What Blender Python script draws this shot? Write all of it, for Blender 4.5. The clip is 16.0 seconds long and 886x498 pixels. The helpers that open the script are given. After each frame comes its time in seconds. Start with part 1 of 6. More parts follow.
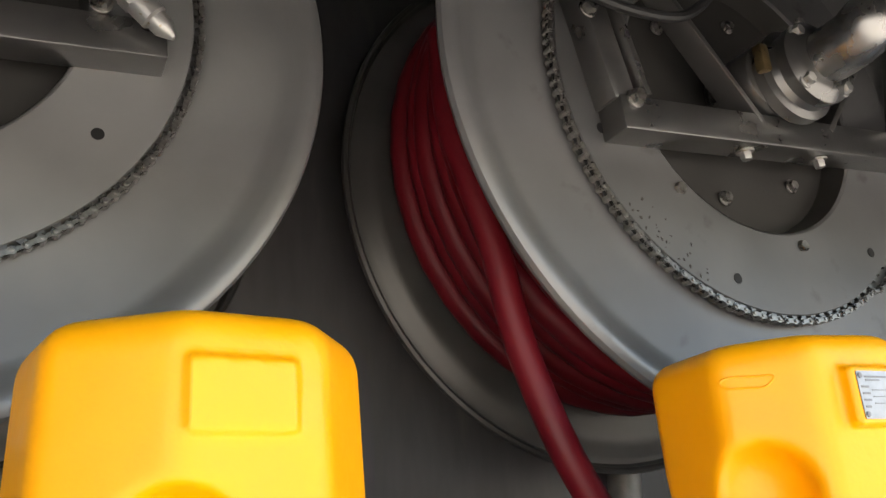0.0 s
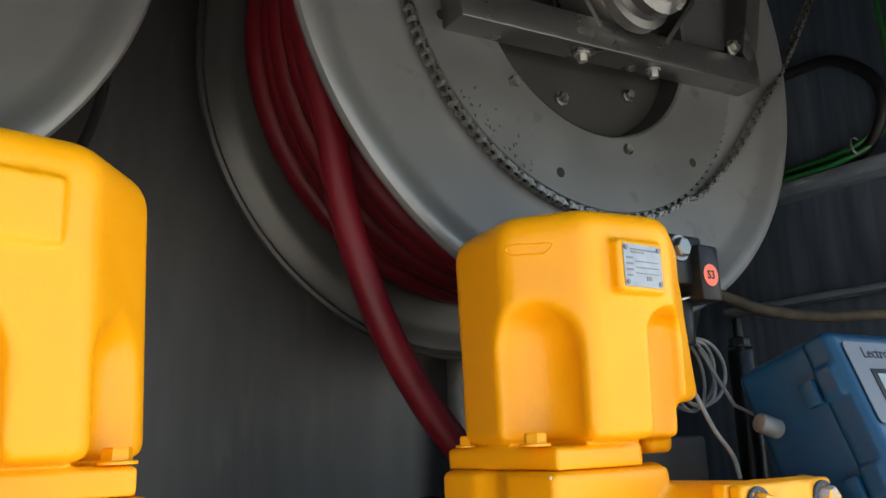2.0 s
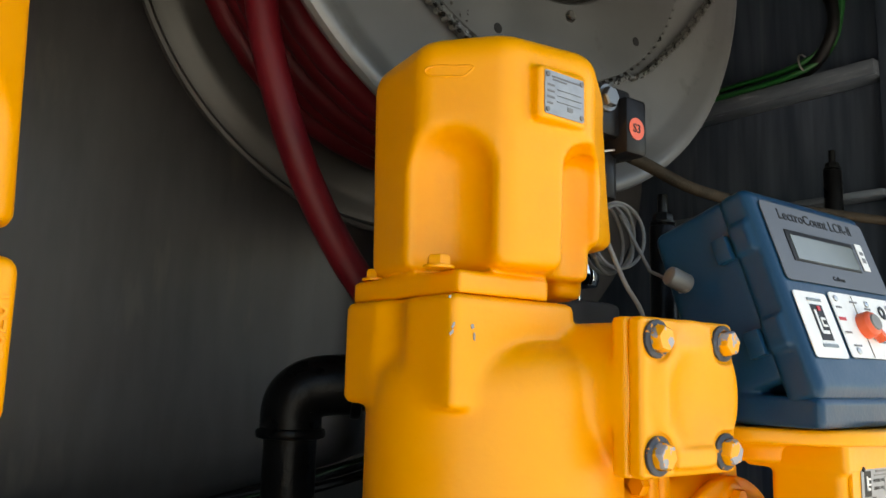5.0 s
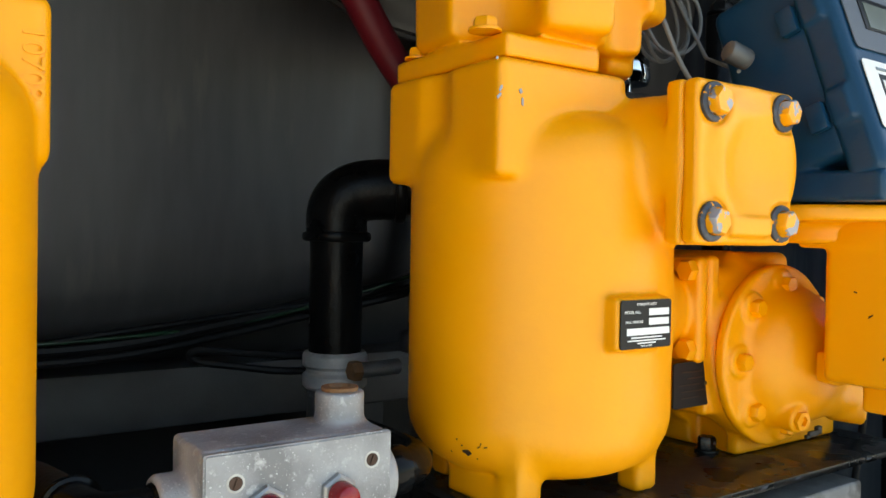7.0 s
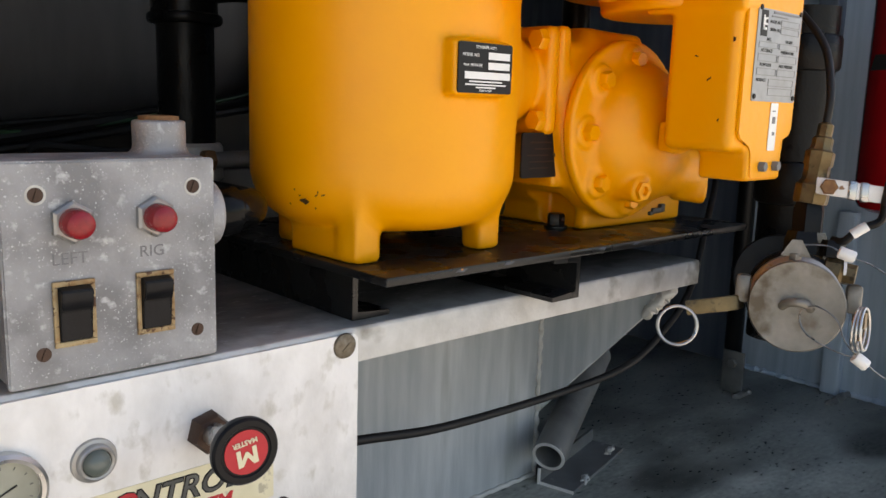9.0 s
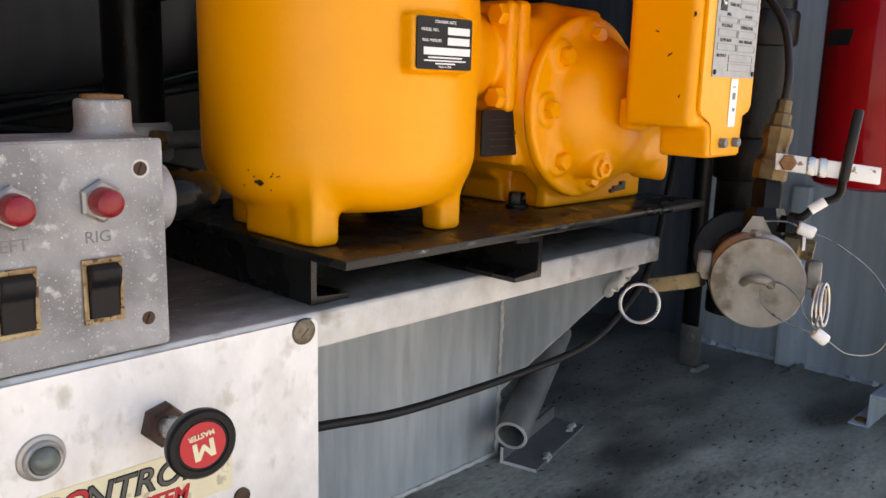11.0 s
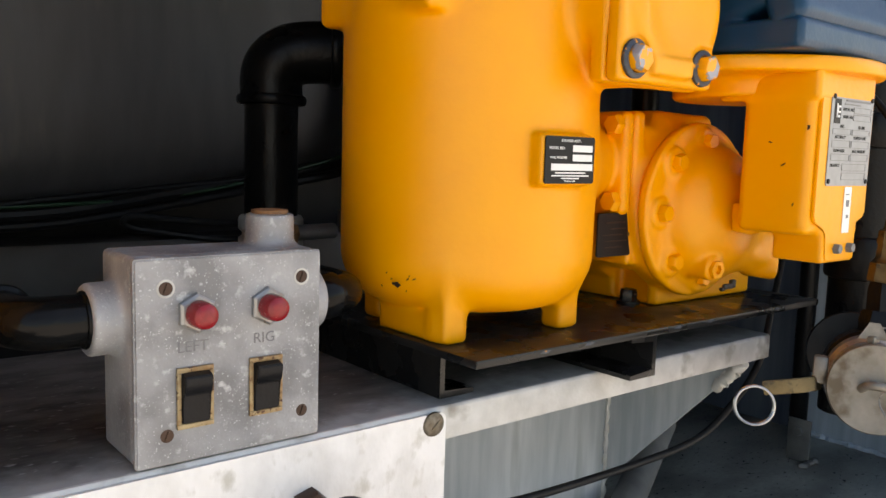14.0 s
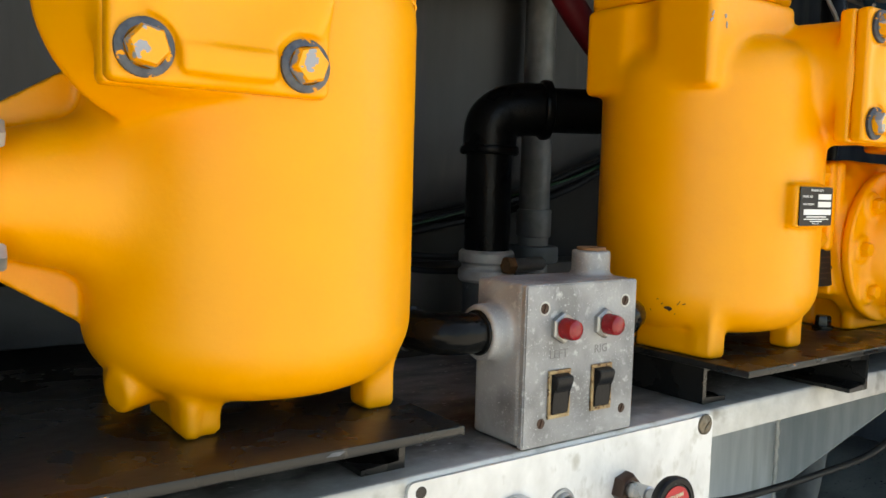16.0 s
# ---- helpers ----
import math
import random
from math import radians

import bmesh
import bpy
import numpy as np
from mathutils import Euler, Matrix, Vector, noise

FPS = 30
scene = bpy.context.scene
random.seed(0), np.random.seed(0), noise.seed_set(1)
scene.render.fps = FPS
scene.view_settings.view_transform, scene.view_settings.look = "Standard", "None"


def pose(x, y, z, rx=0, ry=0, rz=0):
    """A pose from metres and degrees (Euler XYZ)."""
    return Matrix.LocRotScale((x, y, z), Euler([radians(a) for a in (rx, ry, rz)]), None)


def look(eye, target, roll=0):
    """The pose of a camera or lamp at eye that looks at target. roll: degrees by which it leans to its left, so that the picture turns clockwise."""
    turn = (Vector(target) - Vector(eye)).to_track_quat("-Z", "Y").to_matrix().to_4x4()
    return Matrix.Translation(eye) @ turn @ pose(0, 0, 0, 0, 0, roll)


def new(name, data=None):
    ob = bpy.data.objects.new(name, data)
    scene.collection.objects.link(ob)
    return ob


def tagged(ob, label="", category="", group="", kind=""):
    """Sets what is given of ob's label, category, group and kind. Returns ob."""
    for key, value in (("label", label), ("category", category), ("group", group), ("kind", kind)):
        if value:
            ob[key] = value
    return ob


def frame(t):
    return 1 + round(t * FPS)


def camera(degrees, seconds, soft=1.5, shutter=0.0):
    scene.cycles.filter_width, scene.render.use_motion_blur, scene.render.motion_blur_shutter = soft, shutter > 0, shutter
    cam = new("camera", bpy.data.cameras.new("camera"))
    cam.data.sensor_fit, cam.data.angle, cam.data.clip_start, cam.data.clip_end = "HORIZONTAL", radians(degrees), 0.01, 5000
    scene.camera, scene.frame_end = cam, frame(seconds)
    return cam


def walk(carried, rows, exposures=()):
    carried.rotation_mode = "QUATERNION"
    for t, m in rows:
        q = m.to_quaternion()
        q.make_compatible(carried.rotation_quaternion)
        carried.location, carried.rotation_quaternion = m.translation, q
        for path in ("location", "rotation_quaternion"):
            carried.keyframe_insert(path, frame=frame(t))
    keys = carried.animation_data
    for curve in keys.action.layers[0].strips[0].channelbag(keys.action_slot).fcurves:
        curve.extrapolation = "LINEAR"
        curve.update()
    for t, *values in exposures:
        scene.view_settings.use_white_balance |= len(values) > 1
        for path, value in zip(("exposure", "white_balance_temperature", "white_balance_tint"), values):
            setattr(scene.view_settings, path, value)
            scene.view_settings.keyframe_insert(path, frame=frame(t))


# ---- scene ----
cam = camera(57.1, 16.0)
PATH = [
    (0, (0.059, 0.1, 0.724), (0.955, 1.768, 1.369), -4.2),
    (0.5, (0.091, 0.099, 0.705), (1.093, 1.722, 1.306), -3.5),
    (1, (0.107, 0.09, 0.685), (1.175, 1.688, 1.237), -3.1),
    (1.5, (0.123, 0.069, 0.668), (1.227, 1.662, 1.161), -2.6),
    (2, (0.123, 0.044, 0.66), (1.227, 1.648, 1.117), -2.1),
    (2.5, (0.133, 0.048, 0.646), (1.242, 1.654, 1.085), -1.4),
    (3, (0.138, 0.053, 0.634), (1.26, 1.655, 1.05), -0.9),
    (3.2, (0.141, 0.053, 0.63), (1.27, 1.652, 1.038), -0.6),
    (5.3, (0.188, 0.06, 0.563), (1.42, 1.613, 0.825), 1.4),
    (5.5, (0.197, 0.061, 0.558), (1.444, 1.608, 0.781), 1.2),
    (6, (0.203, 0.074, 0.533), (1.453, 1.632, 0.637), 1.0),
    (6.5, (0.203, 0.083, 0.514), (1.418, 1.671, 0.53), 0.9),
    (7, (0.186, 0.078, 0.501), (1.339, 1.711, 0.469), 1.0),
    (7.5, (0.175, 0.069, 0.494), (1.256, 1.75, 0.432), 0.8),
    (8, (0.173, 0.059, 0.475), (1.205, 1.766, 0.335), 1.4),
    (8.1, (0.174, 0.052, 0.455), (1.195, 1.765, 0.302), 1.6),
    (8.5, (0.188, 0.054, 0.407), (1.337, 1.663, 0.108), 2.0),
    (9, (0.227, 0.053, 0.41), (1.558, 1.505, 0.064), 1.7),
    (9.2, (0.229, 0.06, 0.408), (1.594, 1.478, 0.052), 1.8),
    (11.3, (0.239, 0.068, 0.41), (1.651, 1.422, -0.003), 1.5),
    (11.5, (0.245, 0.074, 0.407), (1.67, 1.41, -0.021), 1.5),
    (12, (0.252, 0.073, 0.416), (1.713, 1.369, -0.018), 1.6),
    (12.5, (0.233, 0.06, 0.426), (1.702, 1.359, 0.033), 2.3),
    (13, (0.213, 0.055, 0.43), (1.642, 1.411, 0.083), 2.5),
    (13.5, (0.204, 0.061, 0.434), (1.561, 1.499, 0.136), 2.0),
    (14, (0.186, 0.056, 0.44), (1.442, 1.595, 0.208), 1.7),
    (14.5, (0.155, 0.053, 0.438), (1.284, 1.693, 0.252), 2.5),
    (15, (0.126, 0.06, 0.444), (1.077, 1.81, 0.265), 2.7),
    (15.5, (0.078, 0.075, 0.442), (1.032, 1.825, 0.275), 2.7),
    (16, (-0.07, 0.074, 0.448), (1.105, 1.685, 0.292), 1.6),
]
walk(cam, [(t, look(eye, target, roll)) for t, eye, target, roll in PATH],
     exposures=[(0.0, 2.24, 7300, 12), (0.5, 1.86, 7250, 15), (1.0, 1.70, 7100, 12), (1.5, 1.78, 7000, 9), (2.0, 1.78, 6950, 7), (3.0, 1.72, 7300, 5), (5.5, 1.51, 7900, 7), (7.5, 1.60, 7300, 3), (8.2, 1.51, 7400, 7), (9.0, 1.22, 8000, 15), (11.4, 1.45, 8200, 19), (12.0, 1.45, 8200, 19), (14.0, 1.42, 8200, 15), (16.0, 1.52, 8100, 6)])

# ---- world and light ----
world = bpy.data.worlds.new("sky")
world.use_nodes = True
scene.world = world
sky = world.node_tree.nodes.new("ShaderNodeTexSky")
sky.sky_type, sky.sun_disc = "NISHITA", False
sky.sun_elevation, sky.sun_rotation = radians(57), radians(81)
back = world.node_tree.nodes["Background"]
back.inputs["Strength"].default_value = 0.15
world.node_tree.links.new(sky.outputs[0], back.inputs["Color"])
sun_data = bpy.data.lights.new("sun", "SUN")
sun_data.energy, sun_data.angle, sun_data.color = 5.0, radians(0.6), (1.0, 0.95, 0.88)
sun = new("sun", sun_data)
sun.matrix_world = look((5.0, 0.8, 8.0), (0, 0, 0))

# ---- materials ----
def mat(name, a, b, scale=20.0, rough=(0.4, 0.6), metal=0.0, bump=0.0, bump_scale=200.0, stretch=(1, 1, 1),
        spots=None, spot_scale=40.0, spot_at=0.68, spot_soft=0.04, coat=0.0, big=3.0, spread=0.25, spec=0.5,
        flecks=None, fleck_scale=300.0, fleck_size=0.30, fleck_share=0.5, fleck_patch=14.0):
    """Two colours mixed by two scales of noise; spots: a third colour in sharp-edged patches; flecks: small grains of a fourth."""
    m = bpy.data.materials.new(name)
    m.use_nodes = True
    nt = m.node_tree
    n, l = nt.nodes, nt.links
    bsdf = n["Principled BSDF"]
    co = n.new("ShaderNodeTexCoord")
    mp = n.new("ShaderNodeMapping")
    mp.inputs["Scale"].default_value = stretch
    l.new(co.outputs["Object"], mp.inputs["Vector"])
    n1, n2 = n.new("ShaderNodeTexNoise"), n.new("ShaderNodeTexNoise")
    for nd, sc, det in ((n1, scale, 6.0), (n2, big, 3.0)):
        nd.inputs["Scale"].default_value, nd.inputs["Detail"].default_value = sc, det
        l.new(mp.outputs[0], nd.inputs["Vector"])
    add = n.new("ShaderNodeMath")
    add.operation = "ADD"
    l.new(n1.outputs["Fac"], add.inputs[0])
    l.new(n2.outputs["Fac"], add.inputs[1])
    rng = n.new("ShaderNodeMapRange")
    rng.inputs["From Min"].default_value, rng.inputs["From Max"].default_value = 1 - spread, 1 + spread
    l.new(add.outputs[0], rng.inputs["Value"])
    mix = n.new("ShaderNodeMix")
    mix.data_type = "RGBA"
    mix.inputs[6].default_value, mix.inputs[7].default_value = (*a, 1), (*b, 1)
    l.new(rng.outputs[0], mix.inputs[0])
    colour = mix.outputs[2]
    rr = n.new("ShaderNodeMapRange")
    rr.inputs["From Min"].default_value, rr.inputs["From Max"].default_value = 0.3, 0.7
    rr.inputs["To Min"].default_value, rr.inputs["To Max"].default_value = rough
    l.new(n1.outputs["Fac"], rr.inputs["Value"])
    l.new(rr.outputs[0], bsdf.inputs["Roughness"])
    bsdf.inputs["Metallic"].default_value = metal
    bsdf.inputs["Specular IOR Level"].default_value = spec
    if spots:
        n3 = n.new("ShaderNodeTexNoise")
        n3.inputs["Scale"].default_value, n3.inputs["Detail"].default_value = spot_scale, 5.0
        l.new(mp.outputs[0], n3.inputs["Vector"])
        r3 = n.new("ShaderNodeMapRange")
        r3.inputs["From Min"].default_value, r3.inputs["From Max"].default_value = spot_at, spot_at + spot_soft
        l.new(n3.outputs["Fac"], r3.inputs["Value"])
        mix2 = n.new("ShaderNodeMix")
        mix2.data_type = "RGBA"
        l.new(colour, mix2.inputs["A"])
        mix2.inputs["B"].default_value = (*spots, 1)
        l.new(r3.outputs[0], mix2.inputs["Factor"])
        colour = mix2.outputs["Result"]
    if flecks:
        vo = n.new("ShaderNodeTexVoronoi")
        vo.inputs["Scale"].default_value = fleck_scale
        warp = n.new("ShaderNodeTexNoise")
        warp.inputs["Scale"].default_value, warp.inputs["Detail"].default_value = fleck_scale * 1.3, 2.0
        l.new(mp.outputs[0], warp.inputs["Vector"])
        push = n.new("ShaderNodeVectorMath")
        push.operation = "MULTIPLY_ADD"
        l.new(warp.outputs["Color"], push.inputs[0])
        push.inputs[1].default_value = (1.4 / fleck_scale,) * 3
        l.new(mp.outputs[0], push.inputs[2])
        l.new(push.outputs[0], vo.inputs["Vector"])
        near = n.new("ShaderNodeMapRange")
        near.inputs["From Min"].default_value, near.inputs["From Max"].default_value = fleck_size + 0.12, fleck_size - 0.06
        l.new(vo.outputs["Distance"], near.inputs["Value"])
        sep = n.new("ShaderNodeSeparateColor")
        l.new(vo.outputs["Color"], sep.inputs[0])
        patch = n.new("ShaderNodeTexNoise")
        patch.inputs["Scale"].default_value, patch.inputs["Detail"].default_value = fleck_patch, 4.0
        l.new(mp.outputs[0], patch.inputs["Vector"])
        lim = n.new("ShaderNodeMath")
        lim.operation = "MULTIPLY_ADD"
        l.new(patch.outputs["Fac"], lim.inputs[0])
        lim.inputs[1].default_value, lim.inputs[2].default_value = 2.4, fleck_share - 1.2
        pick = n.new("ShaderNodeMath")
        pick.operation = "LESS_THAN"
        l.new(sep.outputs[0], pick.inputs[0])
        l.new(lim.outputs[0], pick.inputs[1])
        both = n.new("ShaderNodeMath")
        both.operation = "MULTIPLY"
        l.new(near.outputs[0], both.inputs[0])
        l.new(pick.outputs[0], both.inputs[1])
        soft = n.new("ShaderNodeMath")
        soft.operation = "MULTIPLY"
        l.new(both.outputs[0], soft.inputs[0])
        l.new(sep.outputs[1], soft.inputs[1])
        mix3 = n.new("ShaderNodeMix")
        mix3.data_type = "RGBA"
        l.new(colour, mix3.inputs["A"])
        mix3.inputs["B"].default_value = (*flecks, 1)
        l.new(soft.outputs[0], mix3.inputs["Factor"])
        colour = mix3.outputs["Result"]
    l.new(colour, bsdf.inputs["Base Color"])
    if coat:
        bsdf.inputs["Coat Weight"].default_value, bsdf.inputs["Coat Roughness"].default_value = coat, 0.12
    if bump:
        n4 = n.new("ShaderNodeTexNoise")
        n4.inputs["Scale"].default_value, n4.inputs["Detail"].default_value = bump_scale, 4.0
        l.new(mp.outputs[0], n4.inputs["Vector"])
        bp = n.new("ShaderNodeBump")
        bp.inputs["Strength"].default_value, bp.inputs["Distance"].default_value = bump, 0.002
        l.new(n4.outputs["Fac"], bp.inputs["Height"])
        l.new(bp.outputs[0], bsdf.inputs["Normal"])
    return m


YELLOW = mat("yellow_enamel", (0.86, 0.332, 0.004), (0.90, 0.368, 0.006), 30, (0.32, 0.45), bump=0.14, bump_scale=120, spread=0.4, spec=0.38,
             spots=(0.06, 0.04, 0.02), spot_scale=55, spot_at=0.80, spot_soft=0.01)
YELLOW_TOP = mat("yellow_enamel_worn", (0.86, 0.332, 0.004), (0.90, 0.368, 0.006), 30, (0.32, 0.44), bump=0.2, bump_scale=150, spread=0.4,
                 spots=(0.3, 0.3, 0.33), spot_scale=110, spot_at=0.52, spot_soft=0.02)
BLUE = mat("blue_enamel", (0.004, 0.036, 0.080), (0.0055, 0.044, 0.093), 40, (0.28, 0.40), spec=0.30, bump=0.12, bump_scale=260, spread=0.4)
BLACK = mat("black_paint", (0.007, 0.007, 0.007), (0.018, 0.017, 0.016), 30, (0.15, 0.42), spec=0.35, bump=0.15, bump_scale=90,
            spots=(0.07, 0.055, 0.045), spot_scale=70, spot_at=0.70)
BLACK_PIPE = mat("black_iron", (0.0035, 0.0035, 0.004), (0.007, 0.007, 0.007), 25, (0.24, 0.40), bump=0.35, bump_scale=160, spec=0.16)
RUBBER = mat("black_rubber", (0.006, 0.006, 0.0065), (0.012, 0.012, 0.0125), 60, (0.45, 0.6), bump=0.1, spec=0.3)
PLASTIC = mat("black_plastic", (0.006, 0.006, 0.007), (0.011, 0.011, 0.012), 80, (0.3, 0.45), bump=0.1, bump_scale=400, spec=0.18)
GALV = mat("cast_aluminium", (0.17, 0.172, 0.178), (0.36, 0.362, 0.366), 30, (0.45, 0.65), metal=0.3, bump=0.35, bump_scale=320, spread=0.20, big=11,
           spots=(0.43, 0.435, 0.44), spot_scale=130, spot_at=0.60, spot_soft=0.12, flecks=(0.48, 0.49, 0.49), fleck_scale=600, fleck_size=0.26, fleck_share=0.50, fleck_patch=34)
ALU = mat("weathered_aluminium", (0.42, 0.414, 0.390), (0.64, 0.632, 0.60), 45, (0.40, 0.62), metal=0.25, bump=0.25, bump_scale=180, spread=0.26, big=6,
          spots=(0.27, 0.25, 0.21), spot_scale=22, spot_at=0.575, spot_soft=0.12)
# grime, and the shade towards the back of the shelf, in one dark colour
SHELF_TOP = mat("grimy_shaded_shelf", (0.060, 0.051, 0.042), (0.24, 0.226, 0.202), 38, (0.55, 0.75), metal=0.05, bump=0.25, bump_scale=180, spread=0.24, big=6, stretch=(0.6, 1.4, 1), spec=0.3,
                flecks=(0.36, 0.35, 0.33), fleck_scale=160, fleck_size=0.20, fleck_share=0.35, fleck_patch=10)


def pale_front_edge(m, y0, y1, colour):
    """Light and wear painted along the front edge, paler, with a ragged border between y0 and y1 of the object."""
    n, l = m.node_tree.nodes, m.node_tree.links
    bsdf = n["Principled BSDF"]
    back_colour = bsdf.inputs["Base Color"].links[0].from_socket
    co, sep, noise = n.new("ShaderNodeTexCoord"), n.new("ShaderNodeSeparateXYZ"), n.new("ShaderNodeTexNoise")
    noise.inputs["Scale"].default_value, noise.inputs["Detail"].default_value = 55.0, 6.0
    ragged, span, mix = n.new("ShaderNodeMath"), n.new("ShaderNodeMapRange"), n.new("ShaderNodeMix")
    ragged.operation = "MULTIPLY_ADD"
    ragged.inputs[1].default_value = 0.05
    span.inputs["From Min"].default_value, span.inputs["From Max"].default_value = y0 + 0.025, y1 + 0.025
    mix.data_type = "RGBA"
    l.new(co.outputs["Object"], sep.inputs[0])
    l.new(co.outputs["Object"], noise.inputs["Vector"])
    l.new(noise.outputs["Fac"], ragged.inputs[0])
    l.new(sep.outputs["Y"], ragged.inputs[2])
    l.new(ragged.outputs[0], span.inputs["Value"])
    l.new(span.outputs[0], mix.inputs[0])
    mix.inputs[6].default_value = (*colour, 1)
    l.new(back_colour, mix.inputs[7])
    l.new(mix.outputs[2], bsdf.inputs["Base Color"])


pale_front_edge(SHELF_TOP, 0.534, 0.580, (0.42, 0.412, 0.39))

PIPE_GREY = mat("dull_grey_pipe", (0.17, 0.166, 0.158), (0.30, 0.295, 0.28), 40, (0.42, 0.6), metal=0.25, bump=0.2, bump_scale=180, spread=0.26, big=6)
CHROME = mat("chrome", (0.72, 0.72, 0.72), (0.80, 0.80, 0.79), 60, (0.05, 0.12), metal=1.0)
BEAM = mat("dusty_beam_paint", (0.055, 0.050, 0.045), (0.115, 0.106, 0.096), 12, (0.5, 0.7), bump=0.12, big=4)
PANEL = mat("pale_panel", (0.60, 0.59, 0.565), (0.80, 0.79, 0.765), 45, (0.35, 0.55), metal=0.1, bump=0.22, bump_scale=240, spread=0.24, stretch=(1.2, 1, 0.8), big=7,
            spots=(0.54, 0.52, 0.465), spot_scale=60, spot_at=0.58, spot_soft=0.16)
GREY_PANEL = mat("streaked_grey_steel", (0.38, 0.42, 0.44), (0.56, 0.59, 0.60), 30, (0.4, 0.6), metal=0.15, bump=0.12, stretch=(2.5, 2.5, 0.3), big=5, spread=0.22,
                 spots=(0.30, 0.33, 0.33), spot_scale=10, spot_at=0.58, spot_soft=0.15)
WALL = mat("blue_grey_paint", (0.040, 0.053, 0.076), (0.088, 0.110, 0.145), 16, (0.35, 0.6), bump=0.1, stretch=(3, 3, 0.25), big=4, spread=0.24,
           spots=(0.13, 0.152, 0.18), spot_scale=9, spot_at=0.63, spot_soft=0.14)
LEDGE = mat("chalky_ledge_paint", (0.075, 0.090, 0.112), (0.15, 0.172, 0.20), 30, (0.4, 0.6), bump=0.2, stretch=(3, 0.6, 3), big=6, spots=(0.28, 0.30, 0.32), spot_scale=30, spot_at=0.62, spot_soft=0.12)
DECK = mat("stained_deck_paint", (0.082, 0.092, 0.081), (0.36, 0.378, 0.336), 110, (0.26, 0.46), bump=0.06, bump_scale=500, stretch=(0.8, 1.6, 1), big=9, spread=0.30,
           spots=(0.034, 0.037, 0.033), spot_scale=3.8, spot_at=0.480, spot_soft=0.16, flecks=(0.42, 0.43, 0.40), fleck_scale=260, fleck_size=0.14, fleck_share=0.12, fleck_patch=8)
TANK = mat("brushed_tank_steel", (0.066, 0.063, 0.063), (0.108, 0.104, 0.104), 14, (0.42, 0.58), metal=0.35, bump=0.04, stretch=(3, 3, 0.6), big=2.0, spread=0.36,
           spots=(0.135, 0.126, 0.112), spot_scale=6, spot_at=0.64, spot_soft=0.16)
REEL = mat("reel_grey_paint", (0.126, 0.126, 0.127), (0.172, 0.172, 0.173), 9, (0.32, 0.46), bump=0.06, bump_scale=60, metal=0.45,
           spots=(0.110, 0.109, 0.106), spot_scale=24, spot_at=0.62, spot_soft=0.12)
# a darker grey than REEL, for the right-hand sprocket disc
REEL_DISC = mat("darker_reel_paint", (0.088, 0.088, 0.089), (0.128, 0.128, 0.129), 9, (0.34, 0.50), bump=0.06, bump_scale=60, metal=0.5,
                spots=(0.075, 0.074, 0.072), spot_scale=24, spot_at=0.62, spot_soft=0.12)
# lighter copy of the reel paint: stronger light on the left-hand reel
REEL_LIT = mat("lit_reel_paint", (0.165, 0.164, 0.162), (0.215, 0.214, 0.211), 9, (0.36, 0.50), bump=0.06, bump_scale=60, metal=0.5)
# darker copy of the reel paint: shade on the rear flanges, put into colour
REEL_SHADED = mat("shaded_reel_paint", (0.060, 0.057, 0.053), (0.100, 0.096, 0.090), 9, (0.36, 0.50), bump=0.08, bump_scale=60, metal=0.5)
REEL_DARK = mat("reel_frame_paint", (0.130, 0.128, 0.124), (0.180, 0.178, 0.172), 14, (0.24, 0.36), bump=0.06, metal=0.85)
STEEL = mat("bright_steel", (0.38, 0.38, 0.375), (0.52, 0.52, 0.51), 60, (0.22, 0.38), metal=0.95, bump=0.1)
SATIN = mat("satin_aluminium", (0.24, 0.237, 0.232), (0.30, 0.297, 0.29), 30, (0.20, 0.32), metal=0.9, bump=0.05)
# near black, to paint in the shade that frame and swivel throw on the hub
HUB = mat("shaded_hub_paint", (0.018, 0.017, 0.016), (0.034, 0.033, 0.031), 8, (0.4, 0.6), bump=0.06, spec=0.3)
ZINC = mat("zinc_plating", (0.30, 0.30, 0.29), (0.42, 0.41, 0.39), 90, (0.35, 0.55), metal=0.8, bump=0.2, spots=(0.25, 0.2, 0.14), spot_scale=150, spot_at=0.66)
CHAIN = mat("oiled_chain_steel", (0.11, 0.106, 0.10), (0.34, 0.33, 0.315), 120, (0.24, 0.38), metal=0.88, bump=0.1)
RUST = mat("rust", (0.16, 0.075, 0.03), (0.30, 0.15, 0.06), 150, (0.7, 0.9), bump=0.5, bump_scale=400)
BRASS = mat("aged_brass", (0.10, 0.070, 0.034), (0.22, 0.160, 0.080), 60, (0.3, 0.5), metal=0.75, bump=0.2, spots=(0.045, 0.034, 0.022), spot_scale=90, spot_at=0.56, spot_soft=0.1)
HOSE = mat("red_hose_rubber", (0.078, 0.0032, 0.007), (0.120, 0.005, 0.010), 14, (0.42, 0.56), bump=0.08, bump_scale=90, spec=0.25)
RED = mat("glossy_red_paint", (0.21, 0.003, 0.005), (0.25, 0.004, 0.007), 20, (0.07, 0.12), spec=0.17)
LENS_RED = mat("red_lens", (0.20, 0.002, 0.006), (0.29, 0.004, 0.009), 300, (0.18, 0.28), bump=0.2, bump_scale=900)
KNOB_RED = mat("red_print", (0.46, 0.010, 0.018), (0.50, 0.013, 0.022), 50, (0.4, 0.5))
WHITE = mat("white_label", (0.72, 0.72, 0.70), (0.80, 0.80, 0.78), 60, (0.4, 0.5))
CREAM = mat("cream_sticker", (0.66, 0.60, 0.40), (0.72, 0.66, 0.46), 60, (0.45, 0.6), spots=(0.45, 0.4, 0.28), spot_scale=60, spot_at=0.62)
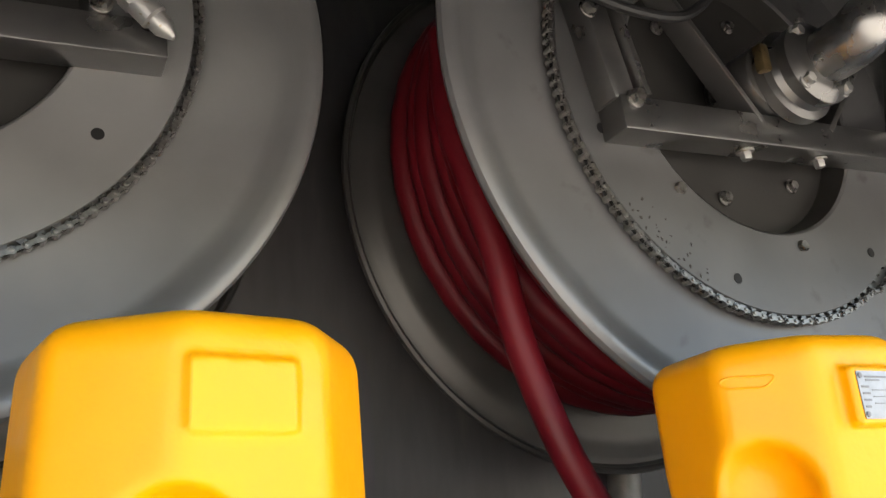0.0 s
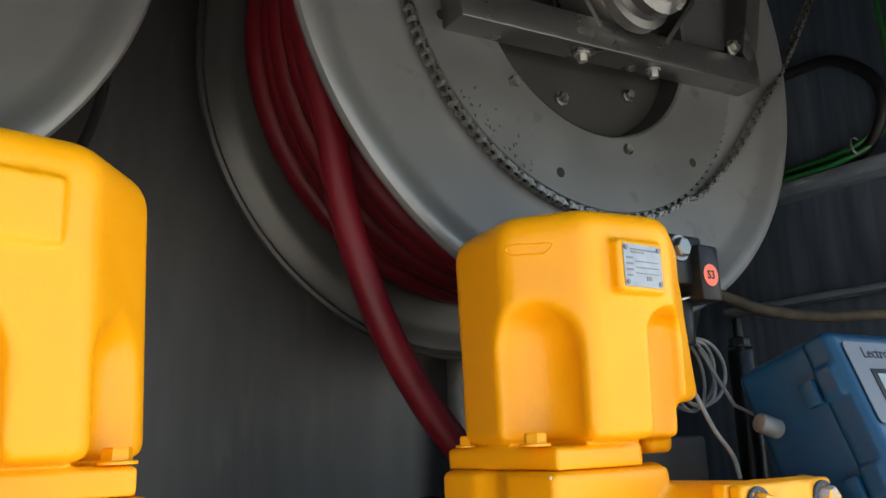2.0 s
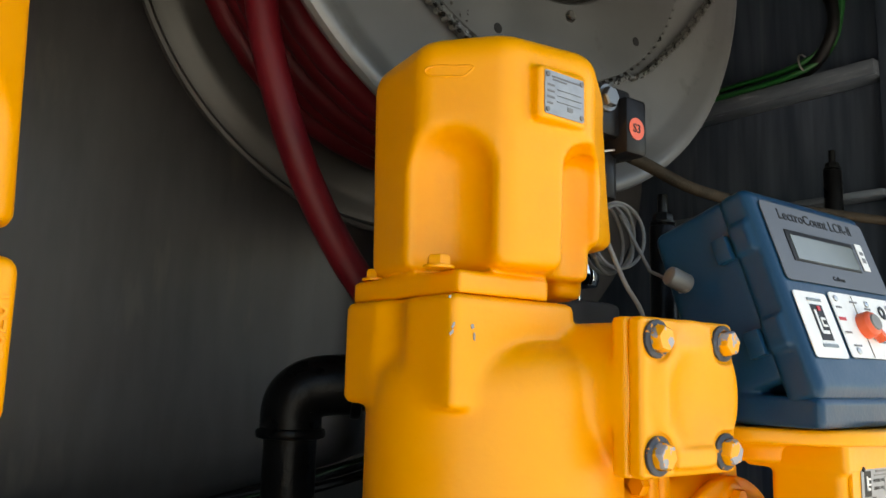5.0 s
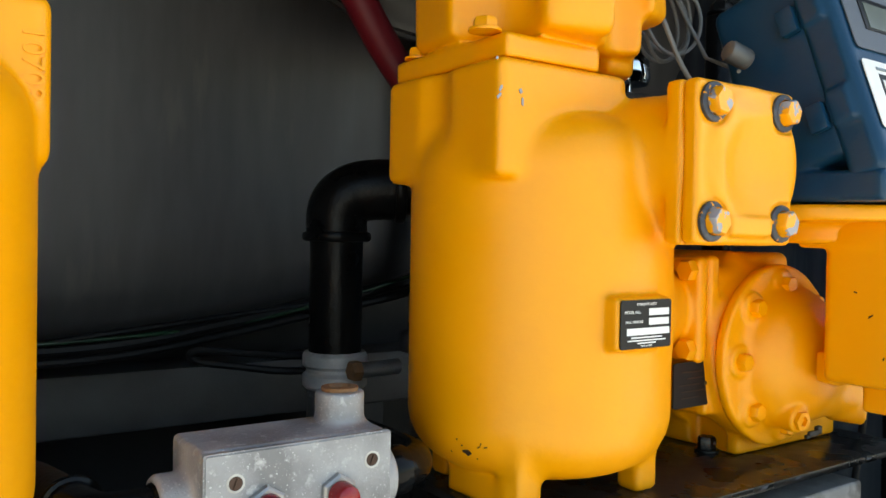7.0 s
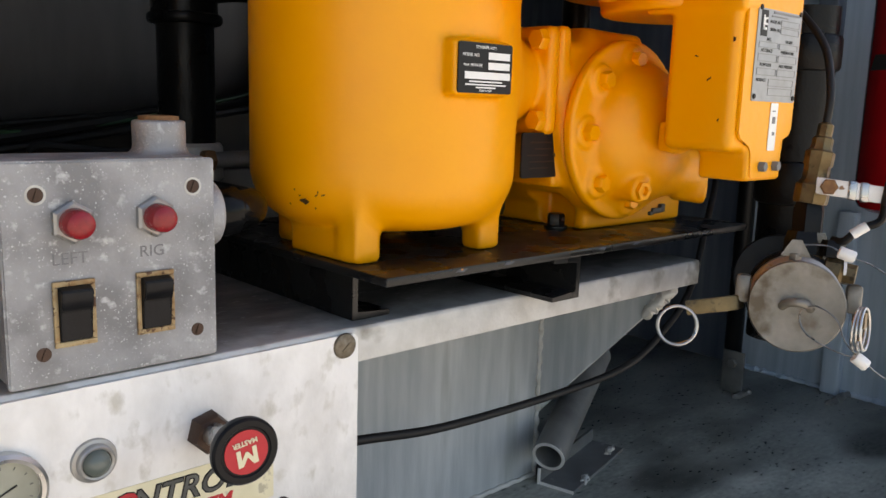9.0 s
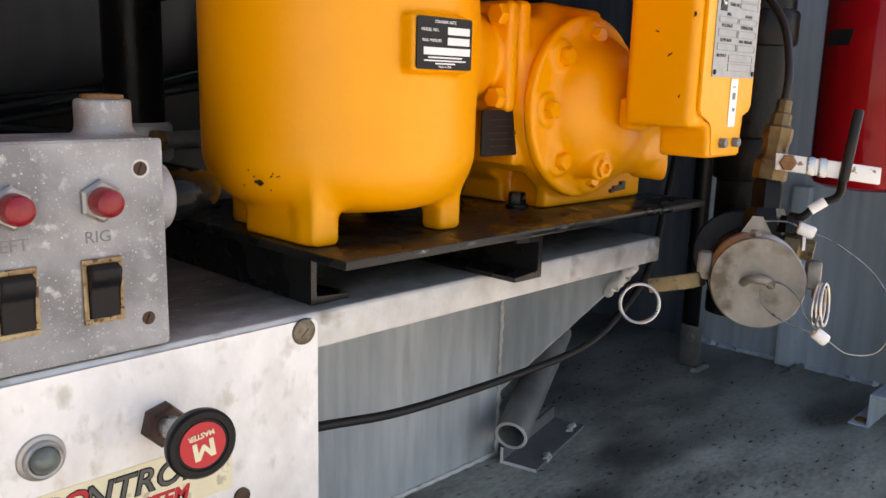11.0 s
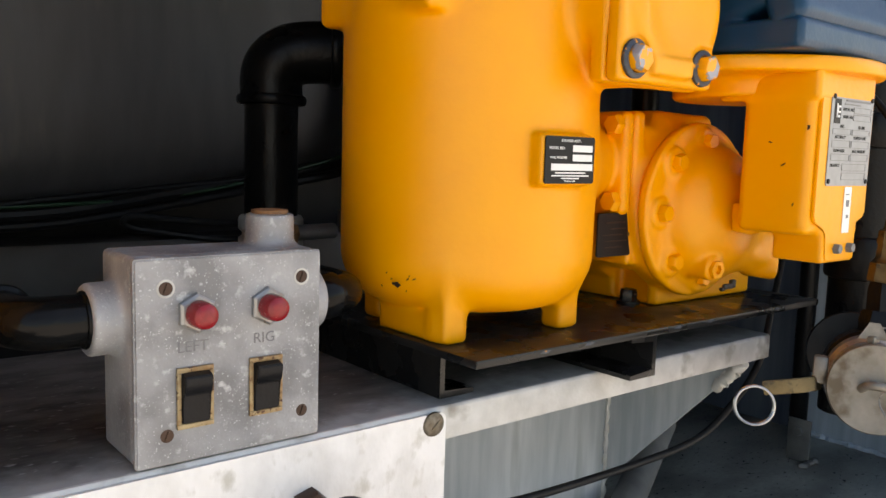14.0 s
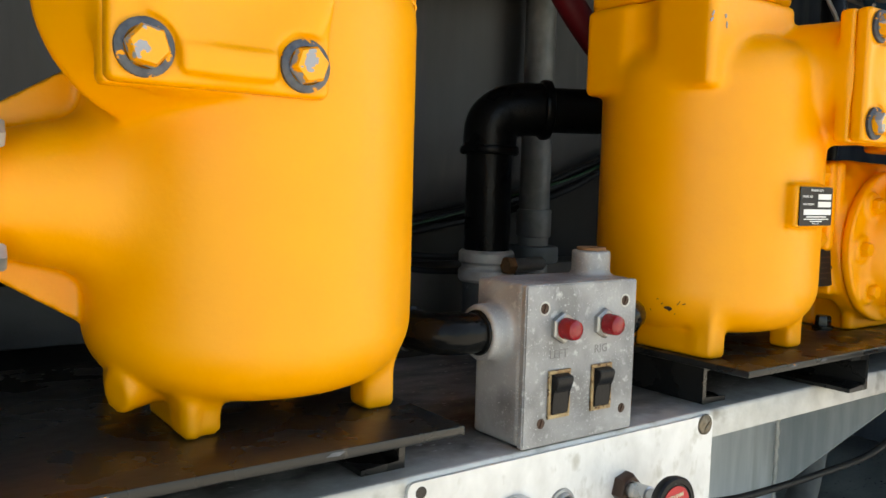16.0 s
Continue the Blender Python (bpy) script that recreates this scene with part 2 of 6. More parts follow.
INK = mat("black_print", (0.010, 0.010, 0.011), (0.015, 0.015, 0.015), 60, (0.4, 0.5), spec=0.2)
CORE_INK = mat("faded_dark_print", (0.03, 0.032, 0.03), (0.11, 0.115, 0.105), 70, (0.4, 0.5), spread=0.2)
BRONZE = mat("dark_bronze", (0.035, 0.018, 0.012), (0.07, 0.04, 0.028), 90, (0.35, 0.5), metal=0.5, bump=0.2)
GREY_INK = mat("grey_print", (0.12, 0.12, 0.13), (0.16, 0.16, 0.16), 60, (0.4, 0.5))
PLATE = mat("etched_nameplate", (0.24, 0.25, 0.265), (0.35, 0.36, 0.375), 90, (0.35, 0.5), metal=0.5, bump=0.05)
LCD = mat("lcd_grey_green", (0.095, 0.112, 0.10), (0.13, 0.148, 0.13), 14, (0.12, 0.2))
LCR_GREY = mat("grey_faceplate", (0.082, 0.094, 0.113), (0.102, 0.115, 0.134), 40, (0.38, 0.50), spec=0.3)
ORANGE = mat("orange_plastic", (0.62, 0.075, 0.02), (0.68, 0.095, 0.026), 60, (0.3, 0.4))
CABLE = mat("grey_cable", (0.15, 0.145, 0.135), (0.22, 0.215, 0.20), 60, (0.45, 0.6))
GREEN = mat("green_cable", (0.005, 0.035, 0.011), (0.008, 0.05, 0.016), 60, (0.35, 0.5))
ROPE = mat("dirty_conduit", (0.017, 0.013, 0.009), (0.055, 0.040, 0.026), 45, (0.6, 0.8), bump=0.5, bump_scale=300, spec=0.1)
GLASS_DIAL = mat("gauge_face", (0.22, 0.225, 0.17), (0.34, 0.34, 0.27), 40, (0.12, 0.22))
GROUND = mat("sunlit_concrete", (0.36, 0.34, 0.31), (0.46, 0.44, 0.40), 4, (0.8, 0.95), bump=0.3, bump_scale=40, big=0.5)
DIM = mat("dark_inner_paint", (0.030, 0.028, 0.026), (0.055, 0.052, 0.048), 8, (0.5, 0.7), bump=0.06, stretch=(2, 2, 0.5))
CHIPPED = mat("chipped_grey_washer", (0.045, 0.05, 0.062), (0.13, 0.14, 0.16), 200, (0.5, 0.65), metal=0.4, bump=0.3, spots=(0.86, 0.33, 0.005), spot_scale=180, spot_at=0.62)
CAST = mat("scuffed_cast_aluminium", (0.165, 0.150, 0.125), (0.29, 0.27, 0.235), 70, (0.42, 0.6), metal=0.5, bump=0.2, bump_scale=300, spots=(0.10, 0.078, 0.052), spot_scale=34, spot_at=0.53, spot_soft=0.14)
CHIPPED_WHITE = mat("chipped_white_paint", (0.72, 0.71, 0.68), (0.82, 0.81, 0.78), 60, (0.35, 0.5), spots=(0.28, 0.15, 0.07), spot_scale=95, spot_at=0.62, spot_soft=0.03)
WELDED = mat("grimy_steel", (0.09, 0.095, 0.095), (0.18, 0.185, 0.18), 30, (0.45, 0.65), metal=0.3, bump=0.2, spots=(0.42, 0.42, 0.41), spot_scale=24, spot_at=0.66, spot_soft=0.08)
TARNISH = mat("tarnished_brass_screw", (0.14, 0.11, 0.075), (0.30, 0.26, 0.20), 260, (0.4, 0.6), metal=0.6, bump=0.4, bump_scale=500)
BEZEL = mat("rusting_brass_bezel", (0.24, 0.13, 0.05), (0.46, 0.36, 0.20), 160, (0.5, 0.7), metal=0.3, bump=0.4, bump_scale=500, spots=(0.09, 0.04, 0.018), spot_scale=220, spot_at=0.56, spot_soft=0.06)
GREEN_BRIGHT = mat("bright_green_sheath", (0.008, 0.085, 0.018), (0.012, 0.12, 0.026), 60, (0.35, 0.5))
GLOSS_BLACK = mat("glossy_black_conduit", (0.003, 0.003, 0.003), (0.006, 0.006, 0.006), 40, (0.10, 0.22), bump=0.3, bump_scale=120, spec=0.13)
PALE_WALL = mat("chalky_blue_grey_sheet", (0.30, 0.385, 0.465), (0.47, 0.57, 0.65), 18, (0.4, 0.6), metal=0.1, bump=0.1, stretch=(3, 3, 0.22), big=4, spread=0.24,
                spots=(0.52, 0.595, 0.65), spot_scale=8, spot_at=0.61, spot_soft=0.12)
GRIME = mat("black_grease", (0.012, 0.010, 0.009), (0.03, 0.024, 0.018), 120, (0.3, 0.6), bump=0.5, bump_scale=400)

# ---- mesh helpers ----
def finish(name, bm, material, smooth=True, angle=35):
    me = bpy.data.meshes.new(name)
    bmesh.ops.recalc_face_normals(bm, faces=bm.faces)
    for f in bm.faces:
        f.smooth = smooth
    if smooth:
        lim = radians(angle)
        for e in bm.edges:
            if len(e.link_faces) == 2 and e.calc_face_angle(0) > lim:
                e.smooth = False
    bm.to_mesh(me)
    bm.free()
    if material:
        me.materials.append(material)
    return me


def thing(name, loc, label, category, group="", kind=""):
    """A top-level Empty at its base, to which parts are added in world coordinates."""
    ob = new(name)
    ob.empty_display_size = 0.02
    ob.location = loc
    return tagged(ob, label, category, group, kind)


def attach(ob, parent):
    base = parent
    offset = Vector((0, 0, 0))
    while base is not None:
        offset += base.location
        base = base.parent
    ob.parent = parent
    ob.location = -offset
    return ob


def part(name, bm, material, parent, label="", smooth=True, angle=35):
    me = bm if isinstance(bm, bpy.types.Mesh) else finish(name, bm, material, smooth, angle)
    ob = new(name, me)
    if label:
        ob["label"] = label
    return attach(ob, parent)


def solo(name, bm, material, base, label, category, group="", kind="", smooth=True, angle=35):
    """A thing that is one mesh, with its origin at base."""
    me = bm if isinstance(bm, bpy.types.Mesh) else finish(name, bm, material, smooth, angle)
    me.transform(Matrix.Translation(-Vector(base)))
    ob = new(name, me)
    ob.location = base
    return tagged(ob, label, category, group, kind)


def axis_matrix(c, d):
    """z turned to d, at c."""
    return Matrix.Translation(c) @ Vector(d).normalized().to_track_quat("Z", "Y").to_matrix().to_4x4()


def box(c, size, bevel=0.0, bm=None, m=None, seg=2):
    own = bmesh.new()
    bmesh.ops.create_cube(own, size=1.0, matrix=Matrix.Diagonal((*size, 1)))
    if bevel:
        bmesh.ops.bevel(own, geom=own.edges[:], offset=bevel, segments=seg, affect="EDGES", profile=0.5)
    bmesh.ops.transform(own, matrix=(m if m else Matrix.Translation(c)), verts=own.verts)
    return merge(bm, own)


def merge(bm, own):
    if bm is None:
        return own
    me = bpy.data.meshes.new("tmp")
    own.to_mesh(me)
    own.free()
    bm.from_mesh(me)
    bpy.data.meshes.remove(me)
    return bm


def lathe(profile, m, seg=48, bm=None, caps=True):
    """Turns (radius, height) points about z."""
    own = bmesh.new()
    rings = []
    for r, h in profile:
        if r < 1e-6:
            rings.append([own.verts.new((0, 0, h))])
        else:
            rings.append([own.verts.new((r * math.cos(2 * math.pi * i / seg), r * math.sin(2 * math.pi * i / seg), h)) for i in range(seg)])
    for a, b in zip(rings, rings[1:]):
        for i in range(seg):
            j = (i + 1) % seg
            if len(a) == 1 and len(b) == 1:
                continue
            if len(a) == 1:
                own.faces.new((a[0], b[j], b[i]))
            elif len(b) == 1:
                own.faces.new((a[i], a[j], b[0]))
            else:
                own.faces.new((a[i], a[j], b[j], b[i]))
    if caps:
        for ring in (rings[0], rings[-1]):
            if len(ring) > 2:
                own.faces.new(ring)
    bmesh.ops.transform(own, matrix=m, verts=own.verts)
    return merge(bm, own)


def rod(a, b, r, seg=24, bevel=0.0, bm=None):
    a, b = Vector(a), Vector(b)
    h = (b - a).length
    pr = [(r, 0), (r, h)] if not bevel else [(r - bevel, 0), (r - bevel * 0.3, bevel * 0.3), (r, bevel), (r, h - bevel), (r - bevel * 0.3, h - bevel * 0.3), (r - bevel, h)]
    return lathe(pr, axis_matrix(a, b - a), seg, bm)


def smooth_path(pts, n=10):
    """Points along a Catmull-Rom curve."""
    p = [Vector(q) for q in pts]
    p = [p[0] * 2 - p[1]] + p + [p[-1] * 2 - p[-2]]
    out = []
    for i in range(1, len(p) - 2):
        for k in range(n):
            t = k / n
            out.append(0.5 * ((2 * p[i]) + (p[i + 1] - p[i - 1]) * t + (2 * p[i - 1] - 5 * p[i] + 4 * p[i + 1] - p[i + 2]) * t * t
                              + (3 * p[i] - p[i - 1] - 3 * p[i + 1] + p[i + 2]) * t ** 3))
    out.append(p[-2])
    return out


def tube(pts, r, seg=12, n=10, closed=False, curve=True, bm=None, cap=True):
    """A round tube along a path; r: a radius, or a function of 0..1."""
    path = smooth_path(pts, n) if curve else [Vector(q) for q in pts]
    own = bmesh.new()
    rings, up = [], None
    for i, q in enumerate(path):
        d = (path[min(i + 1, len(path) - 1)] - path[max(i - 1, 0)]).normalized()
        if closed:
            d = (path[(i + 1) % len(path)] - path[i - 1]).normalized()
        if up is None:
            up = d.orthogonal().normalized()
        up = (up - d * up.dot(d)).normalized()
        side = d.cross(up)
        rad = r(i / (len(path) - 1)) if callable(r) else r
        rings.append([own.verts.new(q + rad * (math.cos(2 * math.pi * k / seg) * up + math.sin(2 * math.pi * k / seg) * side)) for k in range(seg)])
    pairs = list(zip(rings, rings[1:])) + ([(rings[-1], rings[0])] if closed else [])
    for a, b in pairs:
        for k in range(seg):
            own.faces.new((a[k], a[(k + 1) % seg], b[(k + 1) % seg], b[k]))
    if not closed and cap:
        own.faces.new(rings[0])
        own.faces.new(rings[-1])
    return merge(bm, own)


def hex_head(c, d, r, h, bm=None, washer=0.0, spin=0.0):
    """A hexagon bolt head at c that stands along d, with a washer under it."""
    m = axis_matrix(c, d) @ pose(0, 0, 0, 0, 0, spin)
    own = None
    z = 0.0
    if washer:
        own = lathe([(washer, 0), (washer, 0.0018), (washer - 0.0006, 0.0024), (0, 0.0024)], m, 24)
        z = 0.0024
    own = lathe([(r, z), (r, z + h * 0.75), (r * 0.86, z + h), (0, z + h)], m, 6, own)
    return merge(bm, own)


def plate_with_hole(outer, c, d, inner_r, thick, seg=32, bm=None):
    return lathe([(inner_r, 0), (outer, 0), (outer, thick), (inner_r, thick), (inner_r, 0)], axis_matrix(c, d), seg, bm, caps=False)


def prism(pts, depth, m, bevel=0.0, bm=None):
    """A flat outline (x, y) given thickness along z."""
    own = bmesh.new()
    a = [own.verts.new((x, y, 0)) for x, y in pts]
    b = [own.verts.new((x, y, depth)) for x, y in pts]
    own.faces.new(a[::-1])
    own.faces.new(b)
    for i in range(len(pts)):
        j = (i + 1) % len(pts)
        own.faces.new((a[i], a[j], b[j], b[i]))
    if bevel:
        bmesh.ops.bevel(own, geom=[e for e in own.edges], offset=bevel, segments=2, affect="EDGES")
    bmesh.ops.transform(own, matrix=m, verts=own.verts)
    return merge(bm, own)


def round_rect(w, h, r, n=5):
    out = []
    for cx, cy, a0 in ((w / 2 - r, h / 2 - r, 0), (-w / 2 + r, h / 2 - r, 90), (-w / 2 + r, -h / 2 + r, 180), (w / 2 - r, -h / 2 + r, 270)):
        for k in range(n + 1):
            a = radians(a0 + 90 * k / n)
            out.append((cx + r * math.cos(a), cy + r * math.sin(a)))
    return out


def words(text, size, m, material, parent, name="lettering", depth=0.0004, label="", spacing=1.0, shear=0.0, bold=0.0):
    cu = bpy.data.curves.new(name, "FONT")
    cu.body, cu.size, cu.extrude, cu.align_x, cu.align_y = text, size, depth / 2, "CENTER", "CENTER"
    cu.space_character, cu.shear, cu.offset = spacing, shear, bold
    cu.resolution_u = 3
    tmp = new("tmp_text", cu)
    bpy.context.view_layer.update()
    me = bpy.data.meshes.new_from_object(tmp.evaluated_get(bpy.context.evaluated_depsgraph_get()))
    bpy.data.objects.remove(tmp)
    bpy.data.curves.remove(cu)
    me.transform(m)
    me.materials.clear()
    me.materials.append(material)
    return part(name, me, None, parent, label)


def bars(rows, m, material, parent, name="print_line", depth=0.0004):
    """Lines of print that cannot be read: (x, y, w, h) on the plane of m."""
    for x, y, w, h in rows:
        part(name, box(None, (w, h, depth), 0, None, m @ Matrix.Translation((x, y, depth / 2))), material, parent)


# axes of a vertical face that looks towards -y: x to the right, y up, z out
def face_front(x, y, z):
    return Matrix.Translation((x, y, z)) @ Matrix(((1, 0, 0, 0), (0, 0, -1, 0), (0, 1, 0, 0), (0, 0, 0, 1)))


# ---- castings: solids blended by distance, then meshed ----
def s_box(P, c, half, r=0.005):
    q = [np.abs(P[i] - c[i]) - half[i] + r for i in range(3)]
    return np.sqrt(sum(np.maximum(k, 0) ** 2 for k in q)) + np.minimum(np.maximum(np.maximum(q[0], q[1]), q[2]), 0) - r


def s_cyl(P, a, b, r, rr=0.003, r2=None):
    """A cylinder (or cone, to r2) from a to b with rounded ends."""
    a, b = np.array(a, float), np.array(b, float)
    L = np.linalg.norm(b - a)
    d = (b - a) / L
    rel = [P[i] - a[i] for i in range(3)]
    h = sum(rel[i] * d[i] for i in range(3))
    rad = np.sqrt(np.maximum(sum(rel[i] ** 2 for i in range(3)) - h * h, 0))
    R = r if r2 is None else r + (r2 - r) * np.clip(h / L, 0, 1)
    qx, qy = rad - R + rr, np.abs(h - L / 2) - L / 2 + rr
    return np.sqrt(np.maximum(qx, 0) ** 2 + np.maximum(qy, 0) ** 2) + np.minimum(np.maximum(qx, qy), 0) - rr


def s_ball(P, c, radii):
    k = np.sqrt(sum(((P[i] - c[i]) / radii[i]) ** 2 for i in range(3)))
    return (k - 1) * min(radii)


def s_capsule(P, a, b, r):
    a, b = np.array(a, float), np.array(b, float)
    d = b - a
    rel = [P[i] - a[i] for i in range(3)]
    h = np.clip(sum(rel[i] * d[i] for i in range(3)) / (d @ d), 0, 1)
    return np.sqrt(sum((rel[i] - h * d[i]) ** 2 for i in range(3))) - r


def s_min(a, b, k):
    h = np.clip(0.5 + 0.5 * (b - a) / k, 0, 1)
    return b * (1 - h) + a * h - k * h * (1 - h)


def s_max(a, b, k):
    return -s_min(-a, -b, k)


def cast(name, fn, lo, hi, step, material):
    """Meshes the surface where fn is zero."""
    ax = [np.arange(lo[i], hi[i] + step, step) for i in range(3)]
    f = fn(np.meshgrid(*ax, indexing="ij"))
    n = [len(a) for a in ax]
    inside = f < 0
    S = lambda dx, dy, dz: (slice(dx, n[0] - 1 + dx), slice(dy, n[1] - 1 + dy), slice(dz, n[2] - 1 + dz))
    corners = [(i, j, k) for i in (0, 1) for j in (0, 1) for k in (0, 1)]
    count = sum(inside[S(*c)].astype(np.int8) for c in corners)
    live = (count > 0) & (count < 8)
    total = np.zeros((*live.shape, 3))
    hits = np.zeros(live.shape)
    for c0 in corners:
        for axis in range(3):
            if c0[axis]:
                continue
            c1 = list(c0)
            c1[axis] = 1
            f0, f1 = f[S(*c0)], f[S(*c1)]
            cross = (f0 < 0) != (f1 < 0)
            t = np.where(cross, f0 / np.where(cross, f0 - f1, 1), 0)
            for k in range(3):
                total[..., k] += np.where(cross, c0[k] + (t if k == axis else 0), 0)
            hits += cross
    ids = np.full(live.shape, -1)
    ids[live] = np.arange(live.sum())
    where = np.argwhere(live)
    verts = np.array(lo) + (where + total[live] / hits[live][:, None]) * step
    quads = []
    for axis in range(3):
        u, v = (axis + 1) % 3, (axis + 2) % 3
        a = [slice(1, -1)] * 3
        b = [slice(1, -1)] * 3
        a[axis], b[axis] = slice(0, -1), slice(1, None)
        s0, s1 = inside[tuple(a)], inside[tuple(b)]
        idx = np.argwhere(s0 != s1)
        flip = s0[tuple(idx.T)]
        base = idx + 1
        base[:, axis] -= 1
        def at(du, dv):
            q = base.copy()
            q[:, u] += du
            q[:, v] += dv
            return ids[tuple(q.T)]
        q = np.stack([at(-1, -1), at(0, -1), at(0, 0), at(-1, 0)], 1)
        q[~flip] = q[~flip][:, ::-1]
        quads.append(q)
    quads = np.concatenate(quads)
    me = bpy.data.meshes.new(name)
    me.from_pydata(verts.tolist(), [], quads.tolist())
    me.polygons.foreach_set("use_smooth", np.ones(len(me.polygons), bool))
    me.materials.append(material)
    return me


# ---- structure of the compartment ----
DECK_Z, WALL_X, BACK_Y, LEFT_X, ROOF_Z, OPEN_Y = -0.08, 1.72, 1.55, -1.9, 1.85, 0.22


def slab(name, lo, hi, material, label, category, bevel=0.002):
    c = [(a + b) / 2 for a, b in zip(lo, hi)]
    s = [b - a for a, b in zip(lo, hi)]
    bm = box((0, 0, 0), s, bevel)
    ob = new(name, finish(name, bm, material))
    ob.location = c
    return tagged(ob, label, category, kind="structure")


ground = slab("ground", (-60, -60, -1.15), (60, 60, -1.05), GROUND, "pale sunlit concrete yard under the truck", "ground", 0)
floor = slab("floor", (LEFT_X - 0.05, 0.14, DECK_Z - 0.06), (WALL_X + 0.04, BACK_Y + 0.05, DECK_Z), DECK,
             "oil-stained dark green-grey painted steel deck of the compartment", "floor")
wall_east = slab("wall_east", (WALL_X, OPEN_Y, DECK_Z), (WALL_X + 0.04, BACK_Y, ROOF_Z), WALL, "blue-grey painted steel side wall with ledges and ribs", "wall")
wall_west = slab("wall_west", (LEFT_X - 0.04, OPEN_Y, DECK_Z), (LEFT_X, BACK_Y, ROOF_Z), WALL, "blue-grey painted steel side wall", "wall")
# unseen wall added near the left-hand reel to hold back light from that side
shade_partition = slab("shade_partition", (-0.60, OPEN_Y, DECK_Z), (-0.575, 1.195, ROOF_Z), WALL, "unseen blue-grey steel wall added on the left to block light", "wall")
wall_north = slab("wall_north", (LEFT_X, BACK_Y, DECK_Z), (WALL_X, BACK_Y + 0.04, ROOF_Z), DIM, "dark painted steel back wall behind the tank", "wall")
ceiling = slab("ceiling", (LEFT_X - 0.04, OPEN_Y, ROOF_Z), (WALL_X + 0.04, BACK_Y + 0.04, ROOF_Z + 0.05), WALL, "painted steel roof of the compartment", "ceiling")

# ledges and ribs of the side wall
for lo, hi, label in (((WALL_X - 0.06, 0.70, 1.135), (WALL_X - 0.001, 1.19, 1.165), "narrow folded steel ledge, chalky edge"),
                      ((WALL_X - 0.05, 0.70, 0.910), (WALL_X - 0.001, 1.19, 0.923), "narrow folded steel ledge, chalky edge"),
                      ((WALL_X - 0.04, 0.665, 0.50), (WALL_X - 0.001, 0.70, 1.6), "upright folded steel rib on the wall"),
                      ((WALL_X - 0.030, 0.600, DECK_Z), (WALL_X - 0.0075, 0.630, 0.25), "short upright steel rib welded to the deck")):
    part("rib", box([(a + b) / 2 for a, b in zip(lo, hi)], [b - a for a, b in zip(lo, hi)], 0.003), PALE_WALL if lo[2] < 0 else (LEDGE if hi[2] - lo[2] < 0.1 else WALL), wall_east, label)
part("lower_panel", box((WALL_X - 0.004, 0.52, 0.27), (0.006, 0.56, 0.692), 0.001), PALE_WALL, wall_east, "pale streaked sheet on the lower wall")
part("weld_bead", tube([(WALL_X - 0.009 + 0.002 * math.sin(k * 1.9), 0.24 + 0.009 * k, DECK_Z + 0.002) for k in range(63)], lambda u: 0.0055 + 0.0018 * math.sin(u * 190), 8, curve=False), PALE_WALL, wall_east, "chalky weld along the foot of the wall")
# unseen header over the opening, added to keep sky light off the reels
shade_header = slab("shade_header", (LEFT_X, OPEN_Y, 1.10), (WALL_X, OPEN_Y + 0.04, ROOF_Z), WALL, "unseen painted steel header added to shade the upper compartment", "wall")

# the round tank end behind the reels
def tank_end():
    ob = thing("tank", (0.25, 1.30, 0.335), "brushed grey steel tank end, streaked with dirt", "tank")
    a, b, cx, cz = 1.45, 0.708, 0.25, 1.055
    bm = bmesh.new()
    rings = []
    for s, y in ((0.0, 1.20), (0.3, 1.202), (0.6, 1.206), (0.8, 1.21), (0.9, 1.214), (0.96, 1.225), (0.99, 1.245), (1.0, 1.27), (1.0, 1.53)):
        if s == 0:
            rings.append([bm.verts.new((cx, y, cz))])
            continue
        rings.append([bm.verts.new((cx + a * s * math.cos(2 * math.pi * i / 96), y, cz + b * s * math.sin(2 * math.pi * i / 96))) for i in range(96)])
    for r0, r1 in zip(rings, rings[1:]):
        for i in range(96):
            j = (i + 1) % 96
            if len(r0) == 1:
                bm.faces.new((r0[0], r1[j], r1[i]))
            else:
                bm.faces.new((r0[i], r0[j], r1[j], r1[i]))
    bm.faces.new(rings[-1])
    part("tank_head", bm, TANK, ob)
    # seam strip round the edge
    pts = [(cx + (a + 0.002) * math.cos(2 * math.pi * i / 96), 1.30, cz + (b + 0.002) * math.sin(2 * math.pi * i / 96)) for i in range(96)]
    part("seam", tube(pts, 0.006, 8, closed=True, curve=False), TANK, ob, "welded seam")
    return ob


tank_end()
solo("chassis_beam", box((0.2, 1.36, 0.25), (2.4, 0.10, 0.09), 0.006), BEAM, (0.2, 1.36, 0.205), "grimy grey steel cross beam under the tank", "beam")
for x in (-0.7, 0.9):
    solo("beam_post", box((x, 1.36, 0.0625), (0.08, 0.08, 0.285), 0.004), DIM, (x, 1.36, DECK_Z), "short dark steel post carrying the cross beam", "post")

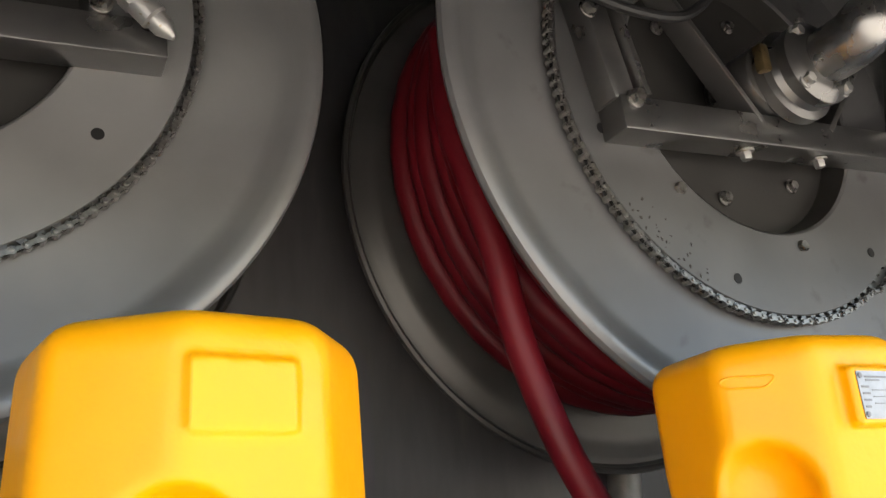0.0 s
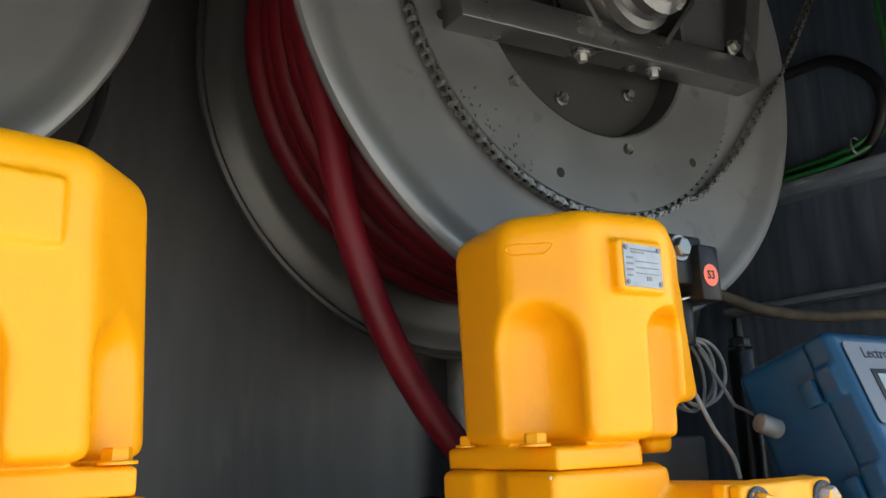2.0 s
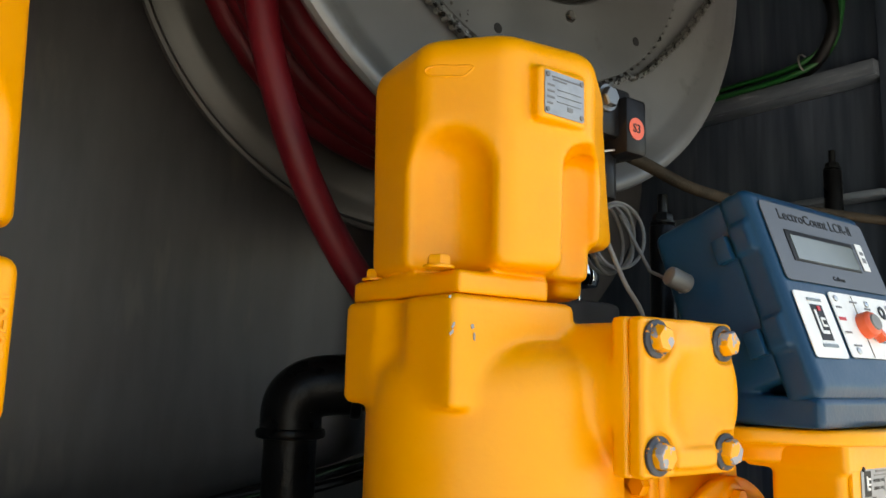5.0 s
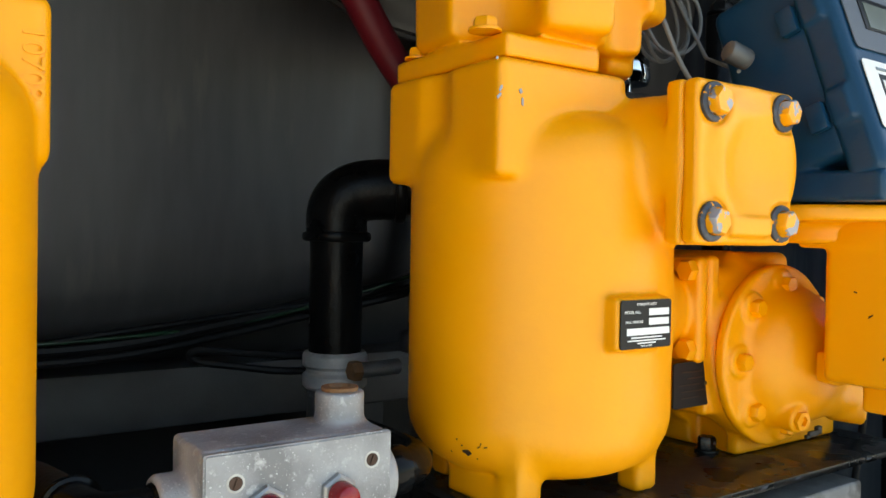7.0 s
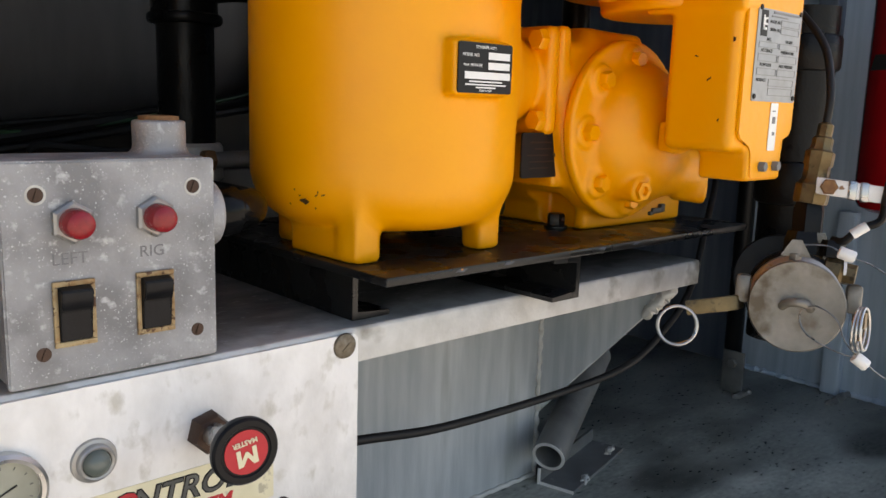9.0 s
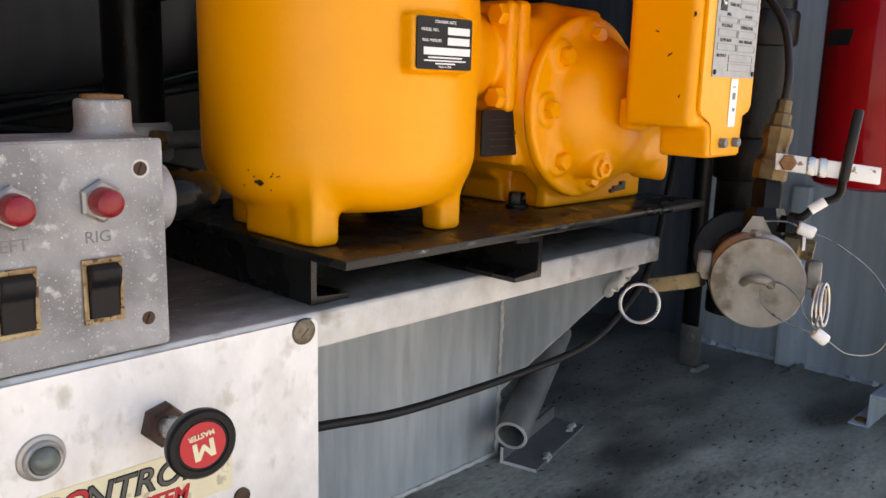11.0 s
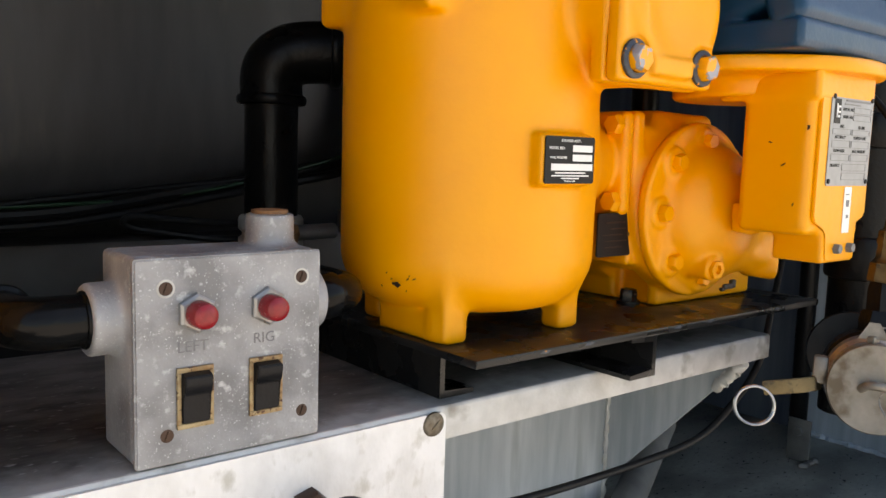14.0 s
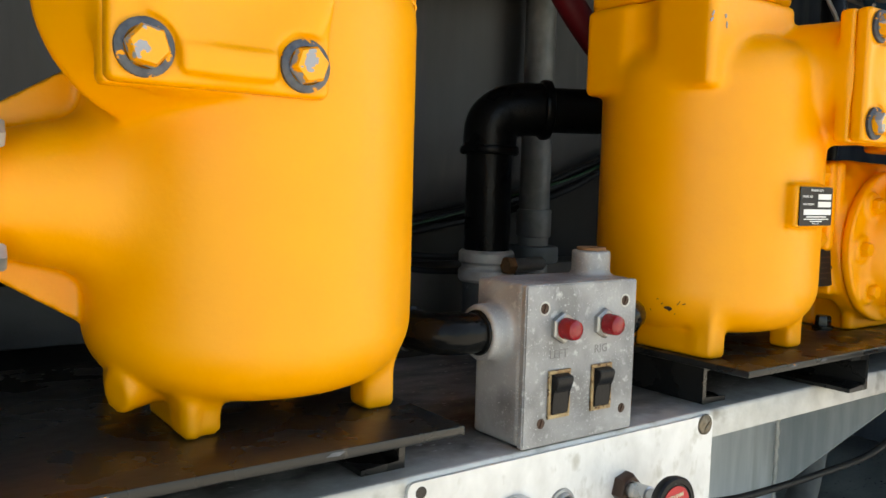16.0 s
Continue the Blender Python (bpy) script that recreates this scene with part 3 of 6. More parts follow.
# ---- shelf, front panel and mounts ----
def shelf():
    ob = thing("shelf", (0.2, 0.66, 0.245), "weathered aluminium shelf folded from sheet, carrying the meters", "shelf")
    prof = [(0.5335, 0.245), (0.86, 0.245), (0.86, 0.20), (0.857, 0.20), (0.857, 0.2415), (0.5335, 0.2415)]
    lip = [(0.53, 0.218), (0.53, 0.2415), (0.5306, 0.2432), (0.5318, 0.2446), (0.5335, 0.245), (0.5335, 0.2415), (0.533, 0.2395), (0.533, 0.218)]
    m = Matrix(((0, 0, 1, -0.572), (1, 0, 0, 0), (0, 1, 0, 0), (0, 0, 0, 1)))
    part("shelf_sheet", prism(prof, 1.635, m), SHELF_TOP, ob)
    part("front_lip", prism(lip, 1.635, m), ALU, ob, "folded front lip, edge rubbed bright")
    return ob


shelf()


def support_box():
    ob = thing("shelf_support", (0.2, 0.73, DECK_Z), "streaked grey steel support box under the shelf, welded to the deck", "support")
    top = 0.2412
    part("panel", box((0.2265, 0.733, (DECK_Z + top) / 2), (1.597, 0.006, top - DECK_Z), 0.001), GREY_PANEL, ob)
    # end plate cut back under the overhang
    m = Matrix(((0, 0, 1, 1.027), (1, 0, 0, 0), (0, 1, 0, 0), (0, 0, 0, 1)))
    part("end_plate", prism([(0.535, 0.2408), (0.535, 0.217), (0.733, 0.006), (0.733, DECK_Z), (0.86, DECK_Z), (0.86, 0.199), (0.84, 0.2408)], 0.006, m), GREY_PANEL, ob, "grey steel end plate cut to a slope")
    pts = [(1.0255 + 0.0012 * math.sin(i * 1.9), 0.7285, DECK_Z + (top - DECK_Z) * i / 60) for i in range(61)]
    part("weld_bead", tube(pts, lambda u: 0.0032 + 0.0009 * math.sin(u * 280), 8, curve=False), ALU, ob, "pale weld bead")
    pts = [(1.024 + 0.003 * math.sin(i * 1.7), 0.538 + 0.034 * i / 20, 0.213 - 0.036 * i / 20 + 0.002 * math.sin(i * 2.3)) for i in range(21)]
    part("weld_bead", tube(pts, lambda u: 0.006 + 0.0022 * math.sin(u * 60), 10, curve=False), ALU, ob, "lumpy pale weld under the shelf end")
    pts = [(0.55 + 0.475 * i / 60, 0.7285, DECK_Z + 0.002 + 0.001 * math.sin(i * 2.1)) for i in range(61)]
    part("weld_bead", tube(pts, 0.0034, 8, curve=False), ALU, ob, "pale weld bead")
    return ob


support_box()


def channel_mount(x0, x1, channels, label):
    """Black base plate on steel channels."""
    ob = thing("base_plate", ((x0 + x1) / 2, 0.66, 0.245), label, "mounting plate", "black mounting plates")
    part("plate", box(((x0 + x1) / 2, 0.645, 0.2865), (x1 - x0, 0.31, 0.007), 0.0015), BLACK, ob)
    for k in range(5):
        px = x0 + 0.02 + (x1 - x0 - 0.04) * ((k * 0.37 + 0.11) % 1.0)
        part("edge_chip", prism([(-0.006, -0.001), (0.003, -0.0014), (0.007, 0.0008), (-0.002, 0.0012)], 0.0006, face_front(px, 0.4903, 0.2875)), CHIPPED, ob, "bare chip on the plate edge")
    for x, s, y0 in channels:
        # web at x, flanges towards s; runs front to back
        prof = [(0, 0), (0.036 * s, 0), (0.036 * s, 0.004), (0.005 * s, 0.006), (0.005 * s, 0.032), (0.036 * s, 0.034), (0.036 * s, 0.0375), (0, 0.0375)]
        m = Matrix(((1, 0, 0, x), (0, 0, 1, y0), (0, 1, 0, 0.2455), (0, 0, 0, 1)))
        part("channel", prism(prof if s > 0 else prof[::-1], 0.795 - y0, m), BLACK, ob, "black steel channel")
    return ob


channel_mount(0.575, 1.09, ((0.586, 1, 0.545), (0.796, -1, 0.493)), "black painted steel plate on channels, scuffed front edge")
channel_mount(-0.30, 0.256, ((-0.25, 1, 0.545), (0.247, -1, 0.548)), "black painted steel plate on channels, scuffed front edge")


def front_panel():
    ob = thing("control_panel", (0.407, 0.526, -0.02), "pale brushed aluminium control panel with stains, screwed to the shelf front", "panel")
    part("sheet", prism(round_rect(0.342, 0.262, 0.006), 0.003, face_front(0.407, 0.5295, 0.111)), PANEL, ob)
    for x, z in ((0.5655, 0.234), (0.247, 0.234), (0.247, -0.005), (0.5655, -0.005)):
        if x < 0.4:
            part("hole", lathe([(0.0045, 0), (0.0045, 0.0004), (0, 0.0004)], axis_matrix((x, 0.5265, z), (0, -1, 0)), 20), GRIME, ob, "empty drilled hole")
            continue
        bm = lathe([(0.0098, 0), (0.0092, 0.0016), (0.0062, 0.0032), (0, 0.0036)], axis_matrix((x, 0.5265, z), (0, -1, 0)), 24)
        bm = box(None, (0.009, 0.0016, 0.0012), 0, bm, face_front(x, 0.5228, z) @ pose(0, 0, 0, 0, 0, 40))
        part("screw", bm, TARNISH, ob, "tarnished round-headed screw")
    # sticker
    m = face_front(0.430, 0.5264, 0.154)
    part("sticker", prism(round_rect(0.150, 0.038, 0.001), 0.0004, m), CREAM, ob, "cream sticker with black and red lettering")
    m2 = m @ Matrix.Translation((0, 0, 0.0006))
    # heavy slanted capitals with a paler core
    words("NTROL", 0.0225, m2 @ Matrix.Translation((0.0115, 0.0062, 0)), INK, ob, shear=0.25, spacing=1.02, bold=0.0009)
    words("NTROL", 0.0225, m2 @ Matrix.Translation((0.0115, 0.0062, 0.0003)), CORE_INK, ob, shear=0.25, spacing=1.02)
    words("CO", 0.0225, m2 @ Matrix.Translation((-0.0395, 0.0062, 0)), INK, ob, shear=0.25, spacing=1.02, bold=0.0009)
    words("CO", 0.0225, m2 @ Matrix.Translation((-0.0395, 0.0062, 0.0003)), KNOB_RED, ob, shear=0.25, spacing=1.02, bold=0.0003)
    words("SYSTEM", 0.0140, m2 @ Matrix.Translation((0.018, -0.0105, 0)), KNOB_RED, ob, shear=0.25, bold=0.0005)
    return ob


front_panel()


def pull_knob():
    ob = thing("push_pull_knob", (0.456, 0.526, 0.202), "black push-pull knob with a red centre, pulled out of the panel", "knob")
    c = (0.456, 0.5265, 0.1965)
    bm = hex_head((c[0], c[1], c[2]), (0, -1, 0), 0.0140, 0.010, spin=15)
    part("nut", bm, BRONZE, ob, "dark bronze hexagon nut")
    part("stem", lathe([(0.0075, 0), (0.0075, 0.02), (0.006, 0.021), (0.006, 0.045), (0, 0.045)], axis_matrix((0.456, 0.5165, 0.1970), (-0.05, -1, 0.10)), 20), STEEL, ob, "bright steel stem")
    m = axis_matrix((0.4535, 0.474, 0.2022), (-0.10, -1, 0.02))
    part("knob", lathe([(0.007, -0.008), (0.012, -0.006), (0.0195, -0.003), (0.021, 0.001), (0.021, 0.0045), (0.0195, 0.0062), (0.0160, 0.0062), (0.0152, 0.0052), (0, 0.0052)], m, 48), PLASTIC, ob)
    top = m @ Matrix.Translation((0, 0, 0.0053))
    part("emblem", lathe([(0.0138, 0), (0.0138, 0.0006), (0, 0.0006)], top, 48), KNOB_RED, ob, "red printed disc")
    face = face_front(0, 0, 0)
    turn = Matrix.Translation(top.translation + Vector((-0.1, -1, 0.02)).normalized() * 0.0009) @ pose(0, 0, 0, 0, 0, -5.7) @ face @ pose(0, 0, 0, 0, 0, 189)
    letter = [(-7, -5.5), (-7, 5.5), (-3.6, 5.5), (0, 0.3), (3.6, 5.5), (7, 5.5), (7, -5.5), (4, -5.5), (4, 1.3), (0.9, -3.2), (-0.9, -3.2), (-4, 1.3), (-4, -5.5)]
    part("letter_m", prism([(x * 0.00092, y * 0.00100) for x, y in letter][::-1], 0.0004, turn @ Matrix.Translation((0, 0.0030, -0.0002))), CREAM, ob, smooth=False)
    words("MASTER", 0.0044, turn @ Matrix.Translation((0, -0.0062, 0)), CREAM, ob, bold=0.00012)
    return ob


pull_knob()


def indicator_lamp():
    ob = thing("indicator_lamp", (0.384, 0.526, 0.196), "small clear indicator lamp with a metal ring on the panel", "lamp")
    m = axis_matrix((0.384, 0.5265, 0.196), (0, -1, 0))
    part("ring", lathe([(0.0138, 0), (0.0132, 0.0018), (0.0112, 0.0024), (0.0108, 0.0055), (0.0098, 0.0065), (0.0086, 0.0060), (0.0084, 0.0015), (0, 0.0015)], m, 40), ZINC, ob)
    part("lens", lathe([(0.0082, 0.001), (0.0082, 0.006), (0.0070, 0.0085), (0.0045, 0.0105), (0.002, 0.0113), (0, 0.0114)], m, 24), LCD, ob, "clear cloudy lens")
    return ob


def gauge():
    ob = thing("pressure_gauge", (0.333, 0.526, 0.191), "round pressure gauge with a chrome bezel on the panel", "gauge")
    m = axis_matrix((0.333, 0.5265, 0.191), (0, -1, 0))
    part("bezel", lathe([(0.0240, 0), (0.0240, 0.006), (0.022, 0.008), (0.0198, 0.0075), (0.0198, 0.003), (0, 0.003)], m, 48), STEEL, ob, "chrome bezel")
    part("dial", lathe([(0.0196, 0.0032), (0, 0.0034)], m, 48, caps=False), GLASS_DIAL, ob, "yellowed dial")
    part("needle", box(None, (0.013, 0.001, 0.0004), 0, None, face_front(0.335, 0.5228, 0.192) @ pose(0, 0, 0, 0, 0, 25)), INK, ob)
    for i in range(11):
        a = radians(225 - 27 * i)
        part("dial_mark", box(None, (0.0018, 0.0004, 0.0003), 0, None, face_front(0.333, 0.5229, 0.191) @ pose(0, 0, 0, 0, 0, math.degrees(a)) @ Matrix.Translation((0.0155, 0, 0))), CORE_INK, ob)
    return ob


indicator_lamp()
gauge()
solo("plug", lathe([(0.006, 0), (0.006, 0.002), (0.004, 0.003), (0, 0.003)], axis_matrix((0.512, 0.5265, 0.126), (0, -1, 0)), 20), BRONZE, (0.512, 0.526, 0.126),
     "small round steel plug in the panel", "plug")


# ---- switch box ----
def switch_box():
    ob = thing("switch_box", (0.404, 0.555, 0.2465), "corroded cast aluminium switch box with two red lamps and two rockers", "switch box")
    X0, X1, Z0, Z1, Y0 = 0.342, 0.4655, 0.2465, 0.374, 0.529

    def f(P):
        d = s_box(P, ((X0 + X1) / 2, 0.563, (Z0 + Z1) / 2 + 0.0005), ((X1 - X0) / 2, 0.0275, (Z1 - Z0) / 2), 0.0035)
        d = s_min(d, s_cyl(P, (0.324, 0.566, 0.334), (0.36, 0.566, 0.334), 0.0225, 0.003), 0.006)
        d = s_min(d, s_cyl(P, (0.44, 0.566, 0.334), (0.483, 0.566, 0.334), 0.0225, 0.004), 0.006)
        d = s_min(d, s_cyl(P, (0.4465, 0.565, 0.36), (0.4465, 0.565, 0.396), 0.0165, 0.002), 0.006)
        return np.maximum(d, -s_cyl(P, (0.30, 0.566, 0.334), (0.332, 0.566, 0.334), 0.0175, 0.001))
    part("body", cast("body", f, (0.318, 0.53, 0.240), (0.49, 0.60, 0.402), 0.0016, GALV), None, ob)
    part("cover", prism(round_rect(X1 - X0 + 0.001, Z1 - Z0, 0.0022, 3), 0.0065, face_front((X0 + X1) / 2, 0.5355, (Z0 + Z1) / 2), 0.0012), GALV, ob, "flat cast cover")
    part("plug", lathe([(0.0125, 0), (0.0125, 0.003), (0.008, 0.0035), (0.007, 0.001), (0, 0.001)], Matrix.Translation((0.4465, 0.565, 0.3955)), 24), RUST, ob, "rusted pipe plug")
    for x, z in ((0.3605, 0.3555), (0.4515, 0.3565), (0.3605, 0.265), (0.4525, 0.265)):
        if z > 0.3:
            part("screw_seat", plate_with_hole(0.0056, (x, 0.5292, z), (0, -1, 0), 0.0044, 0.0005, 24), ALU, ob, "bright worn ring")
        bm = lathe([(0.0042, 0), (0.0042, 0.0003), (0, 0.0006)], axis_matrix((x, 0.5292, z), (0, -1, 0)), 16)
        bm = box(None, (0.0062, 0.001, 0.0005), 0, bm, face_front(x, 0.5282, z) @ pose(0, 0, 0, 0, 0, 70))
        part("screw", bm, BRONZE, ob, "dark slotted screw")
    for x, word in ((0.3790, "LEFT"), (0.4265, "RIG")):
        z = 0.3395
        lamp = part("lamp_nut", hex_head((x, 0.529, z), (0, -1, 0), 0.0125, 0.0048, spin=30), ZINC, ob, "dull hexagon nut")
        m = axis_matrix((x, 0.524, z), (0, -1, 0))
        part("lamp_lens", lathe([(0.0086, 0), (0.0086, 0.002), (0.0083, 0.0090), (0.0075, 0.0113), (0.0055, 0.0127), (0.0028, 0.0133), (0, 0.0134)], m, 32), LENS_RED, ob, "red ribbed lens")
        # rocker with a rusty bezel
        zs = 0.2870
        w, h = 0.0235, 0.0385
        bm = None
        for cx, cz, sx, sz in ((0, h / 2 - 0.0016, w, 0.0032), (0, -h / 2 + 0.0016, w, 0.0032), (-w / 2 + 0.0014, 0, 0.0028, h - 0.0064), (w / 2 - 0.0014, 0, 0.0028, h - 0.0064)):
            bm = box((x - 0.001 + cx, 0.5280, zs + cz), (sx, 0.0022, sz), 0.0006, bm)
        part("bezel", bm, BEZEL, ob, "rusty brass bezel")
        prof = [(-0.016, -0.0005), (0.016, -0.0005), (0.016, 0.0022), (0.0145, 0.0075), (0.012, 0.0082), (0.0045, 0.0062), (0.002, 0.0035), (-0.0155, 0.0025)]
        mm = Matrix.Translation((x - 0.001 - 0.0088, 0.5285, zs)) @ Matrix(((0, 0, 1, 0), (0, -1, 0, 0), (1, 0, 0, 0), (0, 0, 0, 1)))
        part("rocker", prism(prof, 0.0176, mm, 0.0006), PLASTIC, ob, "black rocker switch tipped at the top")
        words(word, 0.0098, face_front(x - 0.002, 0.5289, 0.3185), GREY_INK, ob, label="faint hand-stamped letters")
    return ob


switch_box()
# conduit from the box
elbow = thing("conduit_elbow", (0.34, 0.566, 0.334), "glossy black conduit elbow screwed into the switch box", "conduit")
part("pipe", tube([(0.325, 0.566, 0.334), (0.314, 0.566, 0.334), (0.301, 0.568, 0.334), (0.292, 0.576, 0.334), (0.288, 0.590, 0.334), (0.287, 0.604, 0.334)], 0.0160, 20), GLOSS_BLACK, elbow)
part("rolled_rim", lathe([(0.0150, 0), (0.0182, 0.001), (0.0190, 0.004), (0.0182, 0.007), (0.0150, 0.008)], axis_matrix((0.287, 0.602, 0.334), (0, 1, 0)), 28, caps=False), GLOSS_BLACK, elbow)
part("lower_pipe", tube([(0.287, 0.604, 0.334), (0.283, 0.640, 0.333), (0.274, 0.690, 0.330), (0.268, 0.720, 0.318), (0.268, 0.730, 0.295), (0.268, 0.731, 0.246)], 0.0140, 18), ROPE, elbow, "dirty conduit running back and down to the shelf")
part("collar", rod((0.322, 0.566, 0.334), (0.341, 0.566, 0.334), 0.0182, 24, 0.002), GLOSS_BLACK, elbow)
nipple = thing("conduit", (0.50, 0.57, 0.32), "black iron conduit nipple beside the switch box", "conduit")
part("pipe", tube([(0.476, 0.567, 0.334), (0.500, 0.568, 0.334), (0.518, 0.582, 0.333), (0.526, 0.61, 0.332), (0.528, 0.70, 0.332)], 0.0145, 18), GLOSS_BLACK, nipple)
part("collar", rod((0.483, 0.567, 0.334), (0.500, 0.568, 0.334), 0.0175, 24, 0.002), GLOSS_BLACK, nipple)


# ---- strainers with their air-eliminator caps ----
def strainer(ax, m, label):
    """ax: the body's axis; m: the side of the outlet, 1 to the right and -1 to the left."""
    ay = 0.609
    ob = thing("strainer", (ax, ay, 0.29), label, "strainer", "yellow strainers")
    cx, cy = (ax - 0.013, 0.612) if m > 0 else (ax + 0.006, 0.653)          # cap and collar
    kx, ky, kz = (ax + 0.067, 0.47, 0.5585) if m > 0 else (ax - 0.064, 0.47, 0.555)   # inspection cover
    yk = 0.0 if m > 0 else 0.040
    turn = 216 if m > 0 else 234

    def body(P):
        d = s_cyl(P, (ax, ay, 0.311), (ax, ay, 0.60), 0.1125 if m > 0 else 0.1105, 0.046)
        # collar under the cap: a rectangle with corner lugs
        sq = s_box(P, (cx - 0.001, cy, 0.589), (0.094, 0.078, 0.044), 0.007) if m > 0 else s_box(P, (cx + 0.000, cy, 0.584), (0.108, 0.078, 0.049), 0.010)
        groove = s_cyl(P, (cx - 0.118, cy + 0.005, 0.5), (cx - 0.118, cy + 0.005, 0.70), 0.030, 0.002)
        sq = s_max(sq, -groove, 0.006)
        # front cut away under the cap's overhang beside the cover
        if m > 0:
            sq = s_max(sq, -s_box(P, (cx + 0.115, cy - 0.07, 0.61), (0.075, 0.045, 0.06), 0.01), 0.01)
        d = s_min(d, sq, 0.006)
        # neck to the inspection cover
        nk = s_cyl(P, (kx - 0.030 if m > 0 else kx - 0.016, ay - 0.03, kz - (0.001 if m > 0 else 0.010)), (kx, 0.475 + yk, kz), 0.0605 if m > 0 else 0.074, 0.010, 0.0600)
        d = s_min(d, nk, 0.007)
        d = s_min(d, s_box(P, (kx, 0.4725 + yk, kz), (0.061, 0.0075, 0.061), 0.003), 0.006)
        # outlet neck
        oz = 0.436
        d = s_min(d, s_cyl(P, (ax + m * 0.04, ay - 0.004, oz), (ax + m * (0.162 if m > 0 else 0.170), ay - 0.004, oz), 0.076 if m > 0 else 0.066, 0.004, 0.036 if m > 0 else 0.034), 0.03 if m > 0 else 0.016)
        fh, fo, wh = (0.050, 0.157, 0.080) if m > 0 else (0.048, 0.173, 0.080)
        d = s_min(d, s_box(P, (ax + m * fo, ay - 0.004, oz), (0.008, fh, fh), 0.006), 0.008)
        web = s_box(P, (ax + m * (0.105 if m > 0 else 0.115), ay - 0.004 if m > 0 else ay + 0.012, oz), (0.045 if m > 0 else 0.055, 0.007, wh), 0.003)
        # the web flares from the flange to the body
        web = np.maximum(web, np.abs(P[2] - oz) - (0.050 + 0.62 * np.clip(0.160 - m * (P[0] - ax), 0, 1)))
        d = s_min(d, web, 0.008 if m > 0 else 0.004)
        # feet
        for fx, fy in ((ax - 0.069, 0.549), (ax + 0.056, 0.544), (ax - 0.052, 0.666), (ax + 0.060, 0.676)) if m > 0 else ((ax - 0.055, 0.564), (ax + 0.072, 0.564), (ax - 0.066, 0.690), (ax + 0.062, 0.690)):
            d = s_min(d, s_box(P, (fx, fy, 0.326), (0.0125, 0.0125, 0.036), 0.005), 0.009)
        # rib beside the front foot, drain boss and nameplate boss
        d = s_min(d, s_box(P, (ax - (0.078 if m > 0 else 0.062), 0.588, 0.301), (0.0035, 0.040, 0.012), 0.003), 0.006)
        if m < 0:
            d = s_min(d, s_cyl(P, (ax - 0.04, 0.60, 0.325), (ax - 0.100, 0.578, 0.318), 0.0135, 0.003), 0.006)
        if m > 0:
            d = s_min(d, s_box(P, (ax - 0.003, 0.505, 0.4380), (0.0302, 0.018, 0.0206), 0.004), 0.004)
        # bottom stays above the plate
        return np.maximum(d, 0.2905 - P[2])
    part("body", cast("body", body, (ax - 0.188, 0.455, 0.285), (ax + 0.17, 0.745, 0.642), 0.003, YELLOW), None, ob)

    def cap(P):
        # eight-sided, narrowing slightly upwards
        z = P[2]
        taper = 0.003 * np.clip((0.85 - z) / 0.19, 0, 1) if m > 0 else 0.005 * np.clip((z - 0.66) / 0.20, 0, 1)
        d = None
        for k in range(8):
            a = radians(turn + 45 * k)
            e = (P[0] - cx) * math.cos(a) + (P[1] - cy) * math.sin(a) - ((0.096 if k > 5 else 0.1055) if m > 0 else 0.1065) + taper
            d = e if d is None else s_max(d, e, 0.008)
        d = s_max(d, z - (0.849 if m > 0 else 0.853), 0.028)
        d = s_max(d, 0.655 - z, 0.012)
        # bolt pockets with arched tops
        for a, rad, w in ((212, 0.113, 0.040), (40, 0.112, 0.034), (128, 0.112, 0.034)) if m > 0 else ((256, 0.108, 0.041), (322, 0.118, 0.030), (40, 0.112, 0.034), (140, 0.112, 0.034)):
            a = radians(a)
            px, py = cx + rad * math.cos(a), cy + rad * math.sin(a)
            pk = s_capsule(P, (px, py, 0.60), (px, py, 0.728 if m > 0 else 0.712), w)
            d = s_max(d, -pk, 0.010)
        if m > 0:
            # the bulge beside the second pocket stops above a narrower block
            for px, py, pr in ((0.0230, -0.0985, 0.0255), (0.0400, -0.0815, 0.0225)):
                d = s_max(d, -s_capsule(P, (cx + px, cy + py, 0.60), (cx + px, cy + py, 0.739), pr), 0.006)
            d = s_min(d, s_cyl(P, (cx + 0.0815, cy - 0.0465, 0.686), (cx + 0.066, cy - 0.042, 0.790), 0.025, 0.010), 0.016)
            d = s_min(d, s_box(P, (cx + 0.072, cy - 0.022, 0.668), (0.026, 0.028, 0.0265), 0.008), 0.006)
            q = (P[0] - cx) * math.cos(radians(325)) + (P[1] - cy) * math.sin(radians(325))
            d = s_max(d, -s_max(0.092 - q, z - 0.686, 0.008), 0.008)
        # flange
        fl = s_box(P, (cx - 0.038, cy + 0.002, 0.6425), (0.049, 0.076, 0.0095), 0.003) if m > 0 else s_box(P, (cx - 0.004, cy + 0.002, 0.6425), (0.100, 0.076, 0.0095), 0.003)
        d = s_min(d, fl, 0.005)
        # nameplate boss
        if m > 0:
            d = s_min(d, s_box(P, (cx - 0.013, cy - 0.1005, 0.7955), (0.027, 0.012, 0.0225), 0.003), 0.004)
        else:
            ca, sa = math.cos(radians(9)), math.sin(radians(9))
            Q = [(P[0] - cx) * ca + (P[1] - cy) * sa, -(P[0] - cx) * sa + (P[1] - cy) * ca, z]
            d = s_min(d, s_box(Q, (-0.0085, -0.0995, 0.8005), (0.0327, 0.0080, 0.0212), 0.003), 0.003)
        return np.maximum(d, 0.6335 - z)
    part("cap", cast("cap", cap, (cx - 0.145, cy - 0.145, 0.628), (cx + 0.145, cy + 0.145, 0.870), 0.003, YELLOW), None, ob)
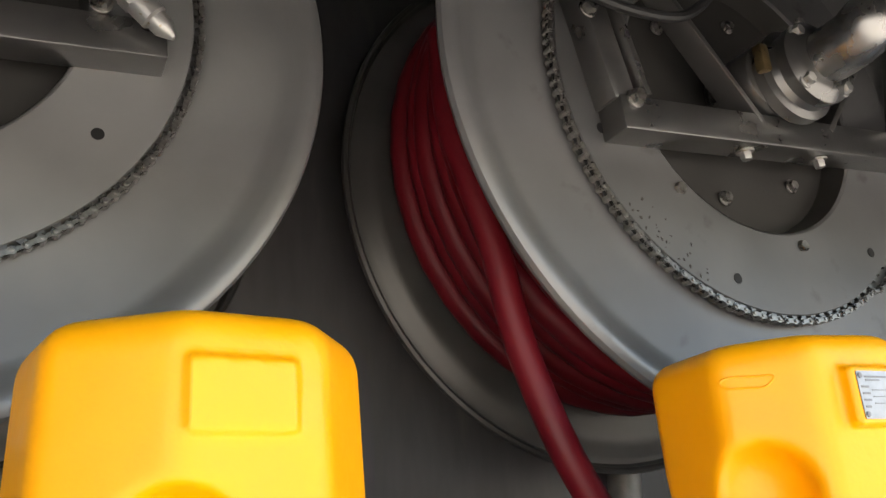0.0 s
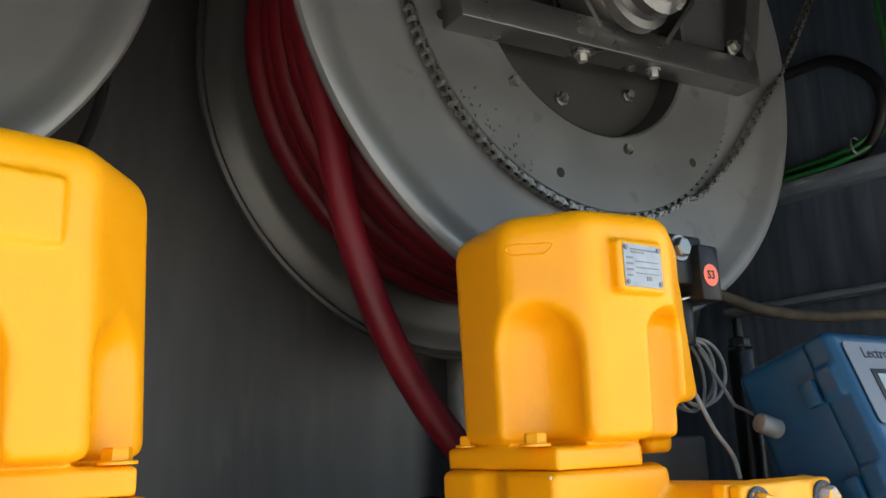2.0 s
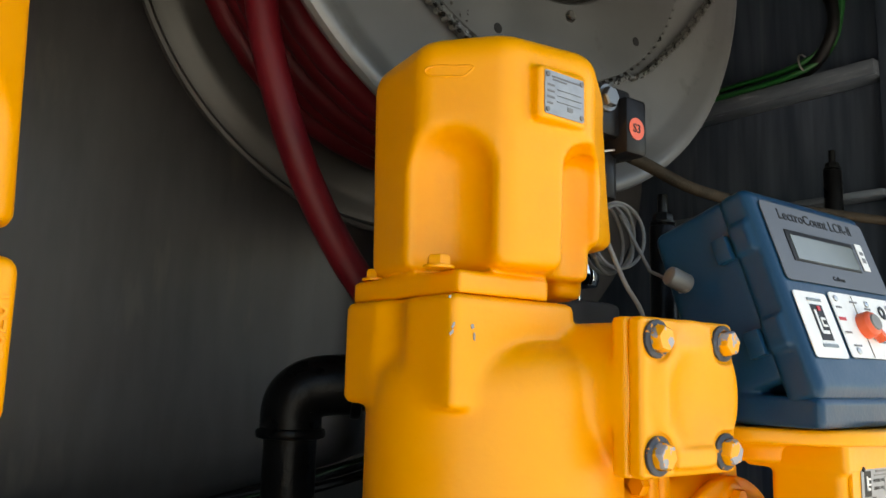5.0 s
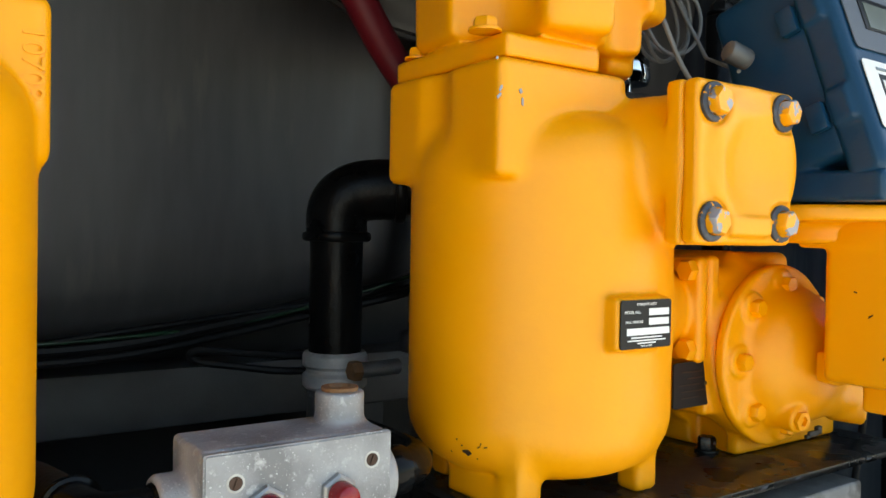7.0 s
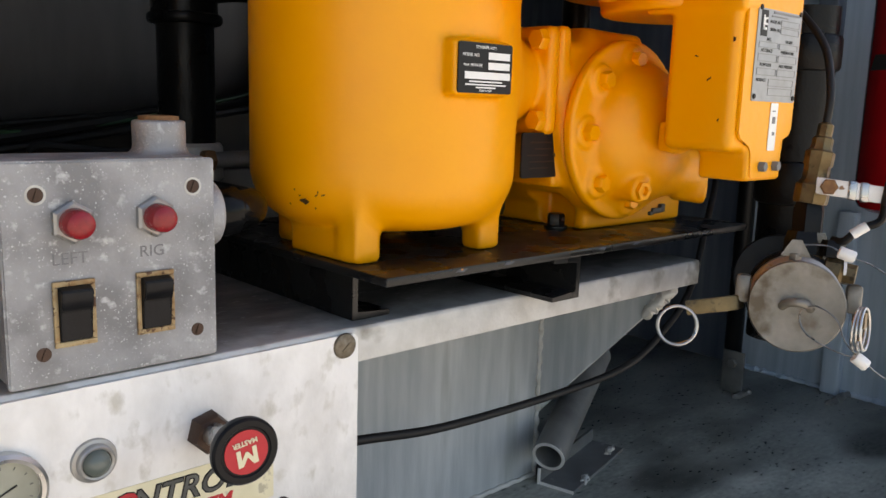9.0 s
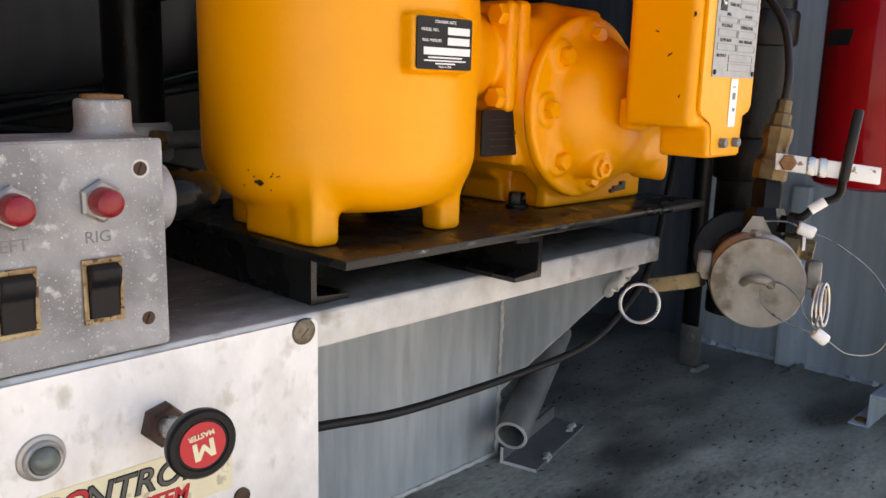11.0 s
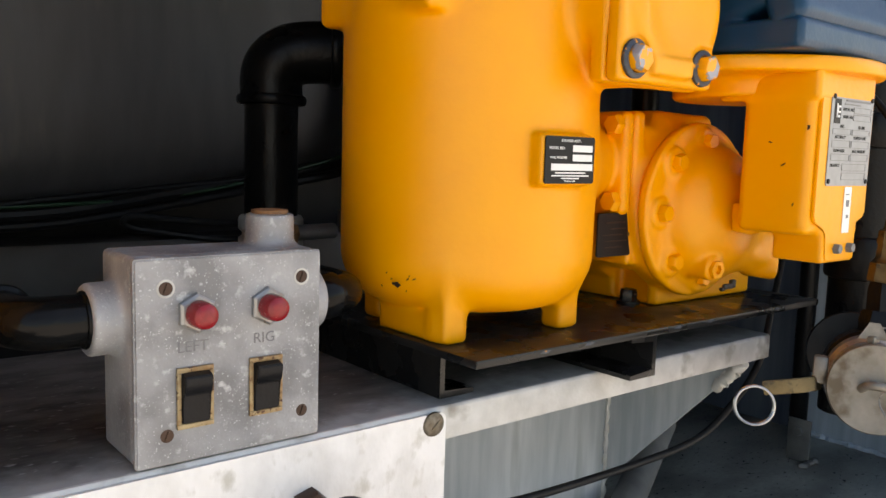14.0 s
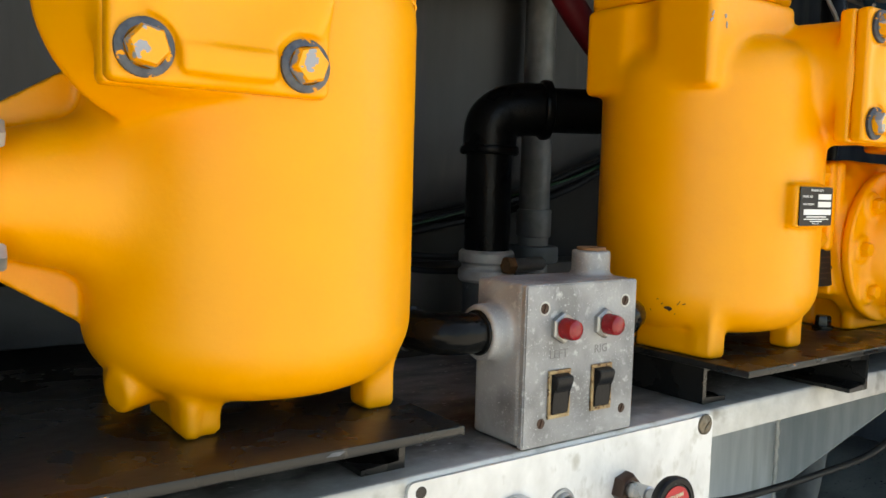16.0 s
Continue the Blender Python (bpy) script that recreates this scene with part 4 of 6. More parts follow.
    # bolts of the flange
    for bx, by in (((0.558 - 0.664) + ax, 0.556), (cx - 0.076, cy + 0.058), (cx + 0.085, cy + 0.058)) + (((ax + 0.091, 0.588),) if m < 0 else ()):
        part("bolt", hex_head((bx, by, 0.6525), (0, 0, 1), 0.0095, 0.008, washer=0.0125), YELLOW, ob)
    if m < 0:
        words("10708", 0.0165, face_front(cx + 0.097, cy - 0.0783, 0.592) @ pose(0, 0, 0, 0, 0, -90), YELLOW, ob, name="cast_number", depth=0.0012)
    # inspection cover
    def cover(Q):
        P = [Q[0], Q[1] - yk, Q[2]]
        d = s_box(P, (kx, 0.4580, kz), (0.0605, 0.0072, 0.0605), 0.0045)
        # round boss, hollowed in the middle, with scallops cut into its left and upper shoulders
        d = s_min(d, s_cyl(P, (kx + 0.006, 0.466, kz + 0.002), (kx + 0.006, 0.4465, kz + 0.002), 0.0560, 0.006), 0.006)
        for bx in (-1, 1):
            for bz in (-1, 1):
                d = s_max(d, -s_cyl(P, (kx + bx * 0.0435, 0.40, kz + bz * 0.0435), (kx + bx * 0.0435, 0.4505, kz + bz * 0.0435), 0.0168, 0.001), 0.003)
        d = s_max(d, -s_ball(P, (kx + 0.007, 0.4415, kz - 0.001), (0.042, 0.0125, 0.042)), 0.004)
        d = s_max(d, -s_ball(P, (kx - 0.050, 0.4415, kz + 0.002), (0.014, 0.0085, 0.032)), 0.004)
        d = s_max(d, -s_ball(P, (kx + 0.004, 0.4415, kz + 0.053), (0.032, 0.0085, 0.014)), 0.004)
        return s_min(d, s_box(P, (kx, 0.452, kz - 0.0465), (0.026, 0.007, 0.0075), 0.003), 0.003)
    part("inspection_cover", cast("inspection_cover", cover, (kx - 0.072, 0.436 + yk, kz - 0.072), (kx + 0.07, 0.472 + yk, kz + 0.07), 0.002, YELLOW), None, ob)
    for sx in (-1, 1):
        for sz in (-1, 1):
            c = (kx + sx * 0.0435, 0.4505 + yk, kz + sz * 0.0435)
            bolt = part("cover_bolt", hex_head(c, (0, -1, 0), 0.0108, 0.0085, washer=0.0005, spin=12 * sx), YELLOW_TOP, ob, "bolt with flaking yellow paint")
            part("washer", lathe([(0.0148, -0.0004), (0.0148, 0.002), (0.0135, 0.003), (0.0107, 0.0032)], axis_matrix(c, (0, -1, 0)), 28, caps=False), CHIPPED, ob, "chipped grey washer")
    # flange bolts of the outlet
    for sz in (-1, 1):
        for y in (0.566, 0.650):
            part("bolt", hex_head((ax + m * (0.1495 if m > 0 else 0.165), y, 0.436 + sz * (0.037 if m > 0 else 0.033)), (-m, 0, 0), 0.0105 if m > 0 else 0.0085, 0.009 if m > 0 else 0.006), YELLOW if m > 0 else ZINC, ob)
    if m < 0:
        part("mating_flange", box((ax - 0.190, ay - 0.004, 0.436), (0.016, 0.098, 0.098), 0.006), YELLOW, ob)
    if m > 0:
        # black data plate on the body
        fm = face_front(ax - 0.003, 0.4866, 0.4380)
        plate = part("nameplate", prism(round_rect(0.0555, 0.0362, 0.002), 0.001, fm), INK, ob, "black data plate with white boxes")
        t = fm @ Matrix.Translation((0, 0, 0.0013))
        for x, y, w in ((0.0135, 0.0090, 0.0225), (0.0135, 0.0018, 0.0225), (0.0020, -0.0054, 0.0470)):
            part("white_field", box(None, (w, 0.0052, 0.0003), 0, None, t @ Matrix.Translation((x, y, 0))), WHITE, plate)
        words("STRAINER ASS'Y.", 0.0030, t @ Matrix.Translation((0, 0.0148, 0)), WHITE, plate, depth=0.0002)
        words("MODEL NO.", 0.0032, t @ Matrix.Translation((-0.0155, 0.0090, 0)), WHITE, plate, depth=0.0002)
        words("MAX. PRESSURE", 0.0027, t @ Matrix.Translation((-0.0135, 0.0018, 0)), WHITE, plate, depth=0.0002)
        bars([(0, -0.0098, 0.034, 0.0011), (0, -0.0120, 0.042, 0.0010), (0, -0.0140, 0.020, 0.0010)], t, WHITE, plate)
        words("Made in USA", 0.0024, t @ Matrix.Translation((0, -0.0161, 0)), WHITE, plate, depth=0.0002)
        # chips in the enamel
        for x, y, z, w, h, s_ in ((0.5560, 0.5325, 0.608, 0.0012, 0.0045, -25), (0.5545, 0.5325, 0.6025, 0.0013, 0.0045, -40), (0.5745, 0.5325, 0.608, 0.0018, 0.003, 40), (0.5765, 0.5325, 0.6005, 0.0011, 0.0050, 5), (0.5520, 0.5325, 0.629, 0.0014, 0.002, 5)):
            part("paint_chip", prism([(-w, -h * 0.5), (w * 0.4, -h * 0.7), (w, h * 0.2), (w * 0.2, h * 0.6), (-w * 0.7, h * 0.4)], 0.0004, face_front(x, y + 0.0011, z) @ pose(0, 0, 0, 0, 0, s_)), PLATE, ob, "grey chip in the enamel")
        e = axis_matrix((0.5584, 0.5687, 0.3371), (-0.934, -0.358, -0.05))
        part("paint_chip", prism([(-0.004, -0.0010), (0.000, -0.0022), (0.0042, 0.0002), (0.0035, 0.0016), (0.0008, 0.0012), (-0.002, 0.0021)], 0.0008, e @ pose(0, 0, 0, 0, 0, 160)), BRONZE, ob, "dark chip in the enamel")
        for ang, z, w, h, s_ in ((197, 0.3405, 0.0010, 0.0006, 10), (205, 0.3415, 0.0016, 0.0006, 30), (208, 0.3420, 0.0020, 0.0005, 15), (206, 0.3440, 0.0010, 0.0004, 60), (195, 0.3450, 0.0007, 0.0007, 0), (203, 0.3310, 0.0008, 0.0006, 40), (190, 0.3330, 0.0009, 0.0004, 80)):
            rr = 0.0665 + math.sqrt(0.046 ** 2 - (0.357 - z) ** 2)
            nrm = Vector((math.cos(radians(ang)) * (rr - 0.0665), math.sin(radians(ang)) * (rr - 0.0665), z - 0.357)).normalized()
            q = Vector((ax + rr * math.cos(radians(ang)), ay + rr * math.sin(radians(ang)), z))
            part("paint_chip", prism([(-w, -h), (w * 0.7, -h * 0.6), (w, h), (-w * 0.4, h * 0.8)], 0.0005, axis_matrix(q, nrm) @ pose(0, 0, 0, 0, 0, s_)), BRONZE, ob, "small dark chip in the enamel")
        # embossed foundry mark on the cap's facet
        ca, sa = math.cos(radians(216)), math.sin(radians(216))
        own = []
        for k in range(28):
            b_ = 2 * math.pi * k / 28
            uu, vv = -0.0060 + 0.0195 * math.cos(b_) * (1 + 0.10 * math.sin(3 * b_)), 0.814 + (0.0060 + 0.0020 * math.cos(2 * b_ + 0.6)) * math.sin(b_)
            own.append((cx + 0.1046 * ca - sa * uu, cy + 0.1046 * sa + ca * uu, vv))
        part("foundry_mark", tube(own, 0.0011, 6, closed=True, curve=False), YELLOW, ob)
        # silver plate on the cap
        fm = face_front(cx - 0.013, cy - 0.1128, 0.7955)
        plate = part("nameplate", prism(round_rect(0.045, 0.036, 0.002), 0.0008, fm), PLATE, ob, "silver data plate with four rivets")
        t = fm @ Matrix.Translation((0, 0, 0.0009))
        bars([(0.002, 0.0135, 0.033, 0.0012), (-0.006, 0.011, 0.016, 0.001), (-0.016, 0.006, 0.008, 0.0016), (-0.016, 0.001, 0.008, 0.0016), (-0.016, -0.004, 0.008, 0.0016), (-0.017, -0.009, 0.006, 0.0016),
              (0.005, 0.0035, 0.028, 0.0005), (0.005, -0.0015, 0.028, 0.0005), (0.005, -0.0065, 0.028, 0.0005), (0.006, -0.0105, 0.006, 0.0035)], t, GREY_INK, plate)
        for sx in (-1, 1):
            for sz in (-1, 1):
                part("rivet", lathe([(0.0023, 0), (0.002, 0.0009), (0, 0.0013)], t @ Matrix.Translation((sx * 0.0195, sz * 0.0145, 0)), 12), GREY_INK, plate)
    return ob


strainer(0.664, 1, "yellow enamelled strainer with octagonal cap, data plates and bolted cover")
strainer(0.156, -1, "yellow enamelled strainer with octagonal cap and a blank plate")


# ---- flow meter ----
def meter():
    ob = thing("flow_meter", (0.92, 0.62, 0.29), "yellow enamelled flow meter with a round bolted cover", "flow meter")
    cx, cz = 0.915, 0.3905

    def body(P):
        d = s_cyl(P, (cx, 0.548, cz), (cx, 0.70, cz), 0.085, 0.006)
        d = s_min(d, s_box(P, (0.868, 0.615, 0.428), (0.030, 0.050, 0.048), 0.01), 0.02)
        d = s_min(d, s_box(P, (0.8375, 0.606, 0.436), (0.0078, 0.051, 0.051), 0.005), 0.006)
        d = s_min(d, s_box(P, (0.970, 0.620, 0.313), (0.088, 0.062, 0.0225), 0.004), 0.006)
        d = s_min(d, s_box(P, (0.842, 0.64, 0.380), (0.010, 0.08, 0.045), 0.004), 0.006)
        d = s_max(d, -s_box(P, (0.870, 0.594, 0.310), (0.026, 0.022, 0.017), 0.003), 0.004)
        d = s_min(d, s_box(P, (cx + 0.02, 0.63, 0.44), (0.05, 0.06, 0.05), 0.01), 0.02)
        return d
    part("body", cast("body", body, (0.80, 0.535, 0.285), (1.07, 0.73, 0.515), 0.003, YELLOW), None, ob)

    def cover(P):
        d = s_cyl(P, (cx, 0.536, cz), (cx, 0.5475, cz), 0.0885, 0.003)
        d = s_min(d, s_ball(P, (cx + 0.010, 0.540, cz - 0.002), (0.071, 0.052, 0.071)), 0.012)
        d = s_min(d, s_cyl(P, (cx + 0.02, 0.550, cz - 0.027), (cx + 0.112, 0.526, cz - 0.0445), 0.036, 0.006, 0.0265), 0.016)
        d = s_min(d, s_cyl(P, (cx + 0.085, 0.534, cz - 0.060), (cx + 0.108, 0.508, cz - 0.064), 0.0125, 0.003), 0.005)
        d = s_min(d, s_cyl(P, (cx - 0.018, 0.53, cz - 0.053), (cx - 0.022, 0.500, cz - 0.055), 0.0125, 0.003), 0.006)
        for k in range(8):
            a = radians(181 + 45 * k)
            d = s_min(d, s_cyl(P, (cx + 0.0690 * math.cos(a), 0.531, cz + 0.0690 * math.sin(a)), (cx + 0.0690 * math.cos(a), 0.545, cz + 0.0690 * math.sin(a)), 0.0145, 0.002), 0.004)
        return d
    part("cover", cast("cover", cover, (0.815, 0.480, 0.285), (1.055, 0.556, 0.486), 0.0025, YELLOW), None, ob)
    for k in range(8):
        a = radians(181 + 45 * k)
        part("bolt", hex_head((cx + 0.0690 * math.cos(a), 0.531, cz + 0.0690 * math.sin(a)), (0, -1, 0), 0.0088, 0.008, spin=20 * k), YELLOW, ob)
    part("drain_bolt", plate_with_hole(0.0095, (cx - 0.022, 0.500, cz - 0.055), (-0.1, -1, -0.05), 0.005, 0.004, 6), YELLOW, ob)
    part("side_plate", prism(round_rect(0.050, 0.042, 0.003), 0.002, face_front(0.8115, 0.562, 0.367)), INK, ob, "black data plate under the flange")
    bars([(0.0, 0.012, 0.030, 0.0014), (0.004, 0.006, 0.024, 0.0012), (-0.004, 0.000, 0.030, 0.0012), (0.002, -0.006, 0.034, 0.0012), (-0.002, -0.012, 0.026, 0.0012)], face_front(0.8115, 0.5595, 0.367), BRONZE, ob)
    part("rivet", lathe([(0.0022, 0), (0.0018, 0.001), (0, 0.0013)], axis_matrix((0.832, 0.5598, 0.367), (0, -1, 0)), 12), BRASS, ob)
    for x, y in ((0.874, 0.588), (1.045, 0.585)):
        part("foot_bolt", hex_head((x, y, 0.2905), (0, 0, 1), 0.009, 0.012, washer=0.012), BLACK, ob, "oily black bolt")
    # register bracket
    def bracket(P):
        d = s_box(P, (0.926, 0.438, 0.450), (0.051, 0.034, 0.072), 0.008)
        d = s_min(d, s_box(P, (0.926, 0.448, 0.512), (0.053, 0.048, 0.016), 0.004), 0.004)
        d = s_min(d, s_box(P, (0.936, 0.426, 0.368), (0.032, 0.024, 0.016), 0.003), 0.006)
        d = s_min(d, s_cyl(P, (0.91, 0.475, 0.384), (0.897, 0.468, 0.384), 0.012, 0.003), 0.006)
        d = s_min(d, s_box(P, (0.905, 0.478, 0.388), (0.014, 0.008, 0.014), 0.003), 0.004)
        return d
    br = part("register_bracket", cast("register_bracket", bracket, (0.85, 0.395, 0.335), (0.99, 0.515, 0.535), 0.0025, YELLOW), None, ob)
    part("bolt", hex_head((0.8965, 0.4675, 0.384), (-0.8, -0.6, 0), 0.0085, 0.006), YELLOW, br)
    def flange(P):
        d = s_cyl(P, (0.935, 0.50, 0.519), (0.935, 0.50, 0.533), 0.118, 0.004)
        return s_min(d, s_cyl(P, (0.935, 0.50, 0.50), (0.935, 0.50, 0.52), 0.075, 0.004), 0.012)
    part("register_flange", cast("register_flange", flange, (0.80, 0.37, 0.495), (1.065, 0.63, 0.54), 0.0028, YELLOW), None, ob)
    for y, z, w, h, turn_ in ((0.4285, 0.4395, 0.0028, 0.0008, 30), (0.4420, 0.459, 0.0020, 0.0007, -20), (0.4170, 0.405, 0.0016, 0.0007, 60), (0.4080, 0.4720, 0.0014, 0.0022, 10)):
        part("paint_chip", prism([(-w, -h), (w * 0.6, -h * 0.7), (w, h * 0.6), (-w * 0.5, h)], 0.0005, Matrix.Translation((0.8751, y, z)) @ Matrix(((0, 0, -1, 0), (-1, 0, 0, 0), (0, 1, 0, 0), (0, 0, 0, 1))) @ pose(0, 0, 0, 0, 0, turn_)), BRONZE, ob, "dark chip in the enamel")
    fm = face_front(0.928, 0.4045, 0.455)
    door = part("front_plate", prism([(-0.046, 0.066), (-0.046, -0.060), (-0.042, -0.066), (-0.026, -0.071), (-0.021, -0.077), (-0.020, -0.098), (-0.017, -0.1005), (0.023, -0.0985), (0.026, -0.095), (0.027, -0.074), (0.030, -0.068), (0.048, -0.063), (0.052, -0.057), (0.052, 0.066)][::-1], 0.0035, fm, 0.0008), YELLOW, ob, "yellow front plate with a stepped foot")
    t = fm @ Matrix.Translation((0.009, 0.008, 0.0036))
    plate = part("nameplate", prism(round_rect(0.080, 0.082, 0.002), 0.0008, t), PLATE, ob, "etched silver data plate with a black mark")
    u = t @ Matrix.Translation((0, 0, 0.0009))
    for text, x, y in (("MODEL NO.", -0.0085, 0.0265), ("SERIAL NO.", -0.0085, 0.0200), ("MFG.", -0.018, 0.0115), ("US GPM", 0.019, 0.0115), ("ACCURACY", -0.0205, 0.0020), ("TEMPERATURE", 0.0175, 0.0020),
                       ("FLOW RATE", -0.0205, -0.0100), ("MAX. PRESSURE", 0.0175, -0.0100), ("PRODUCT", -0.0265, -0.0230)):
        words(text, 0.0038, u @ Matrix.Translation((x, y, 0)), INK, plate, depth=0.0002, bold=0.00008)
    bars([(0.010, 0.0345, 0.048, 0.0018), (-0.002, 0.0312, 0.030, 0.0010)], u, GREY_INK, plate)
    # outlined fields
    for x, y, w, h in ((0.0185, 0.0265, 0.034, 0.0050), (0.0185, 0.0200, 0.034, 0.0050), (-0.0185, 0.0068, 0.034, 0.0046), (0.0185, 0.0068, 0.034, 0.0046), (-0.0185, -0.0040, 0.034, 0.0060), (0.0185, -0.0040, 0.034, 0.0060),
                       (-0.0185, -0.0158, 0.034, 0.0056), (0.0185, -0.0158, 0.034, 0.0056), (0.0100, -0.0245, 0.046, 0.0060), (0.0100, -0.0325, 0.046, 0.0060)):
        own = None
        for ox, oy, sx, sy in ((0, h / 2, w, 0.0004), (0, -h / 2, w, 0.0004), (w / 2, 0, 0.0004, h - 0.0004), (-w / 2, 0, 0.0004, h - 0.0004)):
            own = box(None, (sx, sy, 0.0003), 0, own, u @ Matrix.Translation((x + ox, y + oy, 0.00015)))
        part("field_frame", own, GREY_INK, plate)
    part("mark", box(None, (0.0115, 0.0215, 0.0004), 0, None, u @ Matrix.Translation((-0.0290, 0.0245, 0))), INK, plate, "black square emblem")
    bars([(-0.0307, 0.0250, 0.002, 0.012), (-0.0285, 0.0200, 0.006, 0.002), (-0.0270, 0.0285, 0.005, 0.0015), (-0.0290, 0.0262, 0.0015, 0.006), (-0.0270, 0.0238, 0.005, 0.0015)], u @ Matrix.Translation((0, 0, 0.0003)), WHITE, plate, "emblem_bar")
    for sx in (-1, 1):
        for sz in (-1, 1):
            part("rivet", lathe([(0.0024, 0), (0.002, 0.001), (0, 0.0014)], u @ Matrix.Translation((sx * 0.0362, sz * 0.0370, 0)), 12), INK, plate)
    tag = part("tag", prism(round_rect(0.0135, 0.042, 0.001), 0.0006, face_front(0.9415, 0.4008, 0.4000)), WHITE, ob, "narrow white paper tag, smudged")
    bars([(0.0, 0.006, 0.005, 0.006), (0.001, -0.006, 0.004, 0.003), (-0.001, 0.014, 0.005, 0.001)], face_front(0.9415, 0.4001, 0.4000), GREY_INK, tag)
    for x in (0.9260, 0.9510):
        part("screw", hex_head((x, 0.4015, 0.3650), (0, -1, 0), 0.0048, 0.006), GREY_INK, ob, "dark sealing screw")
    return ob


meter()


# ---- electronic register ----
def register():
    ob = thing("register_head", (0.935, 0.50, 0.535), "blue enamelled electronic register with a display and a red rotary knob", "meter register")
    # tilted frame: x right, y up the face, z out of the face
    tilt = Matrix.Translation((0.935, 0.4335, 0.661)) @ pose(0, 0, 0, 90 - 19, 0, 0)
    R = np.array(tilt.to_3x3())
    T = np.array(tilt.translation)

    def local(P):
        rel = [P[i] - T[i] for i in range(3)]
        return [sum(rel[i] * R[i, k] for i in range(3)) for k in range(3)]

    def housing(P):
        L = local(P)
        d = s_box(L, (0.001, 0.003, -0.0645), (0.1045, 0.088, 0.0435), 0.010)
        d = s_min(d, s_box(P, (0.935, 0.495, 0.5475), (0.106, 0.098, 0.0130), 0.006), 0.005)
        return np.maximum(d, 0.5345 - P[2])

    def lid(P):
        L = local(P)
        d = s_box(L, (0, -0.009, -0.0135), (0.106, 0.099, 0.0155), 0.008)
        d = s_min(d, s_box(L, (0, -0.009, -0.002), (0.101, 0.093, 0.005), 0.006), 0.006)
        for y in (0.045, -0.045):
            d = s_min(d, s_box(L, (-0.104, y, -0.016), (0.0055, 0.015, 0.010), 0.002), 0.002)
        return d
    part("housing", cast("housing", housing, (0.80, 0.37, 0.53), (1.07, 0.68, 0.82), 0.003, BLUE), None, ob)
    part("lid", cast("lid", lid, (0.79, 0.36, 0.52), (1.08, 0.52, 0.80), 0.0025, BLUE), None, ob)
    for y in (0.042, -0.048):
        part("latch", box(None, (0.009, 0.024, 0.016), 0.002, None, tilt @ Matrix.Translation((-0.1075, y, -0.036))), BLUE, ob)
    t = tilt @ Matrix.Translation((-0.003, 0, 0.0052)) @ Matrix.Translation((0, -0.003, 0)) @ Matrix.Diagonal((1.0, 0.87, 1.0, 1.0))
    face = part("faceplate", prism(round_rect(0.192, 0.090, 0.006), 0.0008, t @ Matrix.Translation((0.004, 0.046, 0))), LCR_GREY, ob, "grey printed faceplate")
    u = t @ Matrix.Translation((0, 0, 0.0011))
    words("LectroCount LCR-II", 0.0170, u @ Matrix.Translation((0.002, 0.078, 0)), INK, face, bold=0.0002)
    words("Gallons", 0.0075, u @ Matrix.Translation((0.004, 0.010, 0)), INK, face)
    disp = part("display", box(None, (0.126, 0.036, 0.0012), 0.0004, None, t @ Matrix.Translation((-0.004, 0.042, 0.0012))), INK, ob, "dark display window")
    part("glass", box(None, (0.116, 0.028, 0.0006), 0, None, t @ Matrix.Translation((-0.003, 0.040, 0.0022))), LCD, disp, "grey-green blank display")
    st = part("sticker", prism(round_rect(0.013, 0.034, 0.001), 0.0006, u @ Matrix.Translation((0.073, 0.045, 0.0002))), WHITE, ob, "small white sticker")
    bars([(0.073, 0.050, 0.006, 0.004), (0.073, 0.041, 0.006, 0.006)], u @ Matrix.Translation((0, 0, 0.0009)), GREY_INK, st)
    lab = part("label", prism(round_rect(0.056, 0.070, 0.004), 0.0008, t @ Matrix.Translation((-0.064, -0.046, 0))), WHITE, ob, "white label with a black emblem")
    part("emblem", box(None, (0.020, 0.038, 0.0004), 0, None, u @ Matrix.Translation((-0.062, -0.044, 0))), INK, lab)
    bars([(-0.0675, -0.043, 0.0035, 0.024), (-0.062, -0.0545, 0.012, 0.0035), (-0.0585, -0.040, 0.0075, 0.0025), (-0.0618, -0.044, 0.002, 0.009), (-0.0585, -0.0475, 0.0075, 0.0025)],
         u @ Matrix.Translation((0, 0, 0.0003)), WHITE, lab, "emblem_bar")
    bars([(-0.0595, -0.029, 0.005, 0.005)], u @ Matrix.Translation((0, 0, 0.0004)), KNOB_RED, lab, "emblem_dot")
    bars([(-0.062, -0.0685, 0.026, 0.0035), (-0.062, -0.0195, 0.024, 0.003)], u, LCD, lab)
    ctl = part("control_plate", prism(round_rect(0.118, 0.072, 0.004), 0.0010, t @ Matrix.Translation((0.030, -0.043, 0))), WHITE, ob, "cream plate round the rotary knob")
    rows = [(-0.020, -0.024, 0.010, 0.002), (-0.020, -0.052, 0.012, 0.002), (-0.012, -0.066, 0.014, 0.002), (0.012, -0.016, 0.014, 0.002), (0.036, -0.022, 0.012, 0.002), (0.040, -0.060, 0.014, 0.002),
            (0.070, -0.031, 0.012, 0.002), (0.072, -0.072, 0.014, 0.002)]
    bars(rows, u @ Matrix.Translation((0, 0, 0.0002)), GREY_INK, ctl)
    bars([(-0.021, -0.037, 0.012, 0.0035)], u @ Matrix.Translation((0, 0, 0.0002)), KNOB_RED, ctl)
    part("seam", box(None, (0.0008, 0.070, 0.0004), 0, None, u @ Matrix.Translation((0.012, -0.043, 0.0003))), BRASS, ctl)
